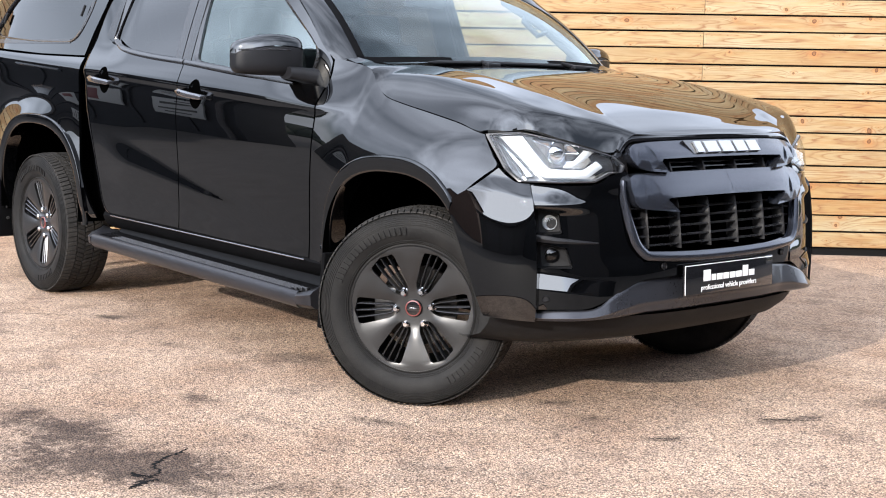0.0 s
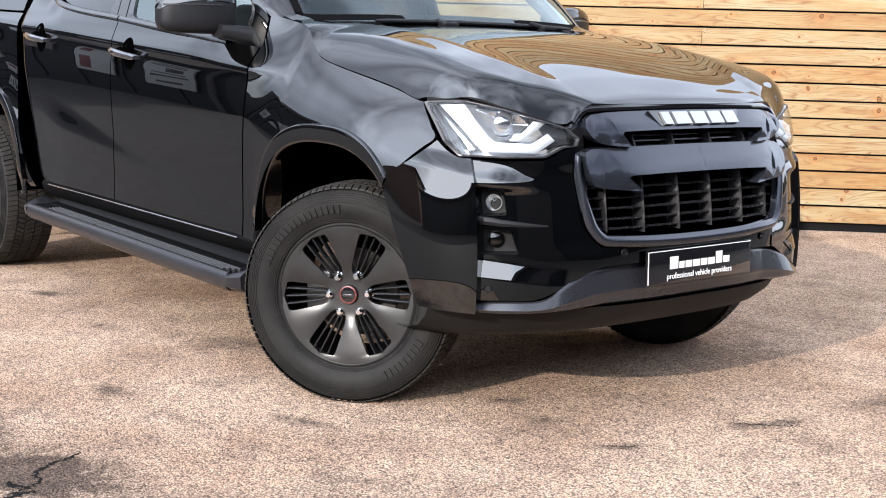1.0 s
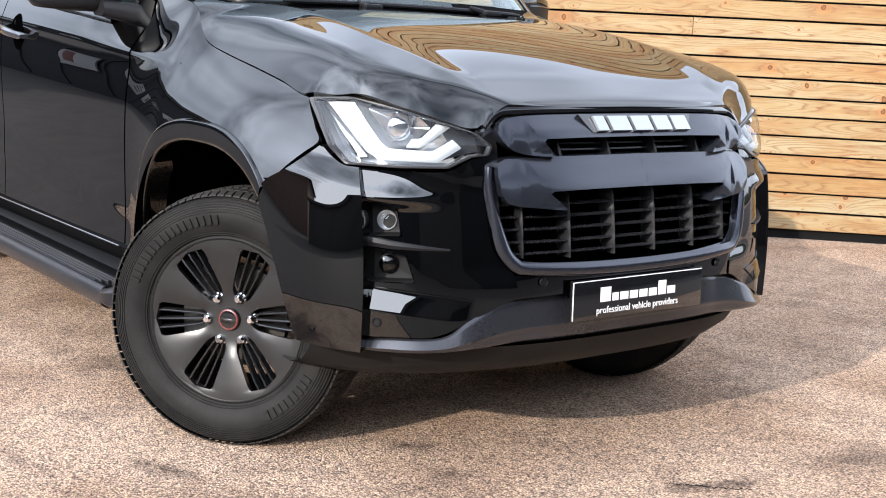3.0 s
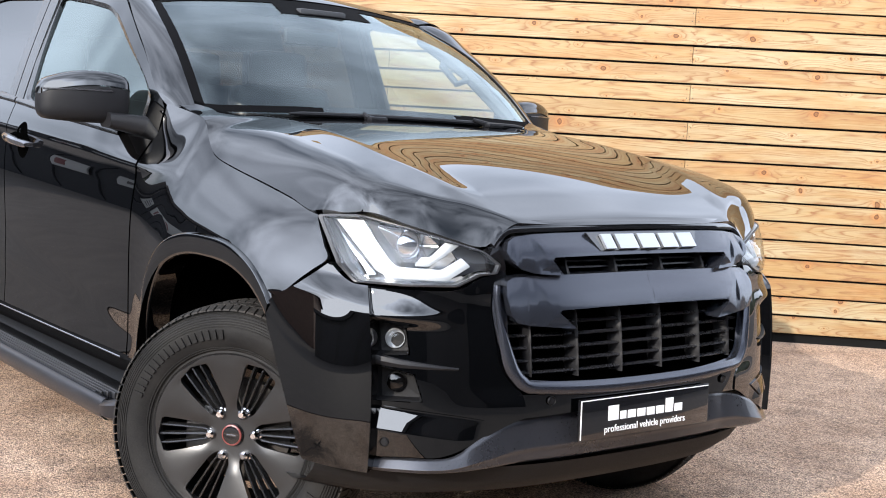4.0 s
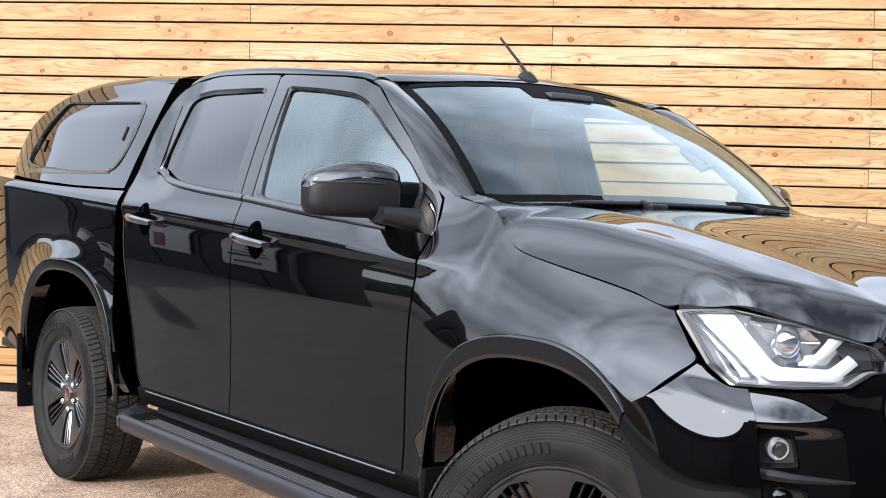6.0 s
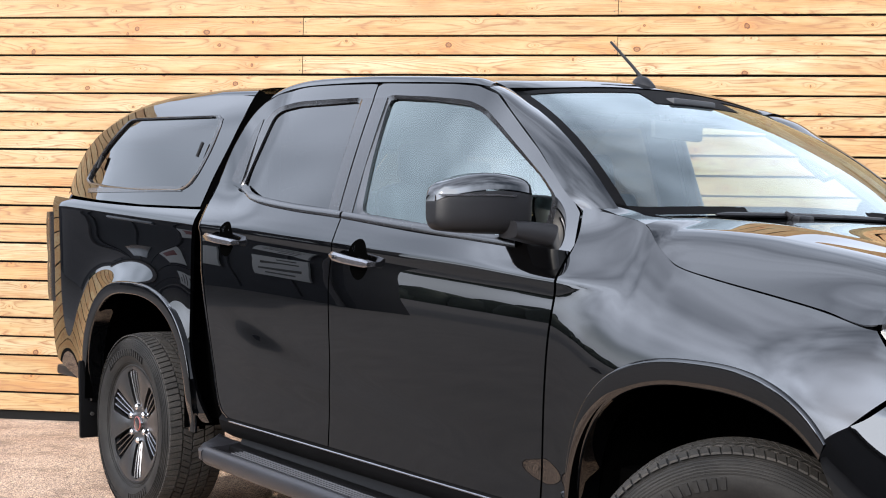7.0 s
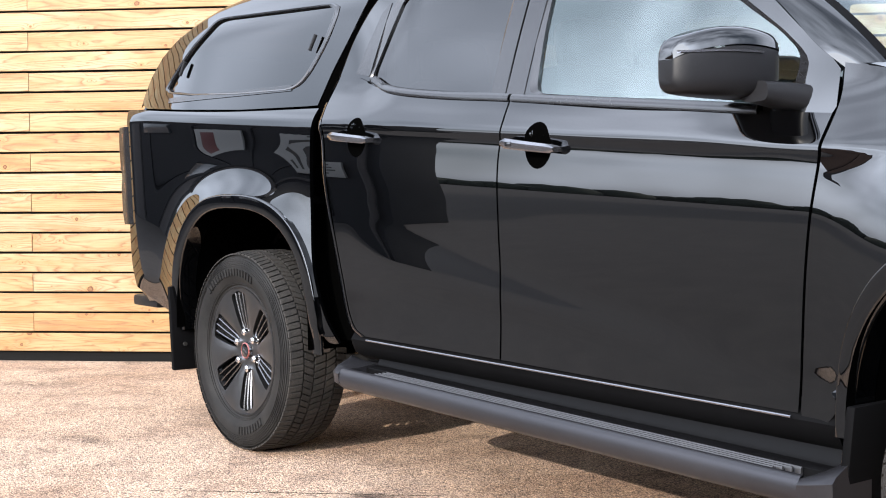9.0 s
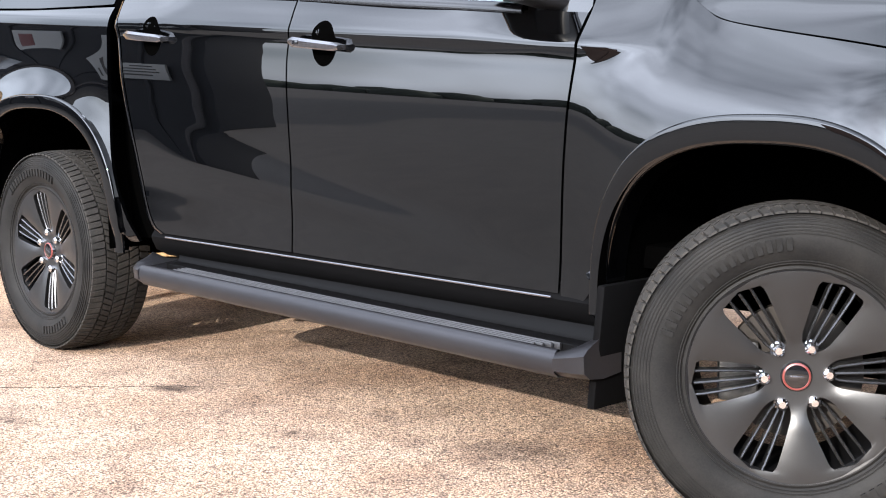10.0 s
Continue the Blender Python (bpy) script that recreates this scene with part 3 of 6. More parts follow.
    # bed side
    bottom = [(-1.09, 0.57), (-0.85, 0.505), (-0.66, 0.475)] + [p for p in REAR_OUTER if p[1] > 0.48][0:] + [(0.575, 0.465), (0.618, 0.465)]
    top = [(-1.06, 1.362), (-0.59, 1.329), (-0.09, 1.303), (0.49, 1.286)]
    left = [(-1.09, 0.57), (-1.10, 0.70), (-1.075, 0.90), (-1.045, 1.10), (-1.05, 1.28), (-1.06, 1.362)]
    right = [(0.618, 0.465), (0.565, 0.557), (0.51, 0.72), (0.485, 0.90), (0.472, 1.071), (0.49, 1.286)]
    part("bed_side", patch(bed_h, sd, bottom, top, left, right, 110, 70), PAINT, truck, "gloss black load-bed side")
    arch_trim(sd, REAR_OUTER, REAR_INNER, bed_h, "rear_arch_flare")
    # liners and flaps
    # liners are coloured almost black to carry the shade inside the arches
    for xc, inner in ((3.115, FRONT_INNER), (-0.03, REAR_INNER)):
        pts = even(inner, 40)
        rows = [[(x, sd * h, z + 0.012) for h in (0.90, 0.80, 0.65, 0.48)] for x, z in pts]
        part("arch_liner", sheet(rows, 0.0), SHADE_BLACK, truck, "wheel-arch liner coloured near black for its shade")
    for x, z0, z1, lean in ((2.675, 0.215, 0.52, 0.03), (-0.565, 0.25, 0.60, -0.03)):
        b = block(-0.012, 0.012, -0.12, 0.12, z0, z1, 0.008)
        for v in b.verts:
            v.co.x += x + lean * (v.co.z - z0) / (z1 - z0)
            v.co.y += sd * 0.79
        fl = part("mud_flap", b, DEEP_BLACK, truck, "black moulded mud flap")
        for zz in (0.36, 0.45):
            part("screw", tube([(x + 0.012, sd * 0.86, zz), (x + 0.024, sd * 0.86, zz)], 0.008, 8), STEEL, fl, "small steel screw")


build_side(-1)
build_side(1)

# ---- hood ----
HOOD_MID = ((2.70, 2.76, 3.0, 3.25, 3.5, 3.7, 3.80, 3.86, 3.90), (1.270, 1.266, 1.251, 1.220, 1.169, 1.110, 1.072, 1.045, 1.02))
HOOD_EDGE = ((2.70, 2.80, 2.85, 2.90, 2.95, 3.06, 3.25, 3.38, 3.52, 3.62, 3.72, 3.80, 3.845, 3.90), (1.262, 1.238, 1.195, 1.160, 1.134, 1.110, 1.077, 1.053, 1.026, 1.030, 1.003, 0.975, 0.962, 0.955))
HOOD_WIDE = ((2.70, 2.80, 2.85, 2.90, 2.95, 3.06, 3.25, 3.38, 3.52, 3.62, 3.72, 3.80, 3.845, 3.90), (0.748, 0.752, 0.768, 0.783, 0.792, 0.797, 0.803, 0.808, 0.812, 0.757, 0.662, 0.569, 0.505, 0.455))


HOOD_RIDGE = ((2.75, 3.08, 3.43, 3.67, 3.80, 3.90), (0.525, 0.540, 0.562, 0.522, 0.455, 0.385))


def hood_z(x, y):
    """A shallow dished middle between two ridges, shoulders that fall to the wings."""
    zm, ze, w, yc = float(spl(*HOOD_MID, x)), float(spl(*HOOD_EDGE, x)), float(spl(*HOOD_WIDE, x)), float(spl(*HOOD_RIDGE, x))
    a = abs(y)
    q = a / yc
    inside = zm - 0.013 * q * q + 0.011 * q ** 6
    zc = zm - 0.002
    span = max(0.03, w - yc)
    drop = max(0.004, zc - ze)
    s1 = min(0.19, 0.7 * drop / span)
    k = smooth(3.70, 3.84, x)
    turn = min(0.66, w - (0.45 + 0.4 * k) * span)
    outside = zc - s1 * (a - yc) - (drop - s1 * span) * (max(0.0, a - turn) / (w - turn)) ** (2.2 - 0.4 * k)
    d = inside - outside
    return 0.5 * (inside + outside - math.sqrt(d * d + (0.0032 + 0.016 * smooth(3.70, 3.82, x)) ** 2))


def hood_point(x, y):
    z = hood_z(x, y)
    h = abs(y)
    w = lamp_swell(h, z) * smooth(0.50, 0.0, nose_x(h, z) - x) if h > 0.44 else 0.0
    return (x + 0.80 * w, y + math.copysign(0.585 * w, y), z + 0.117 * w)


_side = [(2.80, 0.752), (2.825, 0.758), (2.85, 0.768), (2.90, 0.783), (2.95, 0.791), (3.06, 0.796), (3.25, 0.802), (3.38, 0.807), (3.50, 0.811), (3.56, 0.795), (3.62, 0.755), (3.72, 0.660), (3.80, 0.568), (3.842, 0.507)]
_front = crv([(3.842, -0.507), (3.858, -0.47), (3.872, -0.40), (3.888, -0.2), (3.892, 0.0), (3.888, 0.2), (3.872, 0.40), (3.858, 0.47), (3.842, 0.507)], 170)
_rear = crv([(2.80, -0.752), (2.775, -0.5), (2.755, 0.0), (2.775, 0.5), (2.80, 0.752)], 170)
_grid = coons(_rear, _front, crv([(x, -h) for x, h in _side], 80), crv([(x, h) for x, h in _side], 80))
hood = part("hood", sheet([[hood_point(x, y) for x, y in row] for row in _grid], 0.02), PAINT, truck, "gloss black bonnet with raised shoulders")

# ---- windscreen, pillars, roof ----
SCREEN_LOW = [(2.665, -0.715, 1.272), (2.70, -0.66, 1.262), (2.735, -0.45, 1.268), (2.755, 0.0, 1.276), (2.735, 0.45, 1.268), (2.70, 0.66, 1.262), (2.665, 0.715, 1.272)]
SCREEN_TOP = [(2.100, -0.605, 1.636), (2.135, -0.50, 1.652), (2.17, -0.25, 1.672), (2.18, 0.0, 1.679), (2.17, 0.25, 1.672), (2.135, 0.50, 1.652), (2.100, 0.605, 1.636)]


def screen_side(s):
    return [(2.665, s * 0.715, 1.272), (2.52, s * 0.695, 1.375), (2.30, s * 0.655, 1.518), (2.100, s * 0.605, 1.636)]


_g = coons(crv(SCREEN_LOW, 40), crv(SCREEN_TOP, 40), crv(screen_side(-1), 24), crv(screen_side(1), 24))
for _j in range(24):
    _g[:, _j, 0] += 0.020 * math.sin(math.pi * _j / 23)
    _g[:, _j, 2] += 0.022 * math.sin(math.pi * _j / 23)
glass_part("windscreen", _g, SCREEN_GLASS, truck, "clear raked windscreen")
# dark frit border of the windscreen
_b = bmesh.new()
_o = np.array((0.004, 0, -0.004))
for _sl in (_g[:, :2], _g[:, -2:], _g[:2], _g[-2:], _g[14:27, 19:23]):
    sheet(_sl - _o, 0.0, _b)
part("screen_border", _b, DEEP_BLACK, truck, "black windscreen border")
for s in (-1, 1):
    outer = [(2.600, s * 0.768, 1.262), (2.521, s * 0.780, 1.328), (2.385, s * 0.755, 1.449), (2.235, s * 0.728, 1.563), (2.15, s * 0.708, 1.625), (2.06, s * 0.695, 1.659)]
    inner = [(2.668, s * 0.716, 1.275), (2.52, s * 0.696, 1.378), (2.30, s * 0.656, 1.522), (2.12, s * 0.610, 1.634), (2.06, s * 0.604, 1.654)]
    a, b = crv(outer, 40), crv(inner, 40)
    rows = []
    for k in range(40):
        lift = math.sin(math.pi * min(1.0, k / 36))
        b[k] += np.array((0.020, 0.0, 0.022)) * lift * (1 - 0.3 * smooth(22, 36, k))
        bow = np.array((0.005, s * 0.006, 0.006))
        rows.append([a[k] + (b[k] - a[k]) * t + bow * math.sin(math.pi * t) ** 0.8 for t in np.linspace(0, 1, 9)] + [b[k] + np.array((-0.006, -s * 0.004, -0.006)), b[k] + np.array((-0.020, -s * 0.022, -0.022))])
    part("a_pillar", sheet(rows, 0.016), PAINT, truck, "gloss black windscreen pillar")
    # cant rail above the doors
    lo = [(2.09, s * 0.697, 1.652), (1.95, s * 0.697, 1.675), (1.475, s * 0.692, 1.717), (1.15, s * 0.682, 1.737), (0.949, s * 0.679, 1.742), (0.812, s * 0.690, 1.727), (0.752, s * 0.711, 1.699), (0.711, s * 0.733, 1.662), (0.667, s * 0.759, 1.602), (0.614, s * 0.786, 1.507), (0.575, s * 0.812, 1.402), (0.530, s * 0.833, 1.320)]
    hi = [(2.06, s * 0.604, 1.658), (1.95, s * 0.615, 1.690), (1.475, s * 0.630, 1.737), (1.15, s * 0.630, 1.757), (0.95, s * 0.626, 1.763), (0.80, s * 0.622, 1.752), (0.74, s * 0.640, 1.722), (0.69, s * 0.670, 1.675), (0.645, s * 0.70, 1.61), (0.59, s * 0.735, 1.51), (0.55, s * 0.77, 1.40), (0.51, s * 0.79, 1.318)]
    a, b = crv(lo, 60), crv(hi, 60)
    rows = [[a[k] + (b[k] - a[k]) * t + np.array((0, s * 0.008, 0.012)) * math.sin(math.pi * t) for t in np.linspace(0, 1, 8)] for k in range(60)]
    part("roof_rail", sheet(rows, 0.012), PAINT, truck, "gloss black roof side rail")
_n = 30
_ft = crv([(2.06, -0.604, 1.658)] + [(x - 0.012, y, z + 0.010) for x, y, z in SCREEN_TOP[1:-1]] + [(2.06, 0.604, 1.658)], 40)
_bk = crv([(0.79, -0.622, 1.752), (0.75, -0.3, 1.774), (0.745, 0.0, 1.780), (0.75, 0.3, 1.774), (0.79, 0.622, 1.752)], 40)


def roof_edge(s):
    return crv([(2.06, s * 0.604, 1.658), (1.95, s * 0.615, 1.690), (1.475, s * 0.630, 1.737), (1.15, s * 0.630, 1.757), (0.95, s * 0.626, 1.763), (0.79, s * 0.622, 1.752)], 40)


_g = coons(_ft, _bk, roof_edge(-1), roof_edge(1))
for _i in range(40):
    for _j in range(40):
        _g[_i, _j, 2] += 0.012 * math.sin(math.pi * _i / 39) * math.sin(math.pi * _j / 39)
roof = part("roof", sheet(_g, 0.012), PAINT, truck, "gloss black cab roof")
ROOF_GRID = _g
# cowl between hood and screen
_a = crv([(2.79, -0.742, 1.236), (2.765, -0.5, 1.252), (2.745, 0.0, 1.262), (2.765, 0.5, 1.252), (2.79, 0.742, 1.236)], 40)
_c = crv([(x - 0.012, y, z - 0.004) for x, y, z in SCREEN_LOW], 40)
part("cowl_panel", sheet([[_a[k] + (_c[k] - _a[k]) * t - np.array((0, 0, 0.012 * math.sin(math.pi * t))) for t in np.linspace(0, 1, 6)] for k in range(40)], 0.01), ROUGH_PLASTIC, truck, "black plastic scuttle")

for s in (-1, 1):
    _o = crv([(2.592, s * 0.772, 1.272), (2.63, s * 0.752, 1.279), (2.70, s * 0.747, 1.261), (2.76, s * 0.748, 1.250), (2.803, s * 0.750, 1.236)], 20)
    _i = crv([(2.620, s * 0.712, 1.302), (2.662, s * 0.69, 1.284), (2.705, s * 0.64, 1.268), (2.745, s * 0.59, 1.258), (2.785, s * 0.54, 1.249)], 20)
    part("cowl_corner", sheet([[_o[k] + (_i[k] - _o[k]) * t + np.array((0, 0, 0.004 * math.sin(math.pi * t))) for t in np.linspace(0, 1, 6)] for k in range(20)], 0.006), PAINT, truck, "gloss black panel beside the windscreen")

# ---- front: bumper, lamps, grille ----
POCKET_HIGH = [(0.741, 0.772), (0.690, 0.752), (0.686, 0.690), (0.741, 0.684)]
POCKET_LOW = [(0.741, 0.656), (0.678, 0.640), (0.662, 0.574), (0.741, 0.570)]


def poly_dist(p, poly):
    """Signed distance to an outline; negative inside."""
    best, inside, q = 9.0, False, np.asarray(p, float)
    for k in range(len(poly)):
        a, b = np.asarray(poly[k - 1], float), np.asarray(poly[k], float)
        t = np.clip(np.dot(q - a, b - a) / np.dot(b - a, b - a), 0, 1)
        best = min(best, float(np.linalg.norm(q - a - (b - a) * t)))
        if (a[1] > q[1]) != (b[1] > q[1]) and q[0] < (b[0] - a[0]) * (q[1] - a[1]) / (b[1] - a[1]) + a[0]:
            inside = not inside
    return -best if inside else best


def cover_off(h, z):
    d = 0.0
    # hollow beside the grille
    d -= 0.008 * smooth(0.62, 0.50, h) * smooth(0.86, 0.80, z) * smooth(0.56, 0.62, z)
    # brow over the lamp pockets
    d += 0.030 * smooth(0.858, 0.785, z) * smooth(0.748, 0.782, z) * smooth(0.57, 0.72, h)
    # ridge that carries the lower wing
    d += 0.0145 * min(1.0, max(0.0, (0.553 - 0.124 * max(0.0, 0.74 - h) - z) / 0.052)) * min(1.0, max(0.0, (h - 0.53) / 0.06)) * smooth(0.757, 0.744, h)
    return d


def front_patch(s, bottom, top, left, right, nu, nv, off, lip=0.012, holes=()):
    g = coons(crv(bottom, nu), crv(top, nu), crv(left, nv), crv(right, nv))
    if callable(off):
        gone = np.array([[any(poly_dist(g[i, j] * 0.5 + g[i + 1, j + 1] * 0.5, p) < 0.002 for p in holes) for j in range(nv - 1)] for i in range(nu - 1)])
        return sheet([[nose(s * h, z, off(h, z)) for h, z in row] for row in g], lip, hole=lambda i, j: gone[i, j])
    vs = np.linspace(0, 1, nv)
    return sheet([[nose(s * h, z, off[0] + (off[1] - off[0]) * v + (off[2] if len(off) > 2 else 0) * math.sin(math.pi * v)) for (h, z), v in zip(row, vs)] for row in g], lip)


def front_slab(outline, s, off, lip, rings=5, r=0.008, bow=0.0):
    o = rounded([(s * h, z) for h, z in outline], r, 4)
    c = np.asarray(o).mean(0)
    rows = []
    for p in o:
        row = []
        for t in np.linspace(1, 0.02, rings):
            q = c + (np.asarray(p) - c) * t
            row.append(nose(q[0], q[1], off + bow * (1 - t * t)))
        rows.append(row)
    return sheet(rows, lip, closed=True)


LAMP = [(0.814, 1.020), (0.756, 1.026), (0.662, 0.997), (0.511, 0.951), (0.474, 0.921), (0.487, 0.897), (0.526, 0.893), (0.584, 0.862), (0.684, 0.857), (0.770, 0.858), (0.793, 0.899)]


def lamp_part(name, outline, s, off, lip, mat, parent, label, r=0.006, bow=0.0):
    return part(name, front_slab(outline, s, off, lip, 5, r, bow), mat, parent, label)


def strip(s, outer, inner, off, lip, n=50):
    a, b = even(outer, n), even(inner, n)
    return sheet([[nose(s * p[0], p[1], off + 0.006 * math.sin(math.pi * t)) for t in np.linspace(0, 1, 5) for p in [a[k] + (b[k] - a[k]) * t]] for k in range(n)], lip)


def ball(centre, r, bm=None, squash=1.0, n=14):
    bm = bm or bmesh.new()
    m = Matrix.Translation(centre) @ Matrix.Diagonal((squash, 1, 1, 1))
    bmesh.ops.create_uvsphere(bm, u_segments=n * 2, v_segments=n, radius=r, matrix=m)
    return bm


def build_front(s):
    cover = part("bumper_cover", front_patch(s, [(0.7475, 0.430), (0.68, 0.434), (0.62, 0.438), (0.55, 0.472), (0.47, 0.514), (0.42, 0.532)], [(0.7475, 0.852), (0.684, 0.850), (0.588, 0.854), (0.53, 0.886), (0.492, 0.893)],
                                             [(0.7475, 0.430), (0.7475, 0.852)], [(0.42, 0.532), (0.43, 0.59), (0.487, 0.68), (0.503, 0.79), (0.503, 0.85), (0.492, 0.893)], 120, 120, cover_off, 0.012, (POCKET_HIGH, POCKET_LOW)), PAINT, truck, "gloss black bumper cover")
    # sharp-edged cheek between the lamp pockets and the wheel arch
    part("bumper_cheek", front_patch(s, [(0.840, 0.398), (0.80, 0.392), (0.7485, 0.388)], [(0.803, 0.903), (0.790, 0.876), (0.772, 0.856), (0.7485, 0.852)],
                                     [(0.840, 0.398), (0.846, 0.42), (0.866, 0.54), (0.884, 0.66), (0.893, 0.775), (0.848, 0.842), (0.803, 0.903)], [(0.7485, 0.388), (0.7485, 0.64), (0.7485, 0.852)], 50, 110, lambda h, z: 0.020 * max(0.0, 1 - ((z - 0.57) / 0.30) ** 2) * math.sin(math.pi * min(1.0, max(0.0, (h - 0.7485) / 0.15))), 0.07), PAINT, truck, "gloss black bumper cheek")
    rows = [[np.array(nose(s * 0.7484, z)) - (0.002, s * 0.003, 0), np.array(nose(s * 0.7470, z)) - (0.004, s * 0.003, 0)] for z in np.linspace(0.42, 0.845, 40)]
    part("cheek_return", sheet(rows, 0.0), SATIN, truck, "satin black return of the bumper cheek")
    # fog lamp pockets
    for poly, kind in ((POCKET_HIGH, "turn_signal"), (POCKET_LOW, "fog_lamp")):
        o = rounded([(s * h, z) for h, z in poly], 0.006, 4)
        c = np.asarray(o).mean(0)
        rows = [[nose(*(c + (np.asarray(p) - c) * t), d) for t, d in ((1.03, 0.0005), (1.02, 0.002), (1.0, 0.001), (0.97, -0.012), (0.90, -0.034), (0.5, -0.038), (0.02, -0.038))] for p in o]
        part("lamp_bezel", sheet(rows, 0.0, closed=True), ROUGH_PLASTIC, cover, "matt black lamp recess")
        hc, zc = (0.713, 0.722) if kind == "turn_signal" else (0.712, 0.613)
        p = nose(s * hc, zc, -0.030)
        d = Vector((0.75, s * 0.5, 0)).normalized()
        m = Matrix.Translation(p) @ d.to_track_quat("Z", "Y").to_matrix().to_4x4()
        r = 0.024
        b = lathe([(0.0, -0.012), (r * 0.6, -0.010), (r * 0.92, -0.004), (r, 0.004), (r * 1.04, 0.003), (r * 1.04, -0.012)], 28, axis="z")
        bmesh.ops.transform(b, matrix=m, verts=b.verts[:])
        lamp = part(kind, b, LAMP_GREY if kind == "turn_signal" else LAMP_DARK, cover, "clear round lamp" if kind == "turn_signal" else "dark round fog lamp")
        b = lathe([(0.0, 0.014), (r * 0.6, 0.012), (r, 0.006)], 28, axis="z")
        bmesh.ops.transform(b, matrix=m, verts=b.verts[:])
        part("lamp_glass", b, LENS if kind == "turn_signal" else SMOKED, lamp).visible_shadow = False
    # blade between the pockets
    a = even([(0.741, 0.676), (0.70, 0.668), (0.64, 0.663), (0.590, 0.660)], 24)
    loops = []
    for k, (h, z) in enumerate(a):
        t = k / 23
        th, ou = 0.012 * (1 - t) + 0.003, 0.016 * (1 - 0.6 * t)
        loops.append([nose(s * h, z + dz, o) for o, dz in ((-0.03, -th), (ou * 0.7, -th), (ou, -th * 0.2), (ou * 0.8, th * 0.6), (-0.03, th))])
    part("bumper_blade", solid(loops), SATIN, cover, "gloss black bumper fin")
    # upward-facing wing and graphite lower trim
    part("bumper_wing", front_patch(s, [(0.743, 0.503), (0.70, 0.499), (0.62, 0.491), (0.585, 0.489)], [(0.728, 0.556), (0.68, 0.552), (0.60, 0.542), (0.53, 0.530)],
                                    [(0.743, 0.503), (0.740, 0.53), (0.728, 0.556)], [(0.585, 0.489), (0.56, 0.51), (0.53, 0.530)], 40, 20, lambda h, z: 0.0045 + cover_off(h, z), 0.004), PAINT, truck, "gloss black lower bumper wing")
    # parking sensors
    for h, z, o in ((0.722, 0.468, 0.0145), (0.345, 0.572, 0.000)):
        p = nose(s * h, z, o)
        d = Vector(nose(s * h, z, 0.1)) - Vector(nose(s * h, z, 0))
        m = Matrix.Translation(p) @ d.to_track_quat("Z", "Y").to_matrix().to_4x4()
        b = lathe([(0.0, 0.003), (0.0075, 0.003), (0.0075, 0.001), (0.0095, 0.001), (0.011, 0.004), (0.0125, 0.0)], 24, axis="z")
        bmesh.ops.transform(b, matrix=m, verts=b.verts[:])
        part("parking_sensor", b, SATIN, truck, "round black parking sensor")
    # headlamp
    lamp = lamp_part("headlamp", LAMP, s, -0.085, 0.0, LAMP_BACK, truck, "clear headlamp with white light guide", 0.006)
    rim = rounded([(s * h, z) for h, z in LAMP], 0.006, 4)
    rows = [[nose(p[0], p[1], o) for o in (-0.003, -0.03, -0.086)] for p in rim]
    part("lamp_wall", sheet(rows, 0.0, closed=True), LAMP_GREY, lamp, "grey lamp housing")
    c = np.asarray(rim).mean(0)
    rows = [[nose(*(c + (np.asarray(p) - c) * t), o) for t, o in ((1.0, 0.001), (0.965, 0.002), (0.93, -0.006))] for p in rim]
    part("lamp_rim", sheet(rows, 0.006, closed=True), LAMP_DARK, lamp, "black lamp rim")
    part("light_guide", strip(s, [(0.792, 1.012), (0.768, 0.955), (0.738, 0.890), (0.716, 0.872), (0.606, 0.873), (0.548, 0.912)], [(0.748, 1.012), (0.733, 0.965), (0.712, 0.916), (0.700, 0.902), (0.616, 0.900), (0.568, 0.932)], -0.020, 0.012), DRL, lamp, "white daytime running light guide")
    part("inner_guide", strip(s, [(0.668, 0.905), (0.640, 0.906), (0.566, 0.963)], [(0.655, 0.928), (0.636, 0.930), (0.600, 0.968)], -0.030, 0.010, 20), DRL, lamp, "white inner light guide")
    part("side_reflector", strip(s, [(0.806, 1.008), (0.785, 0.930), (0.768, 0.872)], [(0.797, 1.008), (0.772, 0.945), (0.740, 0.876)], -0.045, 0.01, 16), REFLECTOR, lamp, "bright side reflector")
    lamp_part("inner_panel", [(0.605, 0.874), (0.53, 0.899), (0.488, 0.903), (0.482, 0.921), (0.514, 0.944), (0.60, 0.972), (0.575, 0.925)], s, -0.036, 0.004, LAMP_DARK, lamp, "dark inner panel", 0.004)
    cone = [(0.735, 1.000), (0.640, 0.985), (0.612, 0.955), (0.664, 0.912), (0.690, 0.908)]
    lamp_part("reflector_bowl", cone, s, -0.05, 0.03, REFLECTOR, lamp, "faceted reflector bowl", 0.01, -0.02)
    p = nose(s * 0.678, 0.955, -0.045)
    part("projector_lens", ball(p, 0.036, squash=0.7), CHROME, lamp, "round projector lens")
    lens = front_slab(LAMP, s, 0.0, 0.0, 8, 0.006, 0.006)
    part("lamp_cover", lens, LENS, lamp, "clear polycarbonate cover").visible_shadow = False
    # filler between lamp and grille
    part("grille_side", front_patch(s, [(0.503, 0.85), (0.46, 0.86)], [(0.508, 0.956), (0.47, 0.985)], [(0.503, 0.85), (0.50, 0.90), (0.508, 0.956)], [(0.46, 0.86), (0.455, 0.92), (0.47, 0.985)], 6, 14, (-0.022, -0.018), 0.02), PIANO, truck, "gloss black grille side")


build_front(-1)
build_front(1)


def full(half):
    """A curve on the near half continued across the middle: given from |y| large to small."""
    return [(-h, z) for h, z in half] + [(h, z) for h, z in half[::-1] if h > 0]


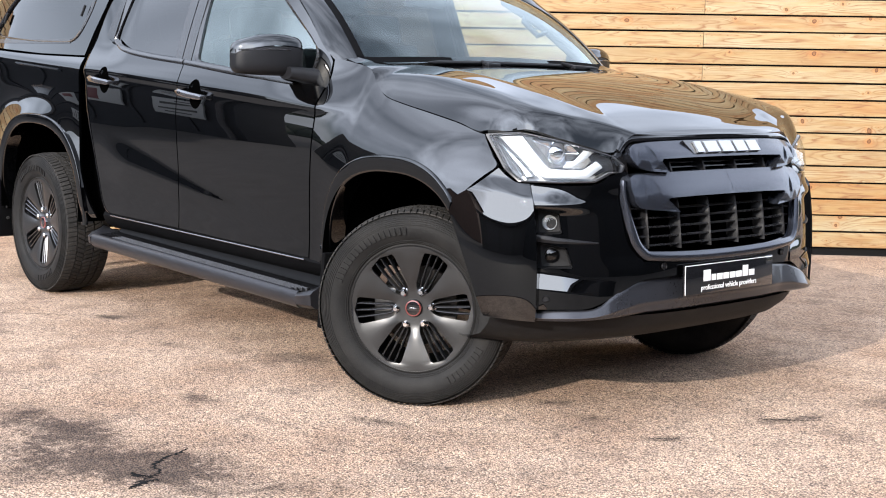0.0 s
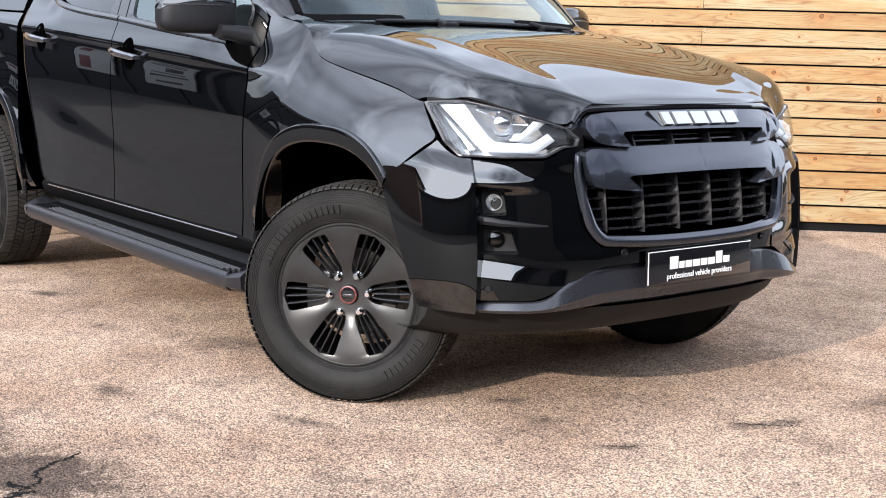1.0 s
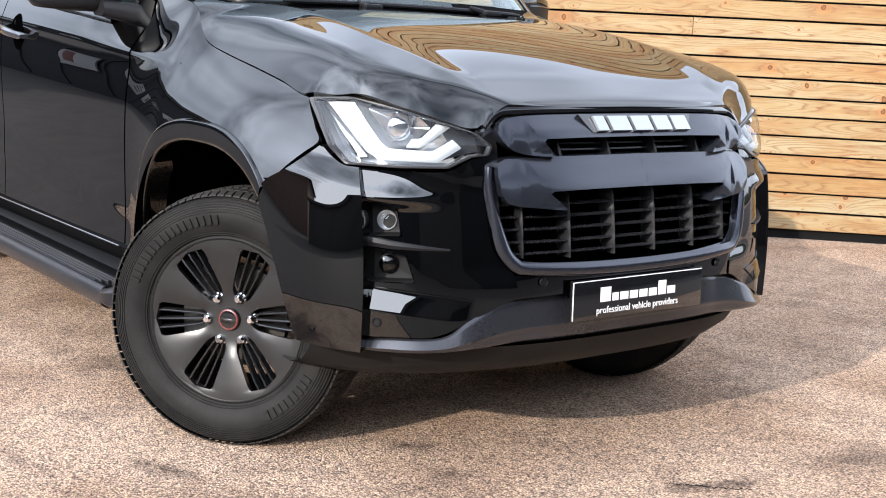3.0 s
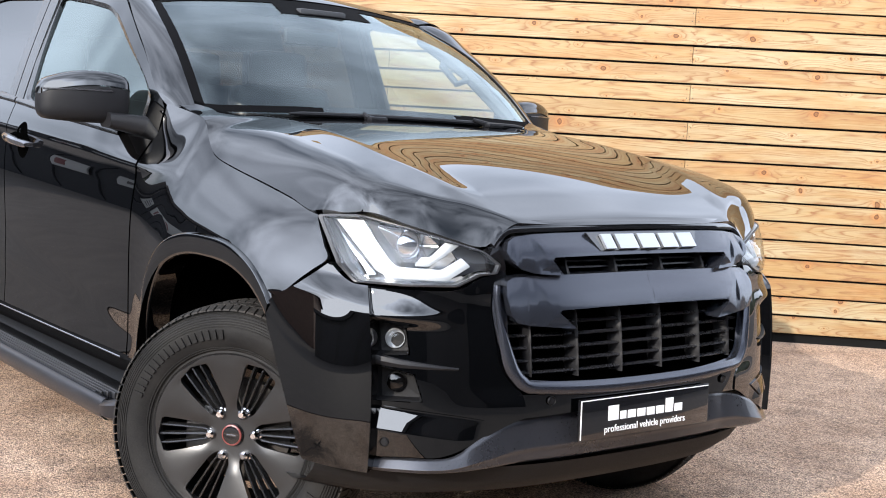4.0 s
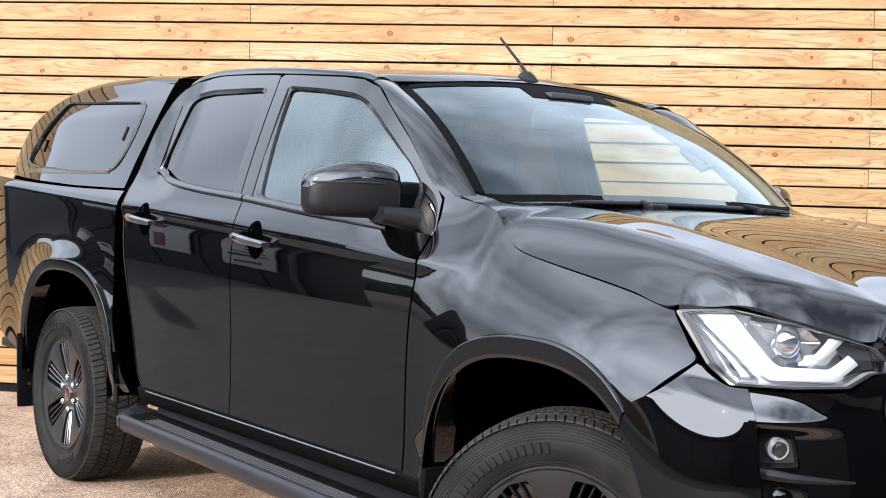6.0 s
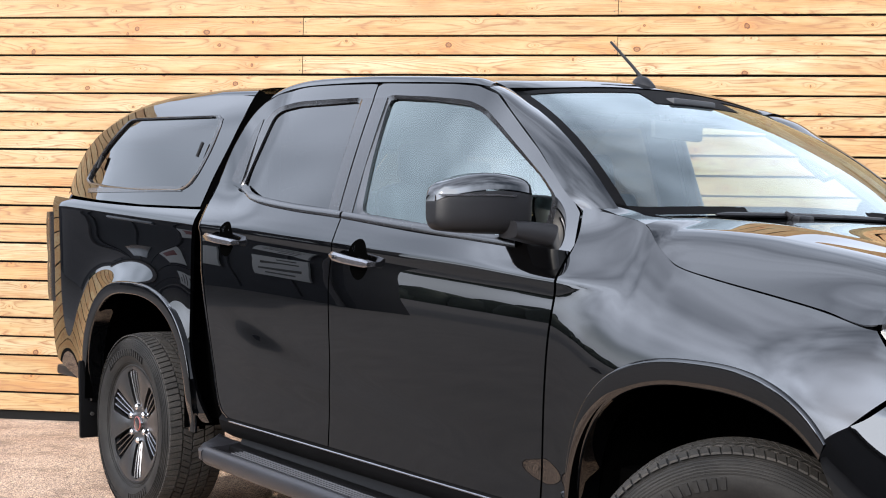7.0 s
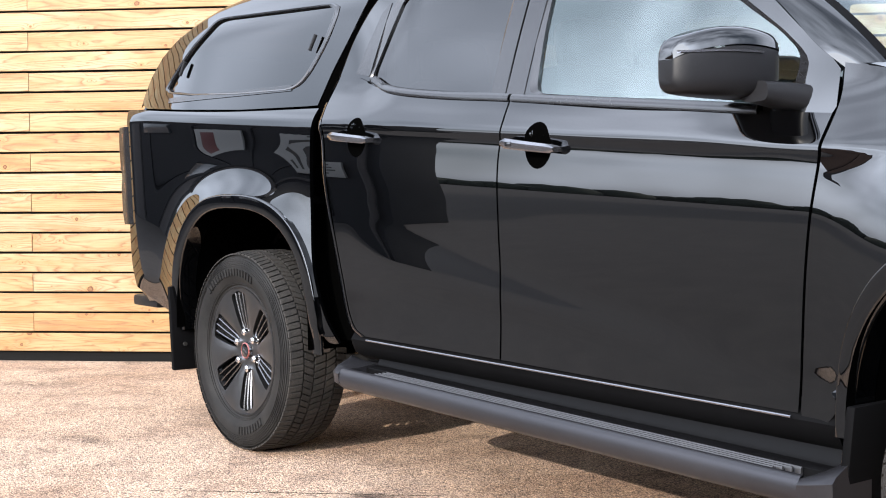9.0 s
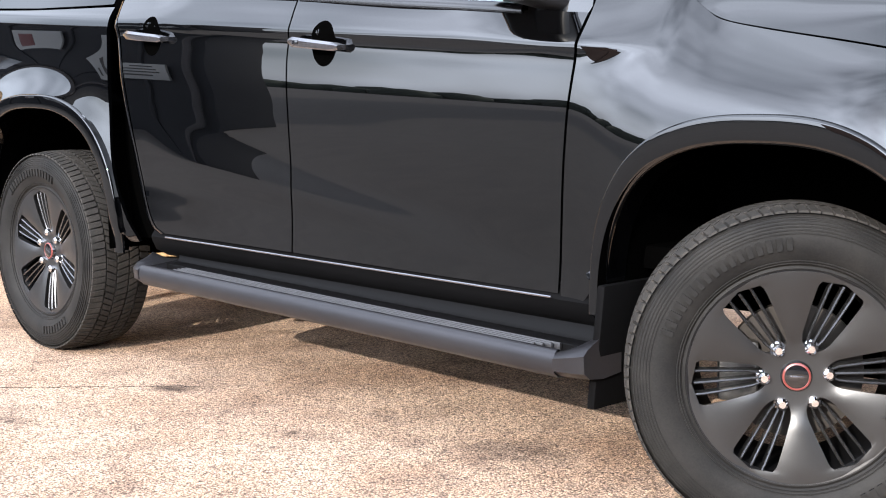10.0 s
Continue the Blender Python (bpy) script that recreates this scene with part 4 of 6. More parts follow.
def across(low, high, n, nv, off, lip, mat, name, parent, label, bow=0.012):
    a, b = crv(full(low), n), crv(full(high), n)
    vs = np.linspace(0, 1, nv)
    g = [[nose(*(a[k] + (b[k] - a[k]) * v), off + bow * math.sin(math.pi * v) ** 0.7) for v in vs] for k in range(n)]
    return part(name, sheet(g, lip), mat, parent, label)


# the base sheet is a black backing, the shade behind the bars as colour
grille = across([(0.56, 0.58), (0.2, 0.57), (0.0, 0.568)], [(0.56, 0.96), (0.2, 1.012), (0.0, 1.015)], 40, 20, -0.085, 0.0, SHADE_BLACK, "grille", truck, "black front grille with gunmetal bars", 0.0)
across([(0.42, 0.530), (0.2, 0.538), (0.0, 0.538)], [(0.44, 0.592), (0.2, 0.578), (0.0, 0.575)], 40, 12, -0.004, 0.01, PAINT, "bumper_centre", truck, "gloss black bumper centre", 0.0)
# top surround under the hood lip
across([(0.485, 0.962), (0.45, 0.995), (0.40, 1.003), (0.2, 1.008), (0.0, 1.010)], [(0.499, 0.977), (0.470, 1.017), (0.41, 1.031), (0.2, 1.039), (0.0, 1.041)], 70, 5, 0.006, 0.03, PIANO, "grille_surround", grille, "gloss black grille surround", 0.004)
# upper and middle bars with their hooked ends
def hooked(half, off, lean, zm, name, label):
    """A bevelled plate across the grille from the outline of its right half."""
    ring = [(h, z) for h, z in half] + [(-h, z) for h, z in half[::-1]]
    dense = []
    for k, p in enumerate(ring):
        q = ring[(k + 1) % len(ring)]
        n = max(1, int(math.dist(p, q) / 0.012))
        dense += [(p[0] + (q[0] - p[0]) * i / n, p[1] + (q[1] - p[1]) * i / n) for i in range(n)]
    bm = bmesh.new()
    face = bm.faces.new([bm.verts.new((0, y, z)) for y, z in dense])
    bmesh.ops.inset_individual(bm, faces=[face], thickness=0.012, depth=0.0)
    inner = set(face.verts)
    mark = {v: (1 if v in inner else 0) for v in bm.verts}
    r = bmesh.ops.extrude_edge_only(bm, edges=[e for e in bm.edges if e.is_boundary])
    for v in r["geom"]:
        if isinstance(v, bmesh.types.BMVert):
            mark[v] = -1
    # x keeps the ring until the points are laid on the nose
    for v, m in mark.items():
        v.co.x = m
    tri = set(bmesh.ops.triangulate(bm, faces=[face])["faces"])
    seam = [e for e in bm.edges if len(e.link_faces) == 2 and all(f in tri for f in e.link_faces)]
    bmesh.ops.subdivide_edges(bm, edges=seam, cuts=3)
    z0, z1 = min(z for _, z in dense) + 0.012, max(z for _, z in dense) - 0.012
    for v in bm.verts:
        m, y, z = round(v.co.x), v.co.y, v.co.z
        bulge = 0.014 * max(0.0, 1 - ((2 * z - z0 - z1) / (z1 - z0)) ** 2) if m > 0 else 0.0
        v.co = nose(y, z, off + lean * (zm - z) + (0.0, 0.012, -0.04)[m] + bulge)
    bmesh.ops.recalc_face_normals(bm, faces=bm.faces[:])
    part(name, bm, GUNMETAL, grille, label, 25)


hooked([(0.0, 1.005), (0.2, 1.004), (0.31, 1.002), (0.38, 0.999), (0.435, 0.992), (0.458, 0.980), (0.468, 0.955), (0.455, 0.930), (0.43, 0.912), (0.402, 0.903), (0.36, 0.899), (0.307, 0.896), (0.318, 0.910), (0.342, 0.934), (0.335, 0.943), (0.2, 0.946), (0.0, 0.947)], 0.004, 0.16, 0.96, "upper_bar", "gunmetal upper grille bar")
hooked([(0.0, 0.898), (0.2, 0.897), (0.30, 0.896), (0.40, 0.893), (0.45, 0.890), (0.470, 0.880), (0.478, 0.85), (0.470, 0.80), (0.456, 0.780), (0.42, 0.772), (0.34, 0.765), (0.282, 0.760), (0.30, 0.775), (0.337, 0.803), (0.328, 0.810), (0.2, 0.813), (0.0, 0.814)], 0.006, 0.14, 0.84, "middle_bar", "gunmetal middle grille bar")
# frame of the lower opening
_out = full([(0.500, 0.872), (0.503, 0.84), (0.500, 0.79), (0.487, 0.676), (0.462, 0.628), (0.432, 0.602), (0.40, 0.594), (0.2, 0.580), (0.0, 0.576)])
_in = full([(0.482, 0.868), (0.484, 0.835), (0.480, 0.78), (0.455, 0.690), (0.440, 0.655), (0.418, 0.634), (0.39, 0.627), (0.2, 0.618), (0.0, 0.615)])
_a, _b = crv(_out, 110), crv(_in, 110)
part("grille_frame", sheet([[nose(*(_a[k] + (_b[k] - _a[k]) * t), 0.004 + 0.012 * math.sin(math.pi * t) ** 0.6) for t in np.linspace(0, 1, 6)] for k in range(110)], 0.04), GUNMETAL, grille, "gunmetal lower grille frame")
# slats and fins
for z, w in ((0.770, 0.474), (0.738, 0.468), (0.706, 0.456), (0.673, 0.444), (0.643, 0.425)):
    pts = np.linspace(-w, w, 30)
    loops = [[nose(y, z + dz, o) for o, dz in ((-0.040, -0.0024), (-0.022, -0.003), (-0.018, 0.0), (-0.022, 0.003), (-0.040, 0.0024))] for y in pts]
    part("grille_slat", solid(loops), SLAT, grille)
for y in (-0.40, -0.245, -0.08, 0.08, 0.245, 0.40):
    loops = []
    zz0, zz1 = (0.628, 0.80) if abs(y) < 0.3 else (0.634, 0.775)
    for t in np.linspace(0, 1, 12):
        z = zz0 + (zz1 - zz0) * t
        w = 0.007 + 0.005 * (1 if int(t * 8) % 2 else 0)
        loops.append([nose(y + d, z, o) for o, d in ((-0.060, -w), (-0.018, -w * 0.5), (-0.013, 0), (-0.018, w * 0.5), (-0.060, w))])
    part("grille_fin", solid(loops), SATIN, grille)
for z in (0.925, 0.909):
    loops = [[nose(y, z + dz, o) for o, dz in ((-0.060, -0.004), (-0.03, -0.002), (-0.03, 0.002), (-0.060, 0.004))] for y in np.linspace(-0.34, 0.34, 24)]
    part("grille_slat", solid(loops), SLAT, grille)
for y in (-0.272, -0.092, 0.092, 0.272):
    loops = []
    for t in np.linspace(0, 1, 6):
        z, w = 0.892 + 0.052 * t, 0.010 * (1 - 0.6 * t)
        loops.append([nose(y + d, z, o) for o, d in ((-0.055, -w), (0.0 - 0.012 * t, -w * 0.5), (0.003 - 0.012 * t, 0), (0.0 - 0.012 * t, w * 0.5), (-0.055, w))])
    part("grille_fin", solid(loops), SATIN, grille)
# badge plate with five plain silver blocks
part("badge_plate", sheet([[nose(y0 + (y1 - y0) * t, z, 0.020 + 0.012 * (1.004 - z) / 0.046) for t in np.linspace(0, 1, 20)] for z, y0, y1 in ((0.958, -0.178, 0.195), (0.98, -0.196, 0.213), (1.004, -0.212, 0.228))], 0.02), PIANO, grille, "black badge plate")
for k, (y0, y1) in enumerate(((-0.166, -0.128), (-0.113, -0.040), (-0.026, 0.044), (0.058, 0.122), (0.134, 0.196))):
    g = [[nose(y0 + (y1 - y0) * t - 0.010 * (v - 0.5), 0.964 + 0.037 * v, 0.040 - 0.008 * v) for v in np.linspace(0, 1, 4)] for t in np.linspace(0, 1, 6)]
    part("badge_block", sheet(g, 0.008), SILVER, grille, "plain silver badge block")

# lower trim, air dam and number plate
_lo = crv(full([(0.746, 0.388), (0.70, 0.388), (0.60, 0.396), (0.468, 0.400), (0.268, 0.398), (0.0, 0.398)]), 120)
_hi = crv(full([(0.746, 0.420), (0.70, 0.428), (0.604, 0.436), (0.545, 0.478), (0.471, 0.519), (0.40, 0.532), (0.263, 0.541), (0.0, 0.542)]), 120)
part("lower_bumper_trim", sheet([[nose(*(_lo[k] + (_hi[k] - _lo[k]) * v), -0.022 + 0.044 * smooth(0.36, 0.60, abs(_lo[k][0])) - 0.018 * smooth(0.62, 0.745, abs(_lo[k][0])) + float(np.interp(v, (0, 0.06, 0.12, 0.30, 0.34, 0.9, 1.0), (-0.03, -0.006, 0.0, 0.004, 0.010, -0.004, -0.012)))) for v in np.linspace(0, 1, 26)] for k in range(120)], 0.03), SKID, truck, "graphite grey lower bumper trim")
_a = crv(full([(0.82, 0.40), (0.70, 0.395), (0.468, 0.402), (0.0, 0.400)]), 60)
rows = []
for y, z in _a:
    rows.append([(nose_x(y, z) - d, y * (1 - 0.06 * d / 0.2), z - dz) for d, dz in ((0.02, 0.0), (0.05, 0.045), (0.10, 0.085), (0.20, 0.115), (0.6, 0.125))])
part("air_dam", sheet(rows, 0.0), ROUGH_PLASTIC, truck, "black plastic air dam")
plate = part("front_plate", block(-0.004, 0.004, -0.26, 0.26, -0.0555, 0.0555, 0.003), PIANO, truck, "black display plate with white lettering")
plate.matrix_basis = pose(3.972, -0.003, 0.515, 0, -2, 0)
_b = bmesh.new()
for y0, y1, z0, z1 in ((-0.256, 0.256, 0.0495, 0.052), (-0.256, -0.2525, -0.052, 0.0495)):
    block(0.0042, 0.0052, y0, y1, z0, z1, 0, _b)
part("plate_border", _b, WHITE, plate, "thin white border")
for k, (y0, y1, z0, z1) in enumerate(((-0.152, -0.112, -0.010, 0.030), (-0.106, -0.082, -0.010, 0.012), (-0.076, -0.044, -0.010, 0.012), (-0.038, -0.006, -0.010, 0.012), (0.000, 0.032, -0.010, 0.012), (0.038, 0.070, -0.010, 0.012), (0.076, 0.108, -0.010, 0.030), (0.114, 0.146, -0.010, 0.012))):
    part("name_block", block(0.0042, 0.0052, y0, y1, z0, z1, 0.0004), WHITE, plate, "plain white name block")


def lettering(text, size, m, mat, parent, name="lettering", depth=0.0004):
    cu = bpy.data.curves.new(name, "FONT")
    cu.body, cu.size, cu.align_x, cu.align_y, cu.extrude, cu.resolution_u = text, size, "CENTER", "CENTER", depth, 3
    tmp = bpy.data.objects.new(name, cu)
    scene.collection.objects.link(tmp)
    me = bpy.data.meshes.new_from_object(tmp.evaluated_get(bpy.context.evaluated_depsgraph_get()))
    bpy.data.objects.remove(tmp)
    bpy.data.curves.remove(cu)
    me.materials.append(mat)
    ob = new(name, me)
    ob.parent = parent
    ob.matrix_basis = m
    return ob


lettering("professional vehicle providers", 0.027, pose(0.0048, -0.003, -0.033, 90, 0, 90), WHITE, plate)


# ---- wheels: local y is the axle, the outer face looks to -y ----
def build_wheel(phase):
    w = empty("wheel")
    w.parent = truck
    R = 0.385
    prof = [(0.232, -0.098), (0.238, -0.108), (0.246, -0.112), (0.252, -0.109), (0.262, -0.118), (0.285, -0.130), (0.312, -0.134), (0.335, -0.131), (0.352, -0.124), (0.366, -0.113), (0.374, -0.100), (0.376, -0.05), (0.376, 0.05), (0.374, 0.100), (0.352, 0.124), (0.312, 0.134), (0.27, 0.122), (0.24, 0.11)]
    tyre = part("tyre", lathe(prof, 96), RUBBER, w, "black all-terrain tyre", 50)
    # moulded rings and plain raised bars on the sidewall
    for r, t in ((0.258, 0.0026), (0.264, 0.0020), (0.326, 0.0028), (0.333, 0.0028), (0.340, 0.0028), (0.347, 0.0028), (0.354, 0.0028), (0.361, 0.0026)):
        y = -float(np.interp(r, (0.252, 0.262, 0.285, 0.312, 0.335, 0.352, 0.366), (0.109, 0.118, 0.130, 0.134, 0.131, 0.124, 0.113)))
        b = lathe([(r - 0.0016, y + 0.002), (r - 0.001, y - t), (r + 0.001, y - t), (r + 0.0016, y + 0.002)], 72)
        part("sidewall_ring", b, RUBBER, tyre)
    for a0, count in ((math.radians(95), 17), (math.radians(-60), 9)):
        for k in range(count):
            a = a0 + k * 0.072
            b = bmesh.new()
            pts = []
            for r in (0.289, 0.317):
                for d in (-0.022, 0.020):
                    pts.append((a + d * (0.3 / r) * 0.95, r))
            vs = []
            for yy in (-0.129, -0.1372):
                for (t, r) in (pts[0], pts[1], pts[3], pts[2]):
                    vs.append(b.verts.new((r * math.cos(t), yy - (0.002 if r > 0.3 else 0), r * math.sin(t))))
            for f in ((0, 1, 5, 4), (1, 2, 6, 5), (2, 3, 7, 6), (3, 0, 4, 7), (4, 5, 6, 7)):
                b.faces.new([vs[i] for i in f])
            part("sidewall_bar", b, RUBBER, tyre, "", 20)
    # tread blocks
    b = bmesh.new()
    rng = random.Random(5)
    n = 92
    for row, (y0, y1, skew, top) in enumerate(((-0.122, -0.074, 0.010, 0.010), (-0.066, -0.030, -0.02, 0.011), (-0.022, 0.022, 0.016, 0.011), (0.030, 0.066, 0.02, 0.011), (0.074, 0.122, -0.010, 0.010))):
        for k in range(n):
            a = 2 * math.pi * (k + 0.5 * (row % 2)) / n
            da = 2 * math.pi / n * (0.455 if k % 2 else 0.43)
            vs = []
            for lev in (0, 1):
                for yy, sk in ((y0, -skew), (y1, skew)):
                    for sg in (-1, 1):
                        r = (0.370 if abs(yy) > 0.11 else 0.374) if lev == 0 else (R - 0.010 if abs(yy) > 0.11 else R - abs(yy) * 0.025)
                        t = a + sg * da * (1.0 if lev == 0 else 0.86) + sk + rng.uniform(-0.003, 0.003)
                        yv = yy * (0.985 if lev else 1)
                        vs.append(b.verts.new((r * math.cos(t), yv, r * math.sin(t))))
            for f in ((0, 1, 5, 4), (1, 3, 7, 5), (3, 2, 6, 7), (2, 0, 4, 6), (4, 5, 7, 6)):
                b.faces.new([vs[i] for i in f])
    bmesh.ops.recalc_face_normals(b, faces=b.faces[:])
    part("tread", b, TREAD, tyre, "dusty tread blocks", 25)
    # alloy: six broad blades, slots with thin ribs between them
    rim = part("rim", lathe([(0.246, -0.106), (0.243, -0.112), (0.238, -0.110), (0.233, -0.098), (0.228, -0.085), (0.236, -0.080)], 72), SATIN, w, "satin black six-blade alloy rim", 45)
    part("rim_barrel", lathe([(0.232, -0.084), (0.226, -0.07), (0.212, 0.0), (0.21, 0.09), (0.238, 0.10)], 72), DEEP_BLACK, rim, "black inner barrel", 45)

    def slot(r):
        return float(np.interp(r, (0.06, 0.072, 0.085, 0.10, 0.16, 0.205, 0.222), (0.004, 0.018, 0.027, 0.033, 0.044, 0.051, 0.052)))

    def dish(r):
        return -float(spl((0.0, 0.03, 0.07, 0.12, 0.18, 0.215, 0.24), (0.082, 0.084, 0.086, 0.095, 0.104, 0.108, 0.109), r))
    for k in range(6):
        a0 = math.radians(phase + 30 + 60 * k)
        rows = []
        for r in np.linspace(0.028, 0.241, 24):
            half = math.radians(30) - (math.asin(min(0.9, slot(r) / r)) if r > 0.06 else 0.0)
            if r > 0.222:
                half = math.radians(30) - math.asin(slot(0.222) / r) * max(0.0, 1 - (r - 0.222) / 0.006)
            rows.append([(r * math.cos(a0 + half * t), dish(r) - 0.0042 * (1 - t * t) * smooth(0.06, 0.12, r), r * math.sin(a0 + half * t)) for t in np.linspace(-1, 1, 13)])
        part("blade", sheet(rows, 0.028, centre=np.array((0, 0.3, 0))), ALLOY, rim, "broad satin black blade")
        aw = math.radians(phase + 60 * k)
        c, s = math.cos(aw), math.sin(aw)
        for side in (-0.52, 0.0, 0.52):
            loops = []
            for r in np.linspace(0.075, 0.226, 8):
                off = side * slot(r)
                loops.append([(r * c - (off + d) * s, dish(r) + dy, r * s + (off + d) * c) for d, dy in ((-0.0042, 0.03), (-0.0028, 0.005), (0.0, 0.002), (0.0028, 0.005), (0.0042, 0.03))])
            part("rib", solid(loops), ALLOY_EDGE, rim, "thin bright-edged rib")
        b = lathe([(0.0, -0.020), (0.008, -0.020), (0.0135, -0.014), (0.0145, 0.0), (0.0185, 0.003), (0.0185, 0.012)], 12)
        bmesh.ops.translate(b, verts=b.verts[:], vec=(0.0705 * c, dish(0.07) + 0.003, 0.0705 * s))
        part("wheel_nut", b, CHROME, rim, "chrome wheel nut", 30)
    cap = part("hub_cap", lathe([(0.0, -0.098), (0.020, -0.098), (0.030, -0.096), (0.034, -0.090), (0.036, -0.08)], 36), PIANO, w, "black hub cap with red ring")
    part("cap_ring", lathe([(0.0265, -0.0972), (0.0275, -0.0985), (0.0305, -0.0972), (0.0315, -0.0945)], 36), RED, cap, "thin red ring")
    part("cap_mark", block(-0.015, 0.015, -0.0992, -0.0975, -0.0025, 0.0025, 0.0008), HANDLE, cap, "plain silver mark")
    part("brake_disc", lathe([(0.06, -0.02), (0.155, -0.02), (0.155, 0.008), (0.06, 0.008)], 48), RUST, w, "brown-grey brake disc")
    part("hub", lathe([(0.0, -0.05), (0.055, -0.05), (0.07, -0.02), (0.07, 0.10), (0.0, 0.10)], 32), RUST, w, "iron hub")
    b = block(-0.17, -0.08, -0.055, 0.03, -0.07, 0.07, 0.012)
    part("caliper", b, STEEL, w, "grey brake caliper")
    return w


wheel_f = build_wheel(5.0)
wheel_f.matrix_basis = pose(3.132, -0.766, 0.362, 0, 0, 35) @ Matrix.Scale(0.965, 4)
wheel_r = copy_thing(wheel_f, pose(0.0, -0.787, 0.385, 0, 28, 0))
wheel_fl = copy_thing(wheel_f, pose(3.150, 0.768, 0.366, 0, 0, 206))
wheel_rl = copy_thing(wheel_f, pose(0.0, 0.787, 0.385, 0, 12, 180))
for _w in (wheel_r, wheel_rl):
    _w.scale = (1, 1, 1)


# ---- mirrors ----
def build_mirror(sd):
    m = empty("door_mirror")
    m.parent = truck

    def loop(t, z_from, z_to, shrink=0.0):
        y = 0.832 + 0.258 * t
        xf = 2.462 - 0.012 * t - 0.085 * t ** 2.4
        xb = 2.292 - 0.012 * t + 0.02 * t ** 3
        zt, zb = 1.352 + 0.022 * math.sin(math.pi * min(1, t * 0.9 + 0.1)) - 0.020 * t ** 3, 1.206 + 0.010 * t ** 3
        lo, hi = zb + (zt - zb) * z_from, zb + (zt - zb) * z_to
        cx, cz = (xf + xb) / 2, (zb + zt) / 2
        out = []
        for a in np.linspace(0, 2 * math.pi, 56, endpoint=False):
            c, s = math.cos(a), math.sin(a)
            x = cx + (xf - xb) / 2 * math.copysign(abs(c) ** 0.55, c)
            z = cz + (zt - zb) / 2 * math.copysign(abs(s) ** 0.5, s)
            z = min(max(z, lo), hi)
            k = 1 - shrink
            out.append((cx + (x - cx) * k, sd * y, cz + (z - cz) * k))
        return out
    ts = [0.0, 0.012, 0.03, 0.06] + [0.1 + 0.045 * k for k in range(16)] + [0.82, 0.86, 0.90, 0.93, 0.96, 0.98, 0.992, 1.0]
    sh = [0.22 * math.exp(-t / 0.02) + 0.34 * max(0.0, (t - 0.78) / 0.22) ** 7 for t in ts]
    part("mirror_housing", solid([loop(t, 0.0, 0.70, s) for t, s in zip(ts, sh)]), SATIN, m, "satin black mirror housing", 30)
    part("mirror_cap", solid([loop(t, 0.72, 1.0, s - 0.012) for t, s in zip(ts, sh)]), PAINT, m, "gloss black mirror cap", 30)
    rows = []
    for t in np.linspace(0.25, 0.98, 20):
        y = 0.832 + 0.258 * t
        xf = 2.466 - 0.012 * t - 0.085 * t ** 2.4
        rows.append([(xf + d, sd * y, 1.307 + 0.004 * math.sin(math.pi * t) + dz) for d, dz in ((-0.012, -0.003), (0.0, -0.0025), (0.0, 0.0025), (-0.012, 0.003))])
    part("mirror_repeater", sheet(rows, 0.004), HANDLE, m, "slim indicator strip")
    loops = []
    for t in np.linspace(0, 1, 10):
        y, x, z = 0.775 + 0.135 * t, 2.500 - 0.060 * t ** 0.8, 1.194 + 0.026 * t ** 0.6
        rx, rz = 0.048 - 0.008 * t, 0.036 - 0.012 * t
        loops.append([(x + rx * math.copysign(abs(math.cos(a)) ** 0.55, math.cos(a)), sd * y, z + rz * math.copysign(abs(math.sin(a)) ** 0.55, math.sin(a))) for a in np.linspace(0, 2 * math.pi, 20, endpoint=False)])
    part("mirror_arm", solid(loops), SATIN, m, "satin black mirror arm", 30)
    part("mirror_glass", solid([[(2.283 - 0.012 * t, sd * (0.832 + 0.258 * t), z) for z in (1.238, 1.330)] + [(2.287 - 0.012 * t, sd * (0.832 + 0.258 * t), z) for z in (1.330, 1.238)] for t in (0.12, 0.80)]), CHROME, m, "silvered mirror glass")


build_mirror(-1)
build_mirror(1)

# ---- wipers and antenna ----
for y0, y1, yp in ((-0.42, 0.16, -0.10), (0.10, 0.60, 0.42)):
    wiper = empty("wiper")
    wiper.parent = truck
    part("wiper_arm", tube([(2.775, yp, 1.262), (2.768, yp - 0.03, 1.272), (2.748, (y0 + y1) / 2, 1.284)], [0.012, 0.010, 0.006], 8), SATIN, wiper, "black wiper arm")
    pts = [(2.748 - 0.012 * (y / 0.6) ** 2, y, 1.276 - 0.01 * (abs(y) / 0.6) ** 2) for y in np.linspace(y0, y1, 14)]
    part("wiper_blade", tube(pts, [0.004] + [0.008] * 12 + [0.004], 8), SATIN, wiper, "black wiper blade")
    part("wiper_pivot", block(2.755, 2.80, yp - 0.035, yp + 0.035, 1.258, 1.276, 0.008), SATIN, wiper, "black pivot cover")
antenna = empty("antenna")
antenna.parent = truck
loops = []
for t in np.linspace(0, 1, 8):
    x, k = 2.150 - 0.095 * t, math.sin(math.pi * (0.12 + 0.8 * t)) ** 0.7
    loops.append([(x - 0.012 * max(0, math.sin(a)), -0.055 + 0.032 * k * math.cos(a), 1.688 + (t * 0.006) + 0.050 * k * max(-0.3, math.sin(a))) for a in np.linspace(0, 2 * math.pi, 14, endpoint=False)])
part("antenna_base", solid(loops), SATIN, antenna, "black antenna foot", 30)
part("antenna_mast", tube([(2.098, -0.055, 1.728), (2.05, -0.055, 1.775), (1.945, -0.055, 1.868)], [0.0065, 0.0055, 0.0045], 8), SATIN, antenna, "black rubber mast")


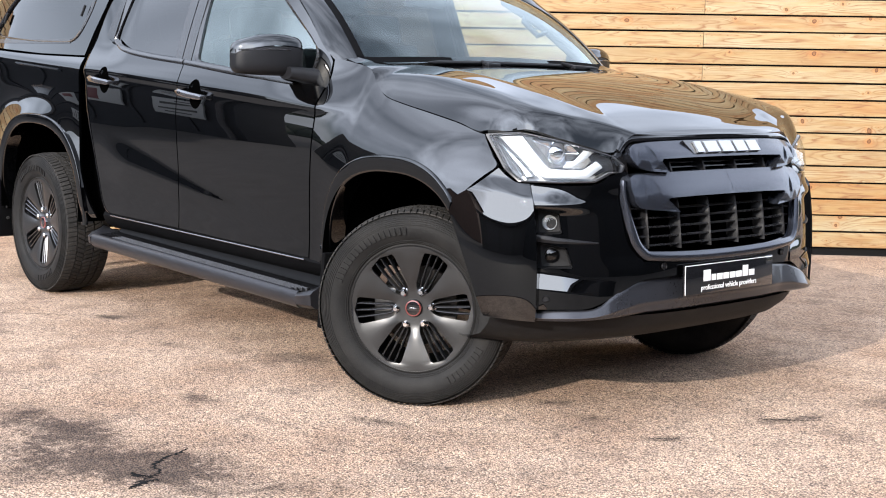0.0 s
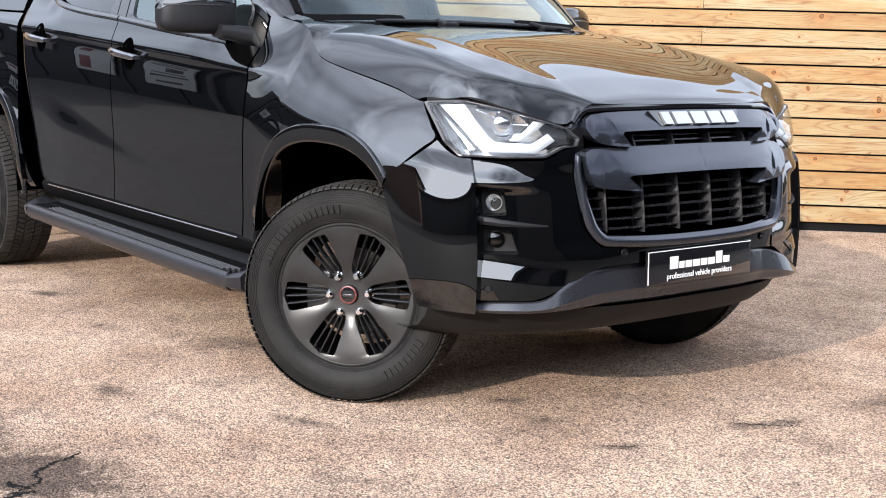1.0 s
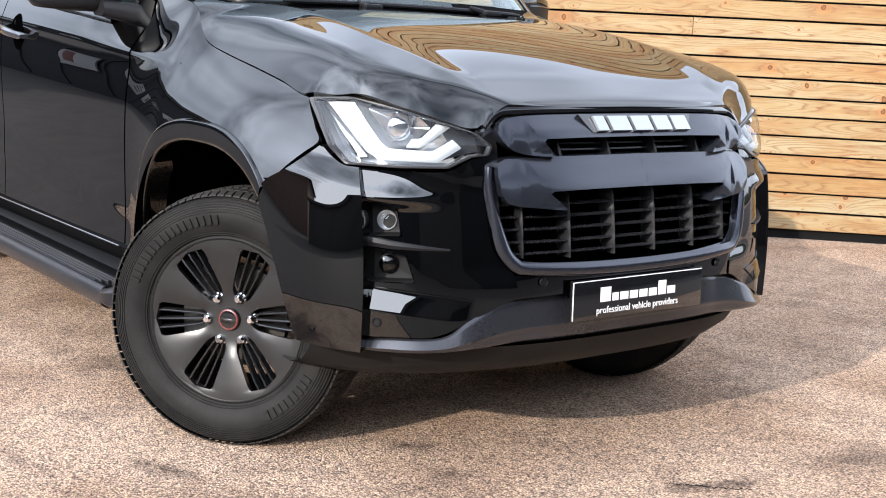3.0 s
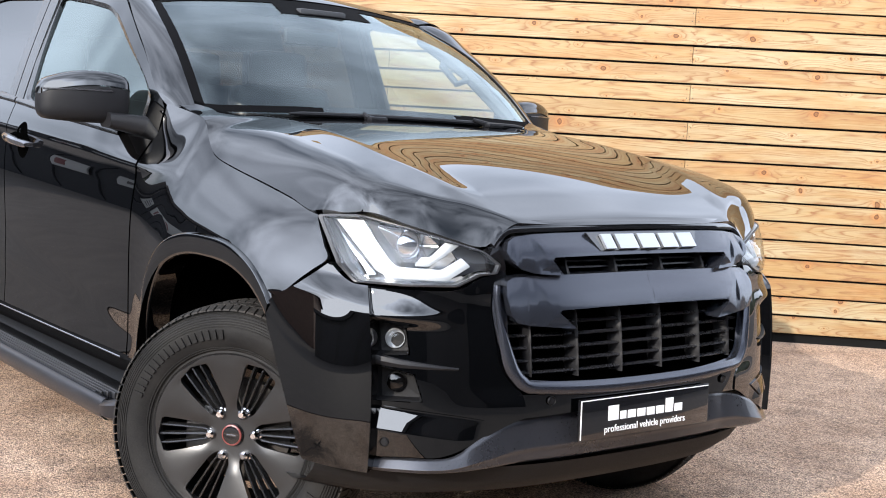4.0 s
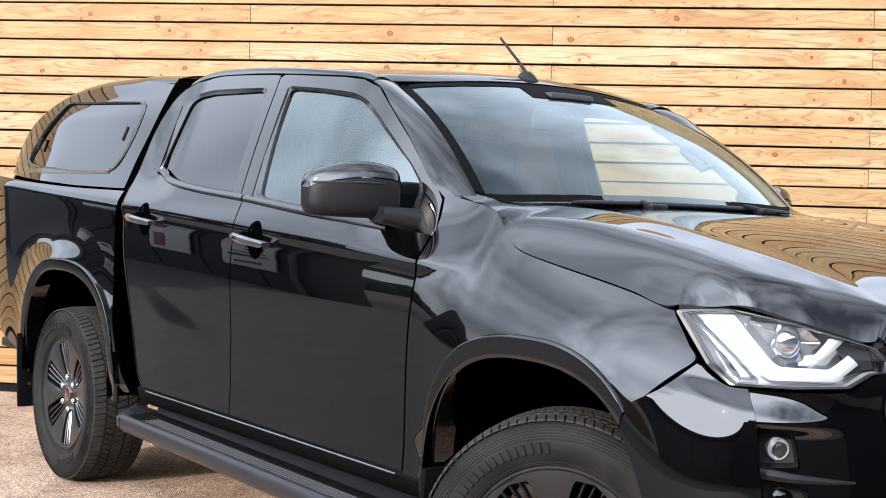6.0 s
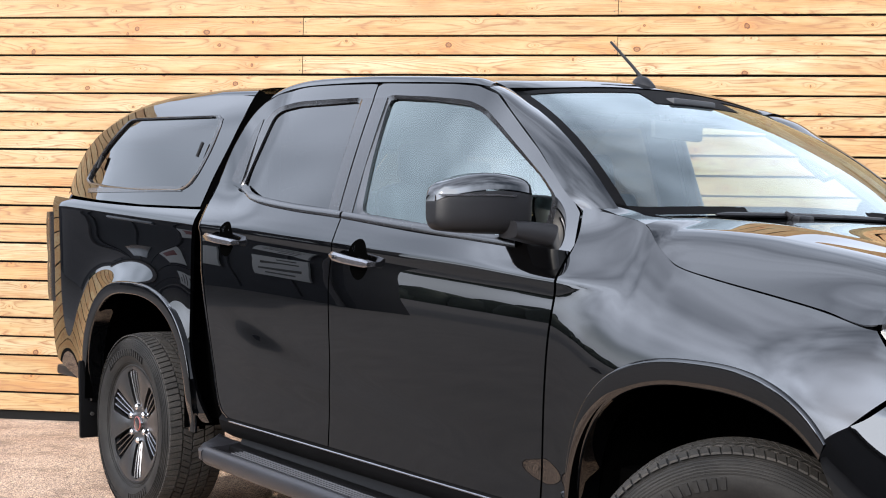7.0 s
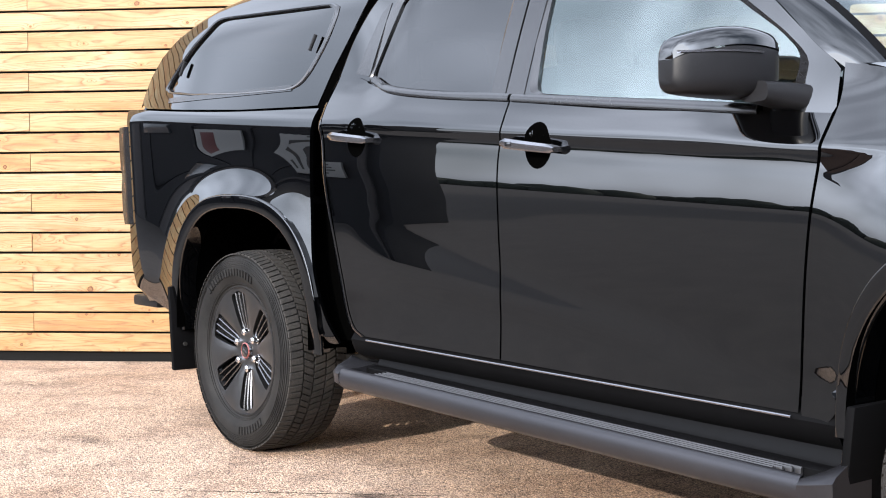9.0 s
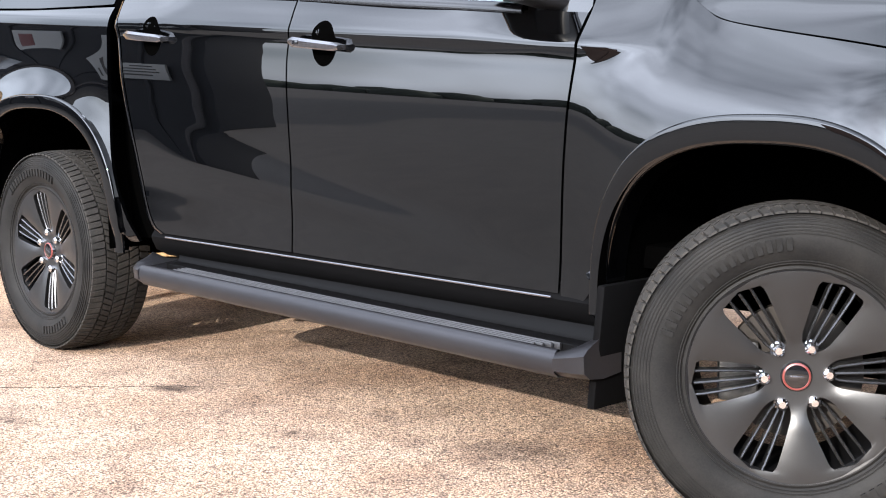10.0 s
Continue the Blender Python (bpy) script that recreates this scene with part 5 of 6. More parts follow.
# ---- side steps ----
def build_step(sd):
    st = empty("side_step")
    st.parent = truck
    xs = np.linspace(0.80, 2.62, 30)

    def top_z(x):
        return 0.399 - 0.026 * (x - 0.88)
    rows = [[(x, sd * h, top_z(x) + dz) for h, dz in ((0.76, 0.074), (0.800, 0.070), (0.812, 0.060), (0.820, 0.016), (0.828, 0.007), (0.840, 0.005), (0.866, 0.004), (0.870, 0.001), (0.871, -0.016), (0.950, -0.017))] for x in xs]
    part("step_board", sheet(rows, 0.0), STEP_TOP, st, "black step board with a ribbed tread")
    # highlight on the ribs and shade in the grooves are set by colour
    for h in (0.879, 0.895, 0.911, 0.927, 0.943):
        part("tread_rib", solid([[(x, sd * (h + d), top_z(x) + dz) for d, dz in ((-0.0036, -0.018), (-0.0034, 0.002), (-0.0018, 0.0042), (0.0018, 0.0042), (0.0034, 0.002), (0.0036, -0.018))] for x in (0.93, 2.50 + 0.9 * (0.943 - h))]), RIB_HIGHLIGHT, st)
    rows = [[(x, sd * h, top_z(x) + dz) for h, dz in ((0.950, -0.003), (0.952, 0.006), (0.957, 0.0088), (0.965, 0.0085), (0.972, 0.005), (0.977, -0.002), (0.9805, -0.012), (0.982, -0.030), (0.977, -0.047), (0.963, -0.060), (0.925, -0.064), (0.83, -0.055))] for x in xs]
    part("step_edge", sheet(rows, 0.0), STEP_GREY, st, "graphite step edge")
    for x0, x1 in ((0.80, 0.70), (2.62, 2.70)):
        loops = []
        for t in np.linspace(0, 1, 8):
            x = x0 + (x1 - x0) * t
            k, up = 1 - (0.50 if x1 < 1 else 0.12) * t ** 2.5, (0.030 if x1 < 1 else 0.042) * t
            z = top_z(x0)
            sec = ((0.82, 0.012), (0.90, 0.004 + up), (0.970, 0.003 + up * 0.3), (0.986, -0.010 + up * 0.3), (0.982, -0.040), (0.958, -0.056), (0.90, -0.062), (0.82, -0.055))
            loops.append([(x, sd * (0.82 + (h - 0.82) * k), z + dz) for h, dz in sec])
        part("step_end", solid(loops), STEP_GREY, st, "graphite step end cap", 40)
    for x in (0.95, 1.68, 2.45):
        part("step_bracket", tube([(x, sd * 0.90, 0.335), (x, sd * 0.74, 0.36), (x, sd * 0.62, 0.44)], 0.018, 8), SATIN, st, "black step bracket")


build_step(-1)
build_step(1)

# ---- canopy over the load bed ----
CAN_OUT = [(0.466, 1.297), (0.526, 1.416), (0.600, 1.529), (0.666, 1.638), (0.70, 1.728), (0.375, 1.752), (-0.096, 1.762), (-0.30, 1.752), (-0.47, 1.733), (-0.62, 1.70), (-0.803, 1.648), (-0.95, 1.585), (-1.077, 1.50), (-1.15, 1.42), (-1.165, 1.376), (-0.59, 1.338), (-0.09, 1.312)]
CAN_WIN = [(-0.85, 1.425), (-0.66, 1.578), (-0.45, 1.704), (-0.38, 1.708), (-0.10, 1.694), (0.515, 1.664), (0.468, 1.53), (0.395, 1.43), (0.345, 1.385), (0.27, 1.364), (-0.15, 1.374), (-0.55, 1.395)]
canopy = empty("canopy")
canopy.parent = truck
for sd in (-1, 1):
    f = on(canopy_h, sd)
    c = (-0.15, 1.53)
    wo, oo = radial(rounded(CAN_WIN, 0.05, 5), c, 140), radial(CAN_OUT, c, 140)
    side = part("canopy_side", sheet(ring_between(oo, wo, lambda x, z: f(x, z, 0.0), 8), 0.012, closed=True), PAINT, canopy, "gloss black canopy side")
    cc = np.asarray(c)
    rows = [[f(*(cc + (p - cc) * t), o) for t, o in ((1.0, 0.002), (0.985, 0.006), (0.955, 0.004), (0.945, -0.004), (0.945, -0.014))] for p in wo]
    part("window_frame", sheet(rows, 0.0, closed=True), FRAME_BLACK, side, "black canopy window frame")
    glass_part("window_glass", filled([cc + (p - cc) * 0.95 for p in wo], lambda x, z: f(x, z, -0.008), 8)[list(range(140)) + [0]], PRIVACY, side, "dark sliding canopy window")
    part("window_rail", sheet([[f(x, z, 0.004) for z in (1.362 + 0.012 * (x - 0.3) * -1, 1.384 + 0.012 * (x - 0.3) * -1)] for x in np.linspace(-0.76, 0.27, 20)], 0.006), FRAME_BLACK, side, "black window rail")
    for x, z in ((0.375, 1.53), (-0.655, 1.515)):
        b = tube([f(x - 0.012, z - 0.028, 0.010), f(x + 0.012, z + 0.028, 0.010)], 0.007, 8)
        part("window_catch", b, SATIN, side, "small grey window catch")
    # top edge rolled onto the roof
    edge = even([p for p in CAN_OUT[4:15]], 60)
    rows = []
    for x, z in edge:
        h = canopy_h(x, z)
        rows.append([(x + 0.0 * d, sd * (h - d), z + dz) for d, dz in ((0.0, 0.0), (0.012, 0.014), (0.035, 0.026), (0.08, 0.036), (0.16, 0.044))])
    part("canopy_shoulder", sheet(rows, 0.0), PAINT, canopy, "gloss black canopy edge")
_e = even(CAN_OUT[4:15], 50)
_g = []
for x, z in _e:
    h = canopy_h(x, z) - 0.16
    _g.append([(x, y, z + 0.044 + 0.018 * (1 - (y / h) ** 2)) for y in np.linspace(-h, h, 14)])
part("canopy_roof", sheet(_g, 0.0), PAINT, canopy, "gloss black canopy roof")
# gap between cab and canopy: matt black fillers stand in for its shade
def gap_x(z):
    return (float(np.interp(z, (0.45, 1.29, 1.297, 1.52, 1.735, 1.78), (0.45, 0.45, 0.44, 0.545, 0.63, 0.65))), float(np.interp(z, (0.45, 0.55, 0.9, 1.27, 1.40, 1.53, 1.66, 1.75, 1.78), (0.66, 0.62, 0.56, 0.545, 0.56, 0.56, 0.60, 0.66, 0.68))))


def gap_row(z, n=5):
    x0, x1 = gap_x(z)
    h = 0.80 if z < 1.27 else min(canopy_h(0.5, z), house_h(0.56, z)) - 0.022
    out = [(x0, -h, z), (x1, -h, z), (x1, h, z), (x0, h, z)]
    return out


part("cab_gap_shade", solid([gap_row(z) for z in np.linspace(0.47, 1.29, 30)]), SHADE_BLACK, truck, "black filler painted as the shade between cab and canopy")

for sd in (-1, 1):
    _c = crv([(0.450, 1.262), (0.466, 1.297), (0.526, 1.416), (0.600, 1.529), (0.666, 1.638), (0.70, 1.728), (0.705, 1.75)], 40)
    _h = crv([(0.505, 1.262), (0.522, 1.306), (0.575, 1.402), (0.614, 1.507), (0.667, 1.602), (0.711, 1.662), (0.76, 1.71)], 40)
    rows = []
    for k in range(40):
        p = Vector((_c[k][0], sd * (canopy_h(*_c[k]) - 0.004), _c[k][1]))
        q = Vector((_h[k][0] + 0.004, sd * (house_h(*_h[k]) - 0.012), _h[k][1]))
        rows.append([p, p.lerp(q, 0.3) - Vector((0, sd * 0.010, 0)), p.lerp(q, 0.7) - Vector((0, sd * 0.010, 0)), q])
    part("cab_gap_shade", sheet(rows, 0.0), SHADE_BLACK, truck, "black filler painted as the shade between cab and canopy")
part("roof_gap_shade", block(0.66, 0.84, -0.66, 0.66, 1.55, 1.738, 0.01), SHADE_BLACK, truck, "black filler painted as the shade between cab and canopy roofs")

# ---- rear of the truck ----
rows = [[(x, y, z) for y in np.linspace(-w, w, 10)] for x, z, w in ((-1.13, 0.66, 0.79), (-1.14, 0.9, 0.79), (-1.12, 1.2, 0.78), (-1.13, 1.36, 0.76), (-1.09, 1.47, 0.70), (-0.88, 1.62, 0.66))]
part("tailgate", sheet(rows, 0.02), PAINT, truck, "gloss black tailgate")
for sd in (-1, 1):
    loops = []
    for t in np.linspace(0, 1, 20):
        z = 0.850 + 0.435 * t
        k = 0.66 + 0.34 * abs(math.sin(2 * math.pi * (0.03 + 0.94 * t))) ** 0.45
        hx = bed_h(-1.02, z)
        loops.append([(x, sd * h, z) for x, h in ((-1.02, hx - 0.002), (-1.07, hx + 0.002), (-1.09 - 0.06 * k, hx - 0.006), (-1.105 - 0.095 * k, hx - 0.035), (-1.11 - 0.10 * k, hx - 0.10), (-1.02, hx - 0.10))])
    lamp = part("tail_lamp", solid(loops), LAMP_SMOKE, truck, "smoked tail lamp", 40)
    for z0, z1 in ((0.885, 1.035), (1.095, 1.255)):
        loops = [[(x, sd * (bed_h(-1.02, z) + d), z) for x, d in ((-1.10, -0.001), (-1.155, -0.008), (-1.200, -0.040), (-1.15, -0.06))] for z in np.linspace(z0, z1, 6)]
        part("lamp_lens", solid(loops), RED_LENS, lamp, "dark red lens")
_path = crv([(-0.78, 0.830), (-0.95, 0.826), (-1.08, 0.808), (-1.18, 0.765), (-1.265, 0.67), (-1.315, 0.50), (-1.335, 0.25), (-1.335, 0.0)], 36)
_path = np.vstack([_path * (1, -1), _path[::-1][1:]])
rows = []
for x, y in _path:
    back = smooth(-0.85, -1.25, x)
    n = Vector((x + 0.75, y * 0.9, 0)).normalized()
    low = 0.515 - 0.02 * back
    rows.append([(x + n.x * d, y + n.y * d, z) for d, z in ((-0.06, 0.755), (-0.012, 0.748), (0.0, 0.735), (0.004, 0.69), (-0.006, 0.64), (-0.002, 0.60), (-0.004, 0.56), (-0.035, low), (-0.12, low - 0.01))])
part("rear_bumper", sheet(rows, 0.0), PAINT, truck, "gloss black rear bumper")
part("tow_step", block(-1.27, -1.02, -0.76, 0.76, 0.47, 0.52, 0.015), SATIN, truck, "black bumper step")

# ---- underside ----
# near-zero black on every part here paints in the shade beneath the truck
part("chassis", block(-1.1, 3.55, -0.48, -0.36, 0.42, 0.54, 0.01, block(-1.1, 3.55, 0.36, 0.48, 0.42, 0.54, 0.01)), SHADE_BLACK, truck, "black chassis rails")
part("floor_pan", block(-1.05, 3.45, -0.72, 0.72, 0.54, 0.60, 0.01), SHADE_BLACK, truck, "underside coloured near black for its shade")
part("rear_axle", tube([(0, -0.72, 0.385), (0, -0.1, 0.385), (0, 0.1, 0.385), (0, 0.72, 0.385)], [0.045, 0.06, 0.06, 0.045], 12), SHADE_BLACK, truck, "black rear axle")
part("front_axle", tube([(3.13, -0.68, 0.40), (3.13, 0.0, 0.42), (3.13, 0.68, 0.40)], 0.04, 10), SHADE_BLACK, truck, "black front axle")
part("sump_guard", block(2.75, 3.55, -0.36, 0.36, 0.27, 0.31, 0.01), SHADE_BLACK, truck, "black sump guard")
part("engine_bay", block(2.72, 3.60, -0.46, 0.46, 0.55, 0.98, 0.02), SHADE_BLACK, truck, "dark engine bay")
part("bed_box", block(-1.05, 0.46, -0.68, 0.68, 0.62, 0.66, 0.01), SHADE_BLACK, truck, "dark load floor")
part("front_bulkhead", block(3.60, 3.72, -0.60, 0.60, 0.45, 0.95, 0.02), SHADE_BLACK, truck, "dark radiator panel")

# ---- cabin ----
rows = []
for y in np.linspace(-0.72, 0.72, 20):
    rows.append([(x, y, z) for x, z in ((2.72, 1.20), (2.66, 1.236), (2.45, 1.225), (2.25, 1.205 - 0.01 * math.cos(y * 8)), (2.16, 1.15), (2.14, 0.95), (2.2, 0.80))])
part("dashboard", sheet(rows, 0.0), DASH, truck, "dark grey dashboard")
b = lathe([(0.172, -0.012), (0.184, -0.016), (0.194, -0.008), (0.194, 0.008), (0.184, 0.016), (0.172, 0.012), (0.172, -0.012)], 40, axis="z")
for a in (0, math.pi, -math.pi / 2):
    tube([(0.03 * math.cos(a), 0.03 * math.sin(a), 0), (0.175 * math.cos(a), 0.175 * math.sin(a), 0)], 0.014, 8, b)
lathe([(0.0, 0.02), (0.06, 0.018), (0.07, 0.0), (0.06, -0.02), (0.0, -0.02)], 20, b, axis="z")
bmesh.ops.transform(b, matrix=pose(2.06, -0.37, 1.10, 0, -62, 0), verts=b.verts[:])
part("steering_wheel", b, CABIN, truck, "black steering wheel")


def build_seat(x, y, wide=0.50):
    st = empty("seat")
    st.parent = truck

    def cushion(name, xyz, size, tilt):
        bm = block(-size[0] / 2, size[0] / 2, -size[1] / 2, size[1] / 2, -size[2] / 2, size[2] / 2, min(size) * 0.42)
        bmesh.ops.transform(bm, matrix=pose(*xyz, 0, tilt, 0), verts=bm.verts[:])
        part(name, bm, SEAT_CLOTH, st, "dark leather " + name.replace("_", " "), 60)
    cushion("seat_cushion", (x + 0.10, y, 0.82), (0.50, wide, 0.14), -6)
    cushion("backrest", (x - 0.17, y, 1.10), (0.14, wide - 0.02, 0.58), -14)
    cushion("headrest", (x - 0.25, y, 1.45), (0.11, min(0.27, wide * 0.55), 0.17), -10)


build_seat(1.62, -0.37)
build_seat(1.62, 0.37)
build_seat(0.88, -0.35)
build_seat(0.88, 0.35)
part("headliner", sheet(ROOF_GRID - np.array((0, 0, 0.035)), 0.0), CABIN, truck, "dark headliner")
rear_wall = part("cab_rear_wall", block(0.535, 0.555, -0.76, 0.76, 0.60, 1.28, 0.004), CABIN, truck, "dark cab back panel")
for sd in (-1, 1):
    part("rear_wall_pillar", block(0.64, 0.70, sd * 0.64 - 0.03, sd * 0.64 + 0.03, 1.28, 1.64, 0.01), CABIN, truck, "dark rear pillar trim")
    part("door_lining", sheet([[(x, sd * (0.80 - 0.02 * v), 0.62 + 0.62 * v) for v in np.linspace(0, 1, 5)] for x in np.linspace(0.62, 2.52, 10)], 0.0), CABIN, truck, "dark door lining")
    part("centre_pillar", sheet([[(x, sd * (house_h(x, z) - 0.035), z) for z in np.linspace(1.20, 1.68, 8)] for x in (1.40, 1.45, 1.50, 1.55)], 0.02), CABIN, truck, "dark centre pillar trim")
    part("pillar_trim", tube([(2.58, sd * 0.70, 1.28), (2.32, sd * 0.66, 1.47), (2.10, sd * 0.60, 1.60)], 0.03, 8), CABIN, truck, "dark windscreen pillar trim")
    part("grab_handle", tube([(2.36, sd * 0.64, 1.44), (2.34, sd * 0.60, 1.42), (2.24, sd * 0.60, 1.49), (2.22, sd * 0.63, 1.52)], 0.014, 8), CABIN, truck, "dark grab handle")
part("rear_view_mirror", block(2.19, 2.215, -0.115, 0.115, 1.525, 1.585, 0.012), CABIN, truck, "black rear-view mirror")
part("camera_housing", block(2.17, 2.28, -0.10, 0.10, 1.625, 1.652, 0.010), CABIN, truck, "black windscreen camera housing")


# ---- ground ----
ASPHALT = material("worn_asphalt", (0.3, 0.26, 0.23), 0.9, spec=0.25)
_mp = coords(ASPHALT)
_v = _mp.outputs[0]


def nd(m, op, a, b=None, c=None):
    n = m.node_tree.nodes.new("ShaderNodeMath")
    n.operation = op
    for k, v in enumerate((a, b, c)):
        if isinstance(v, (int, float)):
            n.inputs[k].default_value = v
        elif v is not None:
            m.node_tree.links.new(v, n.inputs[k])
    return n.outputs[0]


def stain(m, vec, x, y, rx, ry, turn, depth):
    """One worn or oily patch: 1 in its middle, 0 outside, with a ragged edge."""
    mp = m.node_tree.nodes.new("ShaderNodeMapping")
    mp.vector_type = "TEXTURE"
    mp.inputs["Location"].default_value = (x, y, 0)
    mp.inputs["Rotation"].default_value = (0, 0, radians(turn))
    mp.inputs["Scale"].default_value = (rx, ry, 1)
    m.node_tree.links.new(vec, mp.inputs[0])
    ln = m.node_tree.nodes.new("ShaderNodeVectorMath")
    ln.operation = "LENGTH"
    m.node_tree.links.new(mp.outputs[0], ln.inputs[0])
    return nd(m, "MULTIPLY", nd(m, "MAXIMUM", nd(m, "SUBTRACT", 1.0, ln.outputs["Value"]), 0.0), depth)


_grit = node(ASPHALT, "ShaderNodeTexVoronoi", Scale=165.0)
ASPHALT.node_tree.links.new(_v, _grit.inputs["Vector"])
_stone = ramp(ASPHALT, _grit.outputs["Color"], [(0.08, (0.15, 0.115, 0.10)), (0.26, (0.49, 0.358, 0.280)), (0.60, (0.62, 0.460, 0.345)), (0.90, (0.84, 0.665, 0.50))])
_gap = ramp(ASPHALT, _grit.outputs["Distance"], [(0.30, (1.06,)), (0.72, (0.26,))])
_broad = noise_tex(ASPHALT, _v, 1.1, 6, 0.62)
_patch = noise_tex(ASPHALT, _v, 4.2, 7, 0.68, 0.5)
_mid = noise_tex(ASPHALT, _v, 26, 5, 0.65)
_fine = noise_tex(ASPHALT, _v, 320, 3)
_c = mixed(ASPHALT, 0.9, _stone, _gap, "MULTIPLY")
_c = mixed(ASPHALT, ramp(ASPHALT, _broad, [(0.44, (0.0,)), (0.64, (1.0,))]), _c, mixed(ASPHALT, 1.0, _c, (0.74, 0.68, 0.64), "MULTIPLY"))
_c = mixed(ASPHALT, ramp(ASPHALT, _patch, [(0.50, (0.0,)), (0.74, (0.9,))]), _c, mixed(ASPHALT, 1.0, _c, (0.48, 0.47, 0.49), "MULTIPLY"))
_c = mixed(ASPHALT, 1.0, _c, ramp(ASPHALT, _mid, [(0.32, (0.86, 0.86, 0.88)), (0.64, (1.16, 1.12, 1.06))]), "MULTIPLY")
_marks = None
for _s in ((3.32, -1.98, 0.36, 0.20, 55, 2.2), (3.0, -2.12, 0.85, 0.38, 20, 2.0), (2.55, -2.02, 0.45, 0.20, 15, 1.3), (3.75, -1.75, 0.35, 0.14, 60, 1.0), (2.64, -1.43, 0.13, 0.07, 10, 1.8), (2.79, -1.96, 0.20, 0.10, 30, 1.4), (2.30, -0.74, 0.22, 0.12, 0, 1.5), (1.72, -1.02, 0.14, 0.06, 20, 1.8),
           (0.97, -1.53, 0.16, 0.06, 15, 1.6), (0.94, -0.96, 0.12, 0.07, 0, 1.4), (-2.21, -0.89, 0.35, 0.14, 40, 1.5), (-0.58, -1.29, 0.22, 0.10, 10, 1.3), (3.73, -0.43, 0.12, 0.07, 50, 1.6), (4.18, 0.12, 0.22, 0.05, 70, 1.7),
           (4.07, -0.46, 0.13, 0.04, 60, 1.7), (3.48, -0.40, 0.10, 0.05, 40, 1.5), (3.30, -1.10, 0.16, 0.06, 25, 1.6), (4.35, 0.75, 0.40, 0.16, 60, 1.0), (4.0, -1.2, 0.5, 0.2, 45, 0.7)):
    _o = stain(ASPHALT, _v, *_s)
    _marks = _o if _marks is None else nd(ASPHALT, "ADD", _marks, _o)
_marks = nd(ASPHALT, "MULTIPLY", _marks, ramp(ASPHALT, mixed(ASPHALT, 0.55, _mid, _patch), [(0.40, (0.05,)), (0.62, (1.0,))]))
_c = mixed(ASPHALT, nd(ASPHALT, "MINIMUM", _marks, 0.92), _c, mixed(ASPHALT, 1.0, _c, (0.20, 0.19, 0.20), "MULTIPLY"))
_c = mixed(ASPHALT, 0.45, _c, ramp(ASPHALT, _fine, [(0.35, (0.22, 0.21, 0.20)), (0.65, (0.66, 0.64, 0.62))]), "OVERLAY")
shade(ASPHALT, _c, None, mixed(ASPHALT, 0.45, nd(ASPHALT, "SUBTRACT", 1.0, _grit.outputs["Distance"]), _fine), 0.9, 0.006)
OIL = material("crack_tar", (0.008, 0.008, 0.008), 0.9, spec=0.1)

_b = bmesh.new()
bmesh.ops.create_grid(_b, x_segments=2, y_segments=2, size=600)
ground = tagged(part("ground", _b, ASPHALT), "pinkish grey worn asphalt yard with dark stains", "ground", kind="structure")


# unseen dark ground round the parking bay, added to darken the lower reflections
DIM_GROUND = grained("dim_reflected_ground", (0.100, 0.090, 0.083), 0.9, 0.3, 120, 0.4, spec=0.1)
tagged(part("road", block(-60, 60, -60, -2.75, -0.05, 0.006, 0, block(5.1, 60, -2.75, 40, -0.05, 0.006, 0, block(-60, -0.8, -2.75, -1.75, -0.05, 0.006, 0, block(-0.8, 0.65, -2.75, -2.05, -0.05, 0.006)))), DIM_GROUND), "unseen dark grey ground added to darken reflections in the paint", "road", kind="structure")


def crack(pts, width, seed):
    rng = random.Random(seed)
    p = crv(pts, 46)
    bm = bmesh.new()
    last = None
    for k, (x, y) in enumerate(p):
        d = p[min(k + 1, 45)] - p[max(k - 1, 0)]
        n = np.array((-d[1], d[0])) / np.linalg.norm(d)
        mid = np.array((x, y)) + n * rng.uniform(-0.008, 0.008)
        w = width * math.sin(math.pi * (k + 0.3) / 45.6) ** 0.4 * rng.uniform(0.25, 1.5)
        row = [bm.verts.new((*(mid + n * w), 0.001)), bm.verts.new((*mid, 0.0022)), bm.verts.new((*(mid - n * w), 0.001))]
        if last:
            bm.faces.new((last[0], last[1], row[1], row[0]))
            bm.faces.new((last[1], last[2], row[2], row[1]))
        last = row
    part("crack", bm, OIL, ground, "dark crack in the asphalt")


crack([(3.43, -2.10), (3.40, -2.02), (3.355, -1.98), (3.31, -1.97), (3.25, -1.90), (3.235, -1.84), (3.20, -1.79)], 0.007, 1)
crack([(3.40, -2.03), (3.36, -2.06), (3.33, -2.05)], 0.010, 2)
crack([(3.47, -2.14), (3.44, -2.06), (3.45, -2.02)], 0.012, 3)
crack([(4.10, 0.02), (4.18, 0.10), (4.27, 0.20)], 0.004, 4)
crack([(0.38, -1.47), (0.72, -1.12), (1.07, -0.77)], 0.0022, 9)
crack([(4.03, -0.50), (4.08, -0.44), (4.10, -0.40)], 0.003, 5)


# ---- timber wall ----
WALL_TURN = math.degrees(math.atan2(0.71443, 0.69971))
WALL = pose(-1.301, 1.2945, 0, 0, 0, WALL_TURN)
WOOD = material("larch_cladding", (0.5, 0.3, 0.12), 0.6, spec=0.25)
_info = WOOD.node_tree.nodes.new("ShaderNodeObjectInfo")
_tc = WOOD.node_tree.nodes.new("ShaderNodeTexCoord")
_off = node(WOOD, "ShaderNodeVectorMath")
_off.operation = "SCALE"
_rv = node(WOOD, "ShaderNodeCombineXYZ")
for _k in range(3):
    WOOD.node_tree.links.new(_info.outputs["Random"], _rv.inputs[_k])
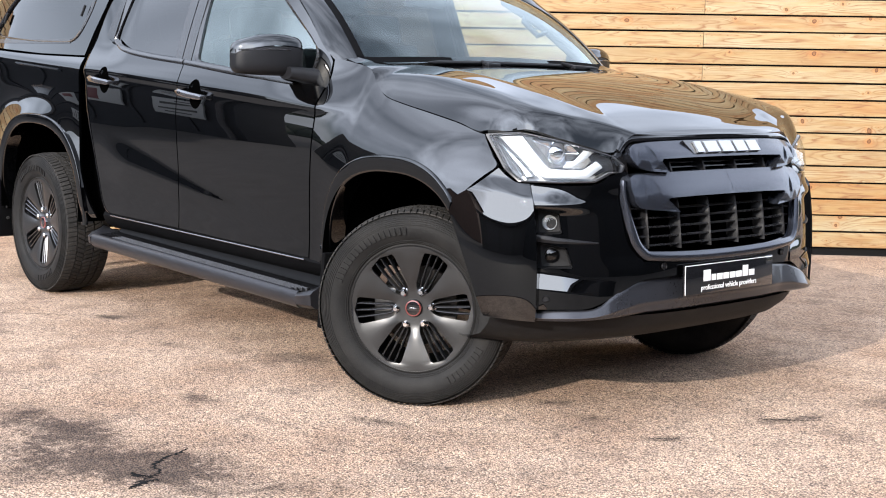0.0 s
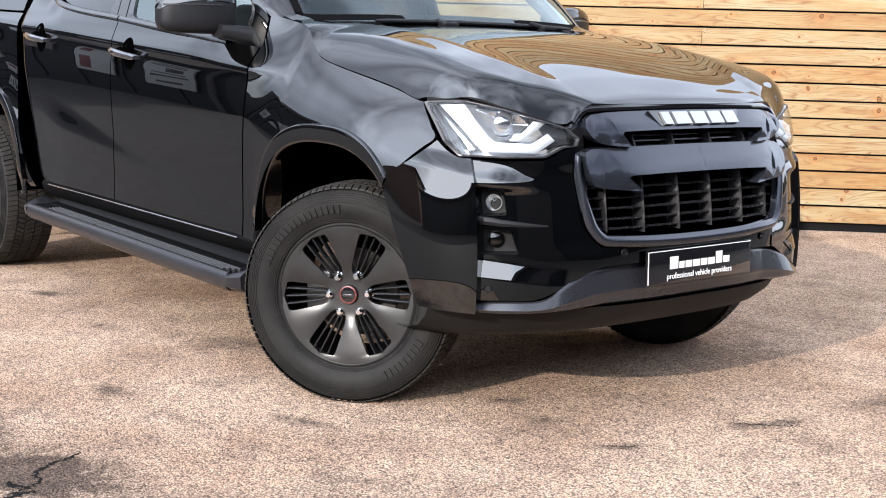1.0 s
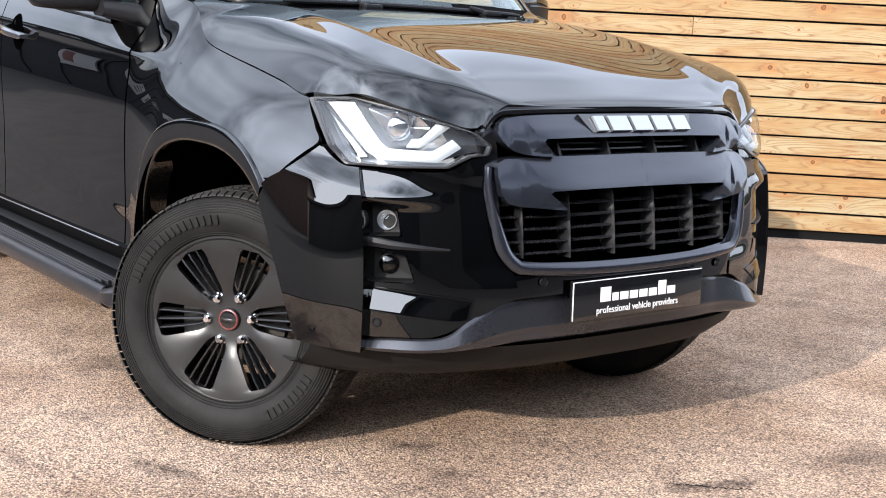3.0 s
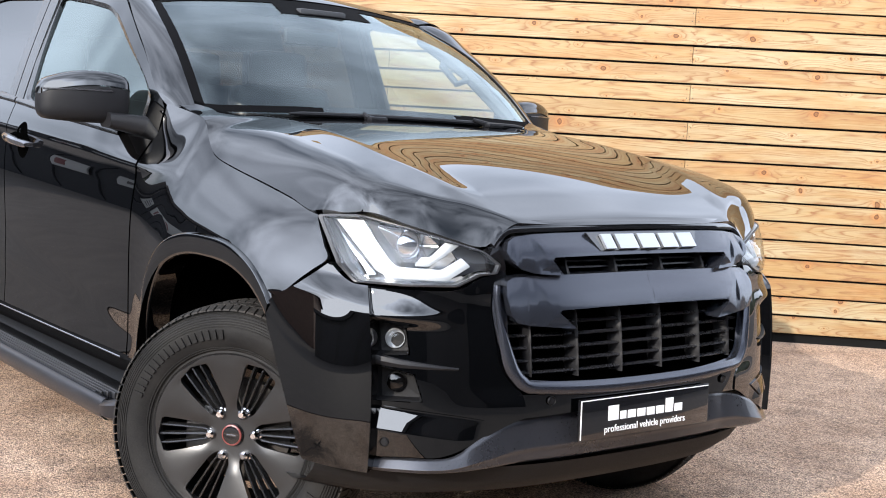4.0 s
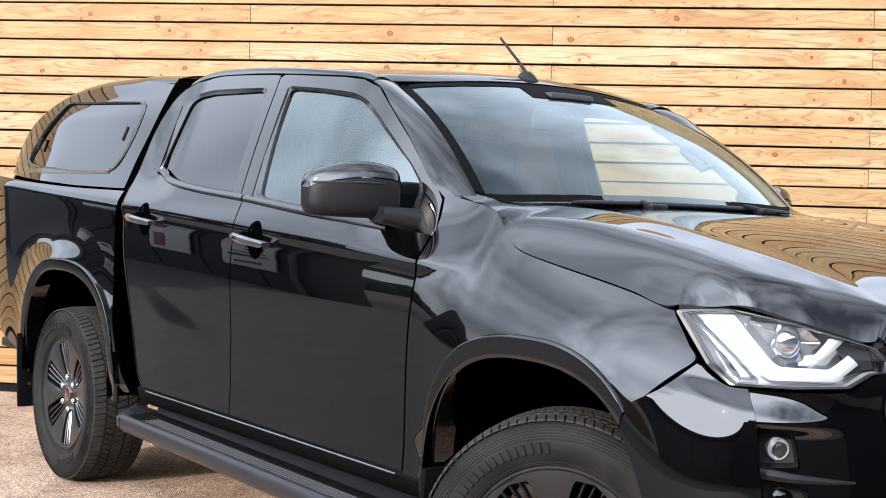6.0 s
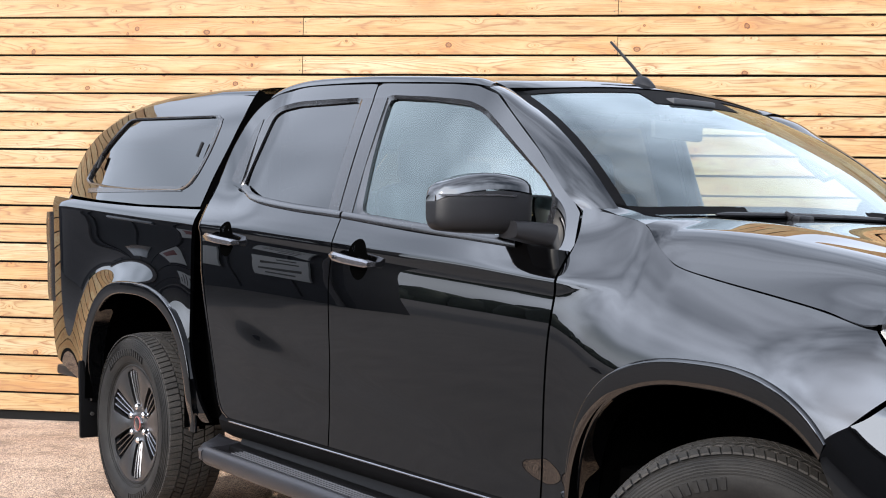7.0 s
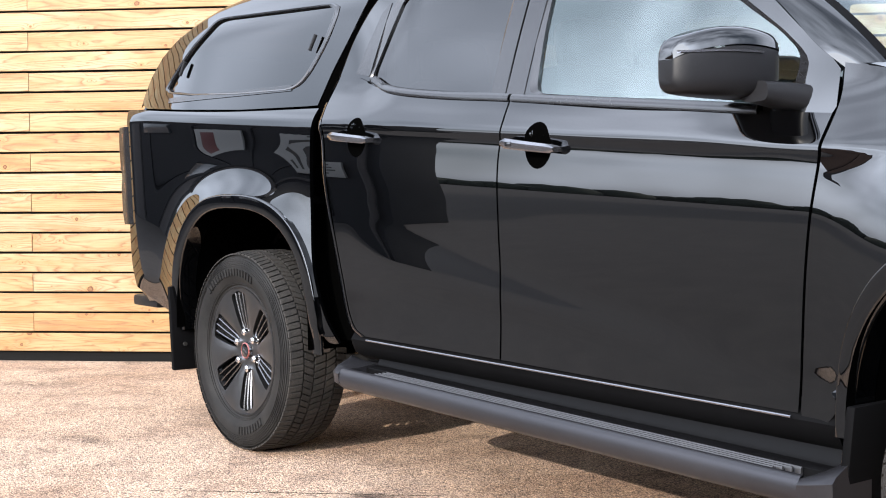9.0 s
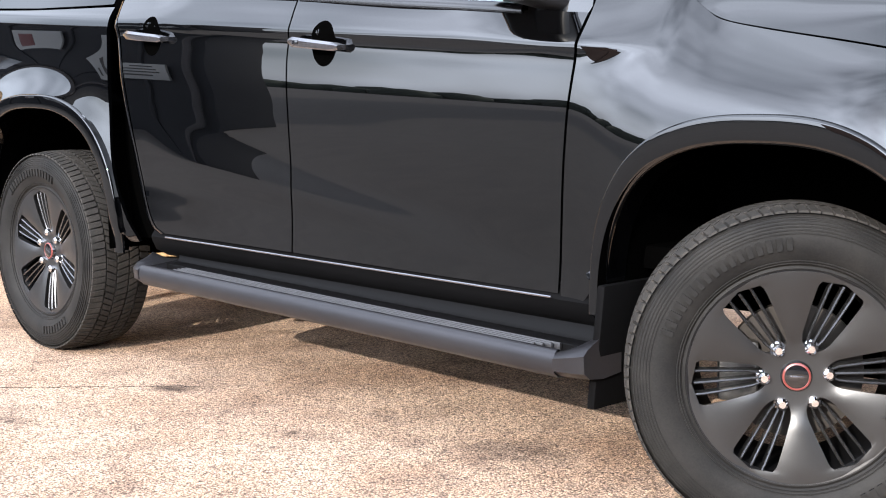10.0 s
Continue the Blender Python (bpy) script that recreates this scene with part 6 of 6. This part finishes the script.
WOOD.node_tree.links.new(_rv.outputs[0], _off.inputs[0])
_off.inputs["Scale"].default_value = 37.0
_add = node(WOOD, "ShaderNodeVectorMath")
WOOD.node_tree.links.new(_tc.outputs["Object"], _add.inputs[0])
WOOD.node_tree.links.new(_off.outputs[0], _add.inputs[1])
_m1 = node(WOOD, "ShaderNodeMapping")
_m1.inputs["Scale"].default_value = (1.0, 1.0, 1.0)
WOOD.node_tree.links.new(_add.outputs[0], _m1.inputs[0])
# knots: rings about scattered points, growth lines bent round them
_sep = WOOD.node_tree.nodes.new("ShaderNodeSeparateXYZ")
WOOD.node_tree.links.new(_m1.outputs[0], _sep.inputs[0])


def maths(op, a, b=None, c=None):
    n = WOOD.node_tree.nodes.new("ShaderNodeMath")
    n.operation = op
    for k, v in enumerate((a, b, c)):
        if v is None:
            continue
        if isinstance(v, (int, float)):
            n.inputs[k].default_value = v
        else:
            WOOD.node_tree.links.new(v, n.inputs[k])
    return n.outputs[0]


_kx, _kz = maths("MULTIPLY", _sep.outputs[0], 2.3), maths("MULTIPLY", _sep.outputs[2], 7.5)
_kc = WOOD.node_tree.nodes.new("ShaderNodeCombineXYZ")
WOOD.node_tree.links.new(_kx, _kc.inputs[0])
WOOD.node_tree.links.new(_kz, _kc.inputs[1])
_kn = node(WOOD, "ShaderNodeTexVoronoi", Scale=1.0, Randomness=1.0)
_kn.voronoi_dimensions = "2D"
WOOD.node_tree.links.new(_kc.outputs[0], _kn.inputs["Vector"])
_kp = WOOD.node_tree.nodes.new("ShaderNodeSeparateXYZ")
WOOD.node_tree.links.new(_kn.outputs["Position"], _kp.inputs[0])
_kr = WOOD.node_tree.nodes.new("ShaderNodeSeparateColor")
WOOD.node_tree.links.new(_kn.outputs["Color"], _kr.inputs[0])
_wob = noise_tex(WOOD, _m1.outputs[0], 38.0, 3, 0.6)
_dx = maths("DIVIDE", maths("SUBTRACT", _kx, _kp.outputs[0]), 2.3)
_dz = maths("DIVIDE", maths("SUBTRACT", _kz, _kp.outputs[1]), 7.5)
# knot radius from 2 to 17 mm, few of them large
_rad = maths("MULTIPLY_ADD", maths("POWER", _kr.outputs[0], 2.0), 0.014, 0.0025)
_flat = maths("MULTIPLY_ADD", _kr.outputs[1], 0.7, 0.75)
_dist = maths("SQRT", maths("ADD", maths("POWER", maths("MULTIPLY", _dx, _flat), 2.0), maths("POWER", _dz, 2.0)))
_dist = maths("MULTIPLY", _dist, maths("MULTIPLY_ADD", _wob, 1.3, 0.35))
_q = maths("DIVIDE", _dist, _rad)
_long = maths("SQRT", maths("ADD", maths("POWER", maths("MULTIPLY", _dx, 0.42), 2.0), maths("POWER", _dz, 2.0)))
_ql = maths("DIVIDE", _long, maths("ADD", _rad, 0.004))
_near = maths("DIVIDE", 1.0, maths("ADD", 1.0, maths("POWER", _ql, 1.6)))
# growth lines: level curves of a smooth field drawn out along the board, bent round the knots
_ml = node(WOOD, "ShaderNodeMapping")
_ml.inputs["Scale"].default_value = (0.75, 1.0, 9.5)
WOOD.node_tree.links.new(_m1.outputs[0], _ml.inputs[0])
_warp = noise_tex(WOOD, _ml.outputs[0], 1.0, 2, 0.35)
_mw = node(WOOD, "ShaderNodeMapping")
_mw.inputs["Scale"].default_value = (9.0, 1.0, 60.0)
WOOD.node_tree.links.new(_m1.outputs[0], _mw.inputs[0])
_shiver = noise_tex(WOOD, _mw.outputs[0], 1.0, 3, 0.6)
_phase = maths("MULTIPLY_ADD", _warp, 17.0, maths("MULTIPLY_ADD", _near, 4.2, maths("MULTIPLY_ADD", _shiver, 0.55, maths("MULTIPLY", _sep.outputs[2], 14.0))))
_saw = maths("FRACT", _phase)
_mg = node(WOOD, "ShaderNodeMapping")
_mg.inputs["Scale"].default_value = (1.7, 1.0, 13.0)
WOOD.node_tree.links.new(_m1.outputs[0], _mg.inputs[0])
_grain = noise_tex(WOOD, _mg.outputs[0], 1.0, 5, 0.6, 0.5)
_mh = node(WOOD, "ShaderNodeMapping")
_mh.inputs["Scale"].default_value = (3.2, 1.0, 22.0)
_mh.inputs["Location"].default_value = (9, 3, 5)
WOOD.node_tree.links.new(_m1.outputs[0], _mh.inputs[0])
_faint = noise_tex(WOOD, _mh.outputs[0], 1.0, 4, 0.6)
_mf = node(WOOD, "ShaderNodeMapping")
_mf.inputs["Scale"].default_value = (7.0, 20.0, 300.0)
WOOD.node_tree.links.new(_m1.outputs[0], _mf.inputs[0])
_fibre = noise_tex(WOOD, _mf.outputs[0], 1.0, 4, 0.6)
_base = ramp(WOOD, _grain, [(0.33, (0.240, 0.156, 0.068)), (0.44, (0.261, 0.202, 0.108)), (0.53, (0.271, 0.245, 0.154)), (0.70, (0.284, 0.278, 0.197))])
_tone = ramp(WOOD, _info.outputs["Random"], [(0.0, (0.96, 0.70, 0.44)), (0.16, (1.0, 0.93, 0.84)), (0.34, (1.06, 1.08, 1.08)), (0.52, (0.92, 0.77, 0.57)), (0.64, (1.0, 0.97, 0.93)), (0.82, (0.98, 0.76, 0.52)), (0.92, (1.05, 1.05, 1.02)), (1.0, (0.82, 0.70, 0.58))])
_base = mixed(WOOD, 1.0, _base, _tone, "MULTIPLY")
_thin = ramp(WOOD, _saw, [(0.0, (0.25,)), (0.12, (0.03,)), (0.55, (0.08,)), (0.76, (0.50,)), (0.90, (1.0,)), (1.0, (0.35,))])
_thin = mixed(WOOD, 1.0, _thin, ramp(WOOD, _faint, [(0.32, (0.30,)), (0.56, (1.0,))]), "MULTIPLY")
_base = mixed(WOOD, _thin, _base, (0.15, 0.064, 0.022))
_base = mixed(WOOD, 0.16, _base, ramp(WOOD, _fibre, [(0.35, (0.24, 0.14, 0.07)), (0.65, (0.58, 0.46, 0.32))]))
# weathered brown stretches
_mo = node(WOOD, "ShaderNodeMapping")
_mo.inputs["Scale"].default_value = (1.1, 1.0, 6.0)
_mo.inputs["Location"].default_value = (4, 8, 2)
WOOD.node_tree.links.new(_m1.outputs[0], _mo.inputs[0])
_old = noise_tex(WOOD, _mo.outputs[0], 1.0, 6, 0.7, 0.8)
_base = mixed(WOOD, ramp(WOOD, _old, [(0.52, (0.0,)), (0.74, (0.60,))]), _base, (0.19, 0.105, 0.05))
# short dark resin flecks on some boards
_mr = node(WOOD, "ShaderNodeMapping")
_mr.inputs["Scale"].default_value = (26.0, 1.0, 70.0)
WOOD.node_tree.links.new(_m1.outputs[0], _mr.inputs[0])
_fleck = noise_tex(WOOD, _mr.outputs[0], 1.0, 1, 0.4)
_fl = mixed(WOOD, 1.0, ramp(WOOD, _fleck, [(0.70, (0.0,)), (0.76, (0.7,))]), ramp(WOOD, noise_tex(WOOD, _ml.outputs[0], 0.8, 2), [(0.50, (0.0,)), (0.60, (1.0,))]), "MULTIPLY")
_base = mixed(WOOD, _fl, _base, (0.16, 0.08, 0.04))
# brown smudges drawn out beside the larger knots
_smudge = mixed(WOOD, 1.0, ramp(WOOD, maths("MULTIPLY", _ql, 0.2), [(0.0, (0.85,)), (0.30, (0.55,)), (0.75, (0.0,))]), ramp(WOOD, _kr.outputs[0], [(0.45, (0.0,)), (0.75, (1.0,))]), "MULTIPLY")
_smudge = mixed(WOOD, 1.0, _smudge, ramp(WOOD, _grain, [(0.30, (1.0,)), (0.62, (0.25,))]), "MULTIPLY")
_base = mixed(WOOD, _smudge, _base, (0.20, 0.10, 0.045))
_halo = ramp(WOOD, maths("MULTIPLY", _q, 0.2), [(0.0, (0.60,)), (0.24, (0.50,)), (0.42, (0.20,)), (0.8, (0.0,))])
_base = mixed(WOOD, _halo, _base, (0.36, 0.165, 0.055))
_knot = ramp(WOOD, maths("MULTIPLY", _q, 0.5), [(0.0, (0.95,)), (0.15, (0.55,)), (0.32, (0.65,)), (0.42, (1.0,)), (0.54, (0.9,)), (0.62, (0.0,))])
_base = mixed(WOOD, _knot, _base, (0.085, 0.036, 0.016))
_base = mixed(WOOD, 1.0, _base, (0.95, 0.87, 0.79), "MULTIPLY")
shade(WOOD, _base, ramp(WOOD, _fibre, [(0.3, (0.5,)), (0.7, (0.72,))]), _fibre, 0.25, 0.002)
DARK_BACK = material("wall_membrane", (0.006, 0.006, 0.006), 0.9, spec=0.1)

PITCH, FIRST = 0.1172, 0.056
ROWS = 28
wall = tagged(empty("timber_wall", WALL), "wall clad in golden horizontal larch boards", "wall", kind="structure")
part("wall_backing", block(-4.45, 7.05, 0.030, 0.16, 0.0, FIRST + ROWS * PITCH, 0), DARK_BACK, wall)
_rng = random.Random(11)
_board_mesh = {}


def board(length):
    key = round(length, 3)
    if key not in _board_mesh:
        bm = block(-length / 2, length / 2, 0.0, 0.022, -PITCH / 2 + 0.0062, PITCH / 2 - 0.0062, 0.002)
        me = bpy.data.meshes.new("plank")
        bm.to_mesh(me)
        bm.free()
        me.materials.append(WOOD)
        _board_mesh[key] = me
    return _board_mesh[key]


for row in range(ROWS):
    first = -0.555 if row % 2 == 0 else 1.34
    joints = [first + 3.79 * k for k in range(-4, 5)]
    joints = [j + 0.13 * (j < -2.0 and row % 2 == 1) * -1 for j in joints]
    edges = [-4.4] + [j for j in joints if -4.0 < j < 6.8] + [7.0]
    for x0, x1 in zip(edges, edges[1:]):
        ob = new("plank", board(x1 - x0 - 0.003))
        ob.parent = wall
        ob.matrix_basis = pose((x0 + x1) / 2, _rng.uniform(-0.0015, 0.0015), FIRST + (row + 0.5) * PITCH + _rng.uniform(-0.0012, 0.0012), _rng.uniform(-0.5, 0.5), 0, 0)

# pairs of nail heads beside the board joints
_b = bmesh.new()
for row in range(ROWS):
    first = -0.555 if row % 2 == 0 else 1.34
    for j in [first + 3.79 * k for k in range(0, 2)]:
        for dx in (-0.019, 0.017):
            for dz in (-0.030, 0.028):
                m = Matrix.Translation((j + dx + _rng.uniform(-0.004, 0.004), -0.0012, FIRST + (row + 0.5) * PITCH + dz + _rng.uniform(-0.005, 0.005))) @ Matrix.Rotation(radians(90), 4, "X")
                bmesh.ops.create_cone(_b, cap_ends=True, segments=8, radius1=0.0034, radius2=0.0028, depth=0.004, matrix=m)
part("nail", _b, RUST, wall, "small dark nail heads")["kind"] = "stuff"

# ---- surroundings out of view behind the camera, added to shape reflections in the paint ----
CLAD = grained("dark_cladding", (0.022, 0.023, 0.026), 0.7, 0.3, 8, 0.2, spec=0.15)
RENDERED = grained("grey_wall_render", (0.068, 0.064, 0.060), 0.85, 0.3, 8, 0.2, spec=0.15)
PANE = material("workshop_pane", (0.08, 0.09, 0.10), 0.1, spec=0.6)
NOTICE = material("notice_white", (0.34, 0.34, 0.33), 0.6)
POSTER_RED = material("poster_red", (0.12, 0.02, 0.02), 0.6)
BRICK = grained("far_brick", (0.18, 0.11, 0.08), 0.85, 0.3, 6, 0.2)
TILE = grained("far_roof", (0.06, 0.055, 0.055), 0.8, 0.3, 5, 0.2)
HEDGE = grained("far_hedge", (0.026, 0.032, 0.022), 0.9, 0.5, 3, 0.6)
unit = tagged(empty("workshop_unit"), "dark clad workshop with notices on its shaded wall", "building")
part("workshop_wall", block(-20.0, -6.6, -6.95, -6.2, 0, 3.3, 0.03), CLAD, unit)
for k in range(9):
    part("cladding_rib", block(-19.8 + 1.5 * k, -19.72 + 1.5 * k, -6.2, -6.16, 0.1, 3.0, 0.01), CLAD, unit)
part("roller_door", block(-17.5, -14.0, -6.215, -6.15, 0, 2.6, 0.02), TILE, unit, "dark roller door")
part("workshop_fascia", block(-20.1, -6.5, -6.32, -6.05, 3.15, 3.4, 0.03), TILE, unit, "dark fascia board")
part("downpipe", tube([(-6.8, -6.12, 0.0), (-6.8, -6.12, 3.15)], 0.05, 10), TILE, unit, "dark rain pipe")
part("window_pane", block(-13.0, -11.4, -6.215, -6.15, 1.5, 2.6, 0.02), PANE, unit, "grey glazed workshop window")
notice = tagged(part("notice_board", block(-8.5, -7.2, -6.15, -6.12, 0.85, 1.6, 0.008), NOTICE), "white notice board with dark lines of writing", "sign")
for k, (x0, x1) in enumerate(((-7.9, -7.45), (-8.3, -7.4), (-8.35, -7.35), (-8.2, -7.5))):
    part("writing_line", block(x0, x1, -6.121, -6.116, 1.44 - 0.15 * k, 1.50 - 0.15 * k), TILE, notice)
poster = tagged(part("poster_board", block(-10.6, -9.4, -6.15, -6.12, 0.9, 1.7, 0.008), NOTICE), "white poster board with a red patch", "sign")
part("red_patch", block(-10.45, -10.1, -6.121, -6.116, 1.05, 1.55, 0.001), POSTER_RED, poster, "dark red patch")
# added dark building, out of view: keeps bright sky off hood, grille and bumper
front_block = tagged(part("storage_shed", block(9.0, 17.0, -12.0, 12.0, 0, 2.8, 0.05), CLAD), "unseen dark building added to darken reflections in the truck's front", "building")
part("block_door", block(8.96, 9.01, -4.0, 0.0, 0, 2.4, 0.01), TILE, front_block, "dark roller door")
part("block_gutter", block(8.86, 9.0, -12.0, 12.0, 2.68, 2.79, 0.02), TILE, front_block, "dark gutter")
barn = tagged(part("garage_block", block(0.5, 17.0, -19.0, -13.5, 0, 2.1, 0.05), RENDERED), "grey rendered garage block beyond the yard", "building")
part("garage_roof", block(0.3, 17.2, -19.2, -13.3, 2.1, 2.25, 0.04), TILE, barn, "dark flat roof")
for x in (1.6, 4.6, 7.6, 10.6, 13.6):
    part("garage_door", block(x, x + 2.4, -13.53, -13.46, 0, 1.9, 0.01), TILE, barn, "dark garage door")
hs = tagged(empty("house"), "brick house with a pitched roof beyond the yard", "house")
part("house_wall", block(-10, -2, -30, -22, 0, 4.6, 0.05), BRICK, hs)
part("house_roof", solid([[(-10.5, y, 4.6), (-6, y, 7.8), (-1.5, y, 4.6)] for y in (-30.4, -21.6)]), TILE, hs, "grey tiled roof")
part("house_gable", solid([[(-10, y, 4.6), (-6, y, 7.4), (-2, y, 4.6)] for y in (-21.6, -21.5)]), BRICK, hs, "brick gable")
b = bmesh.new()
_rng = random.Random(3)
for k in range(220):
    a = math.radians(-175 + 260 * k / 219)
    r = 60 + _rng.uniform(-3, 3)
    ball((r * math.cos(a), r * math.sin(a), 0.3), _rng.uniform(1.2, 2.2), b, 1.0, 5)
tagged(part("hedge_row", b, HEDGE), "dark far hedge row round the yard", "hedge", kind="stuff")
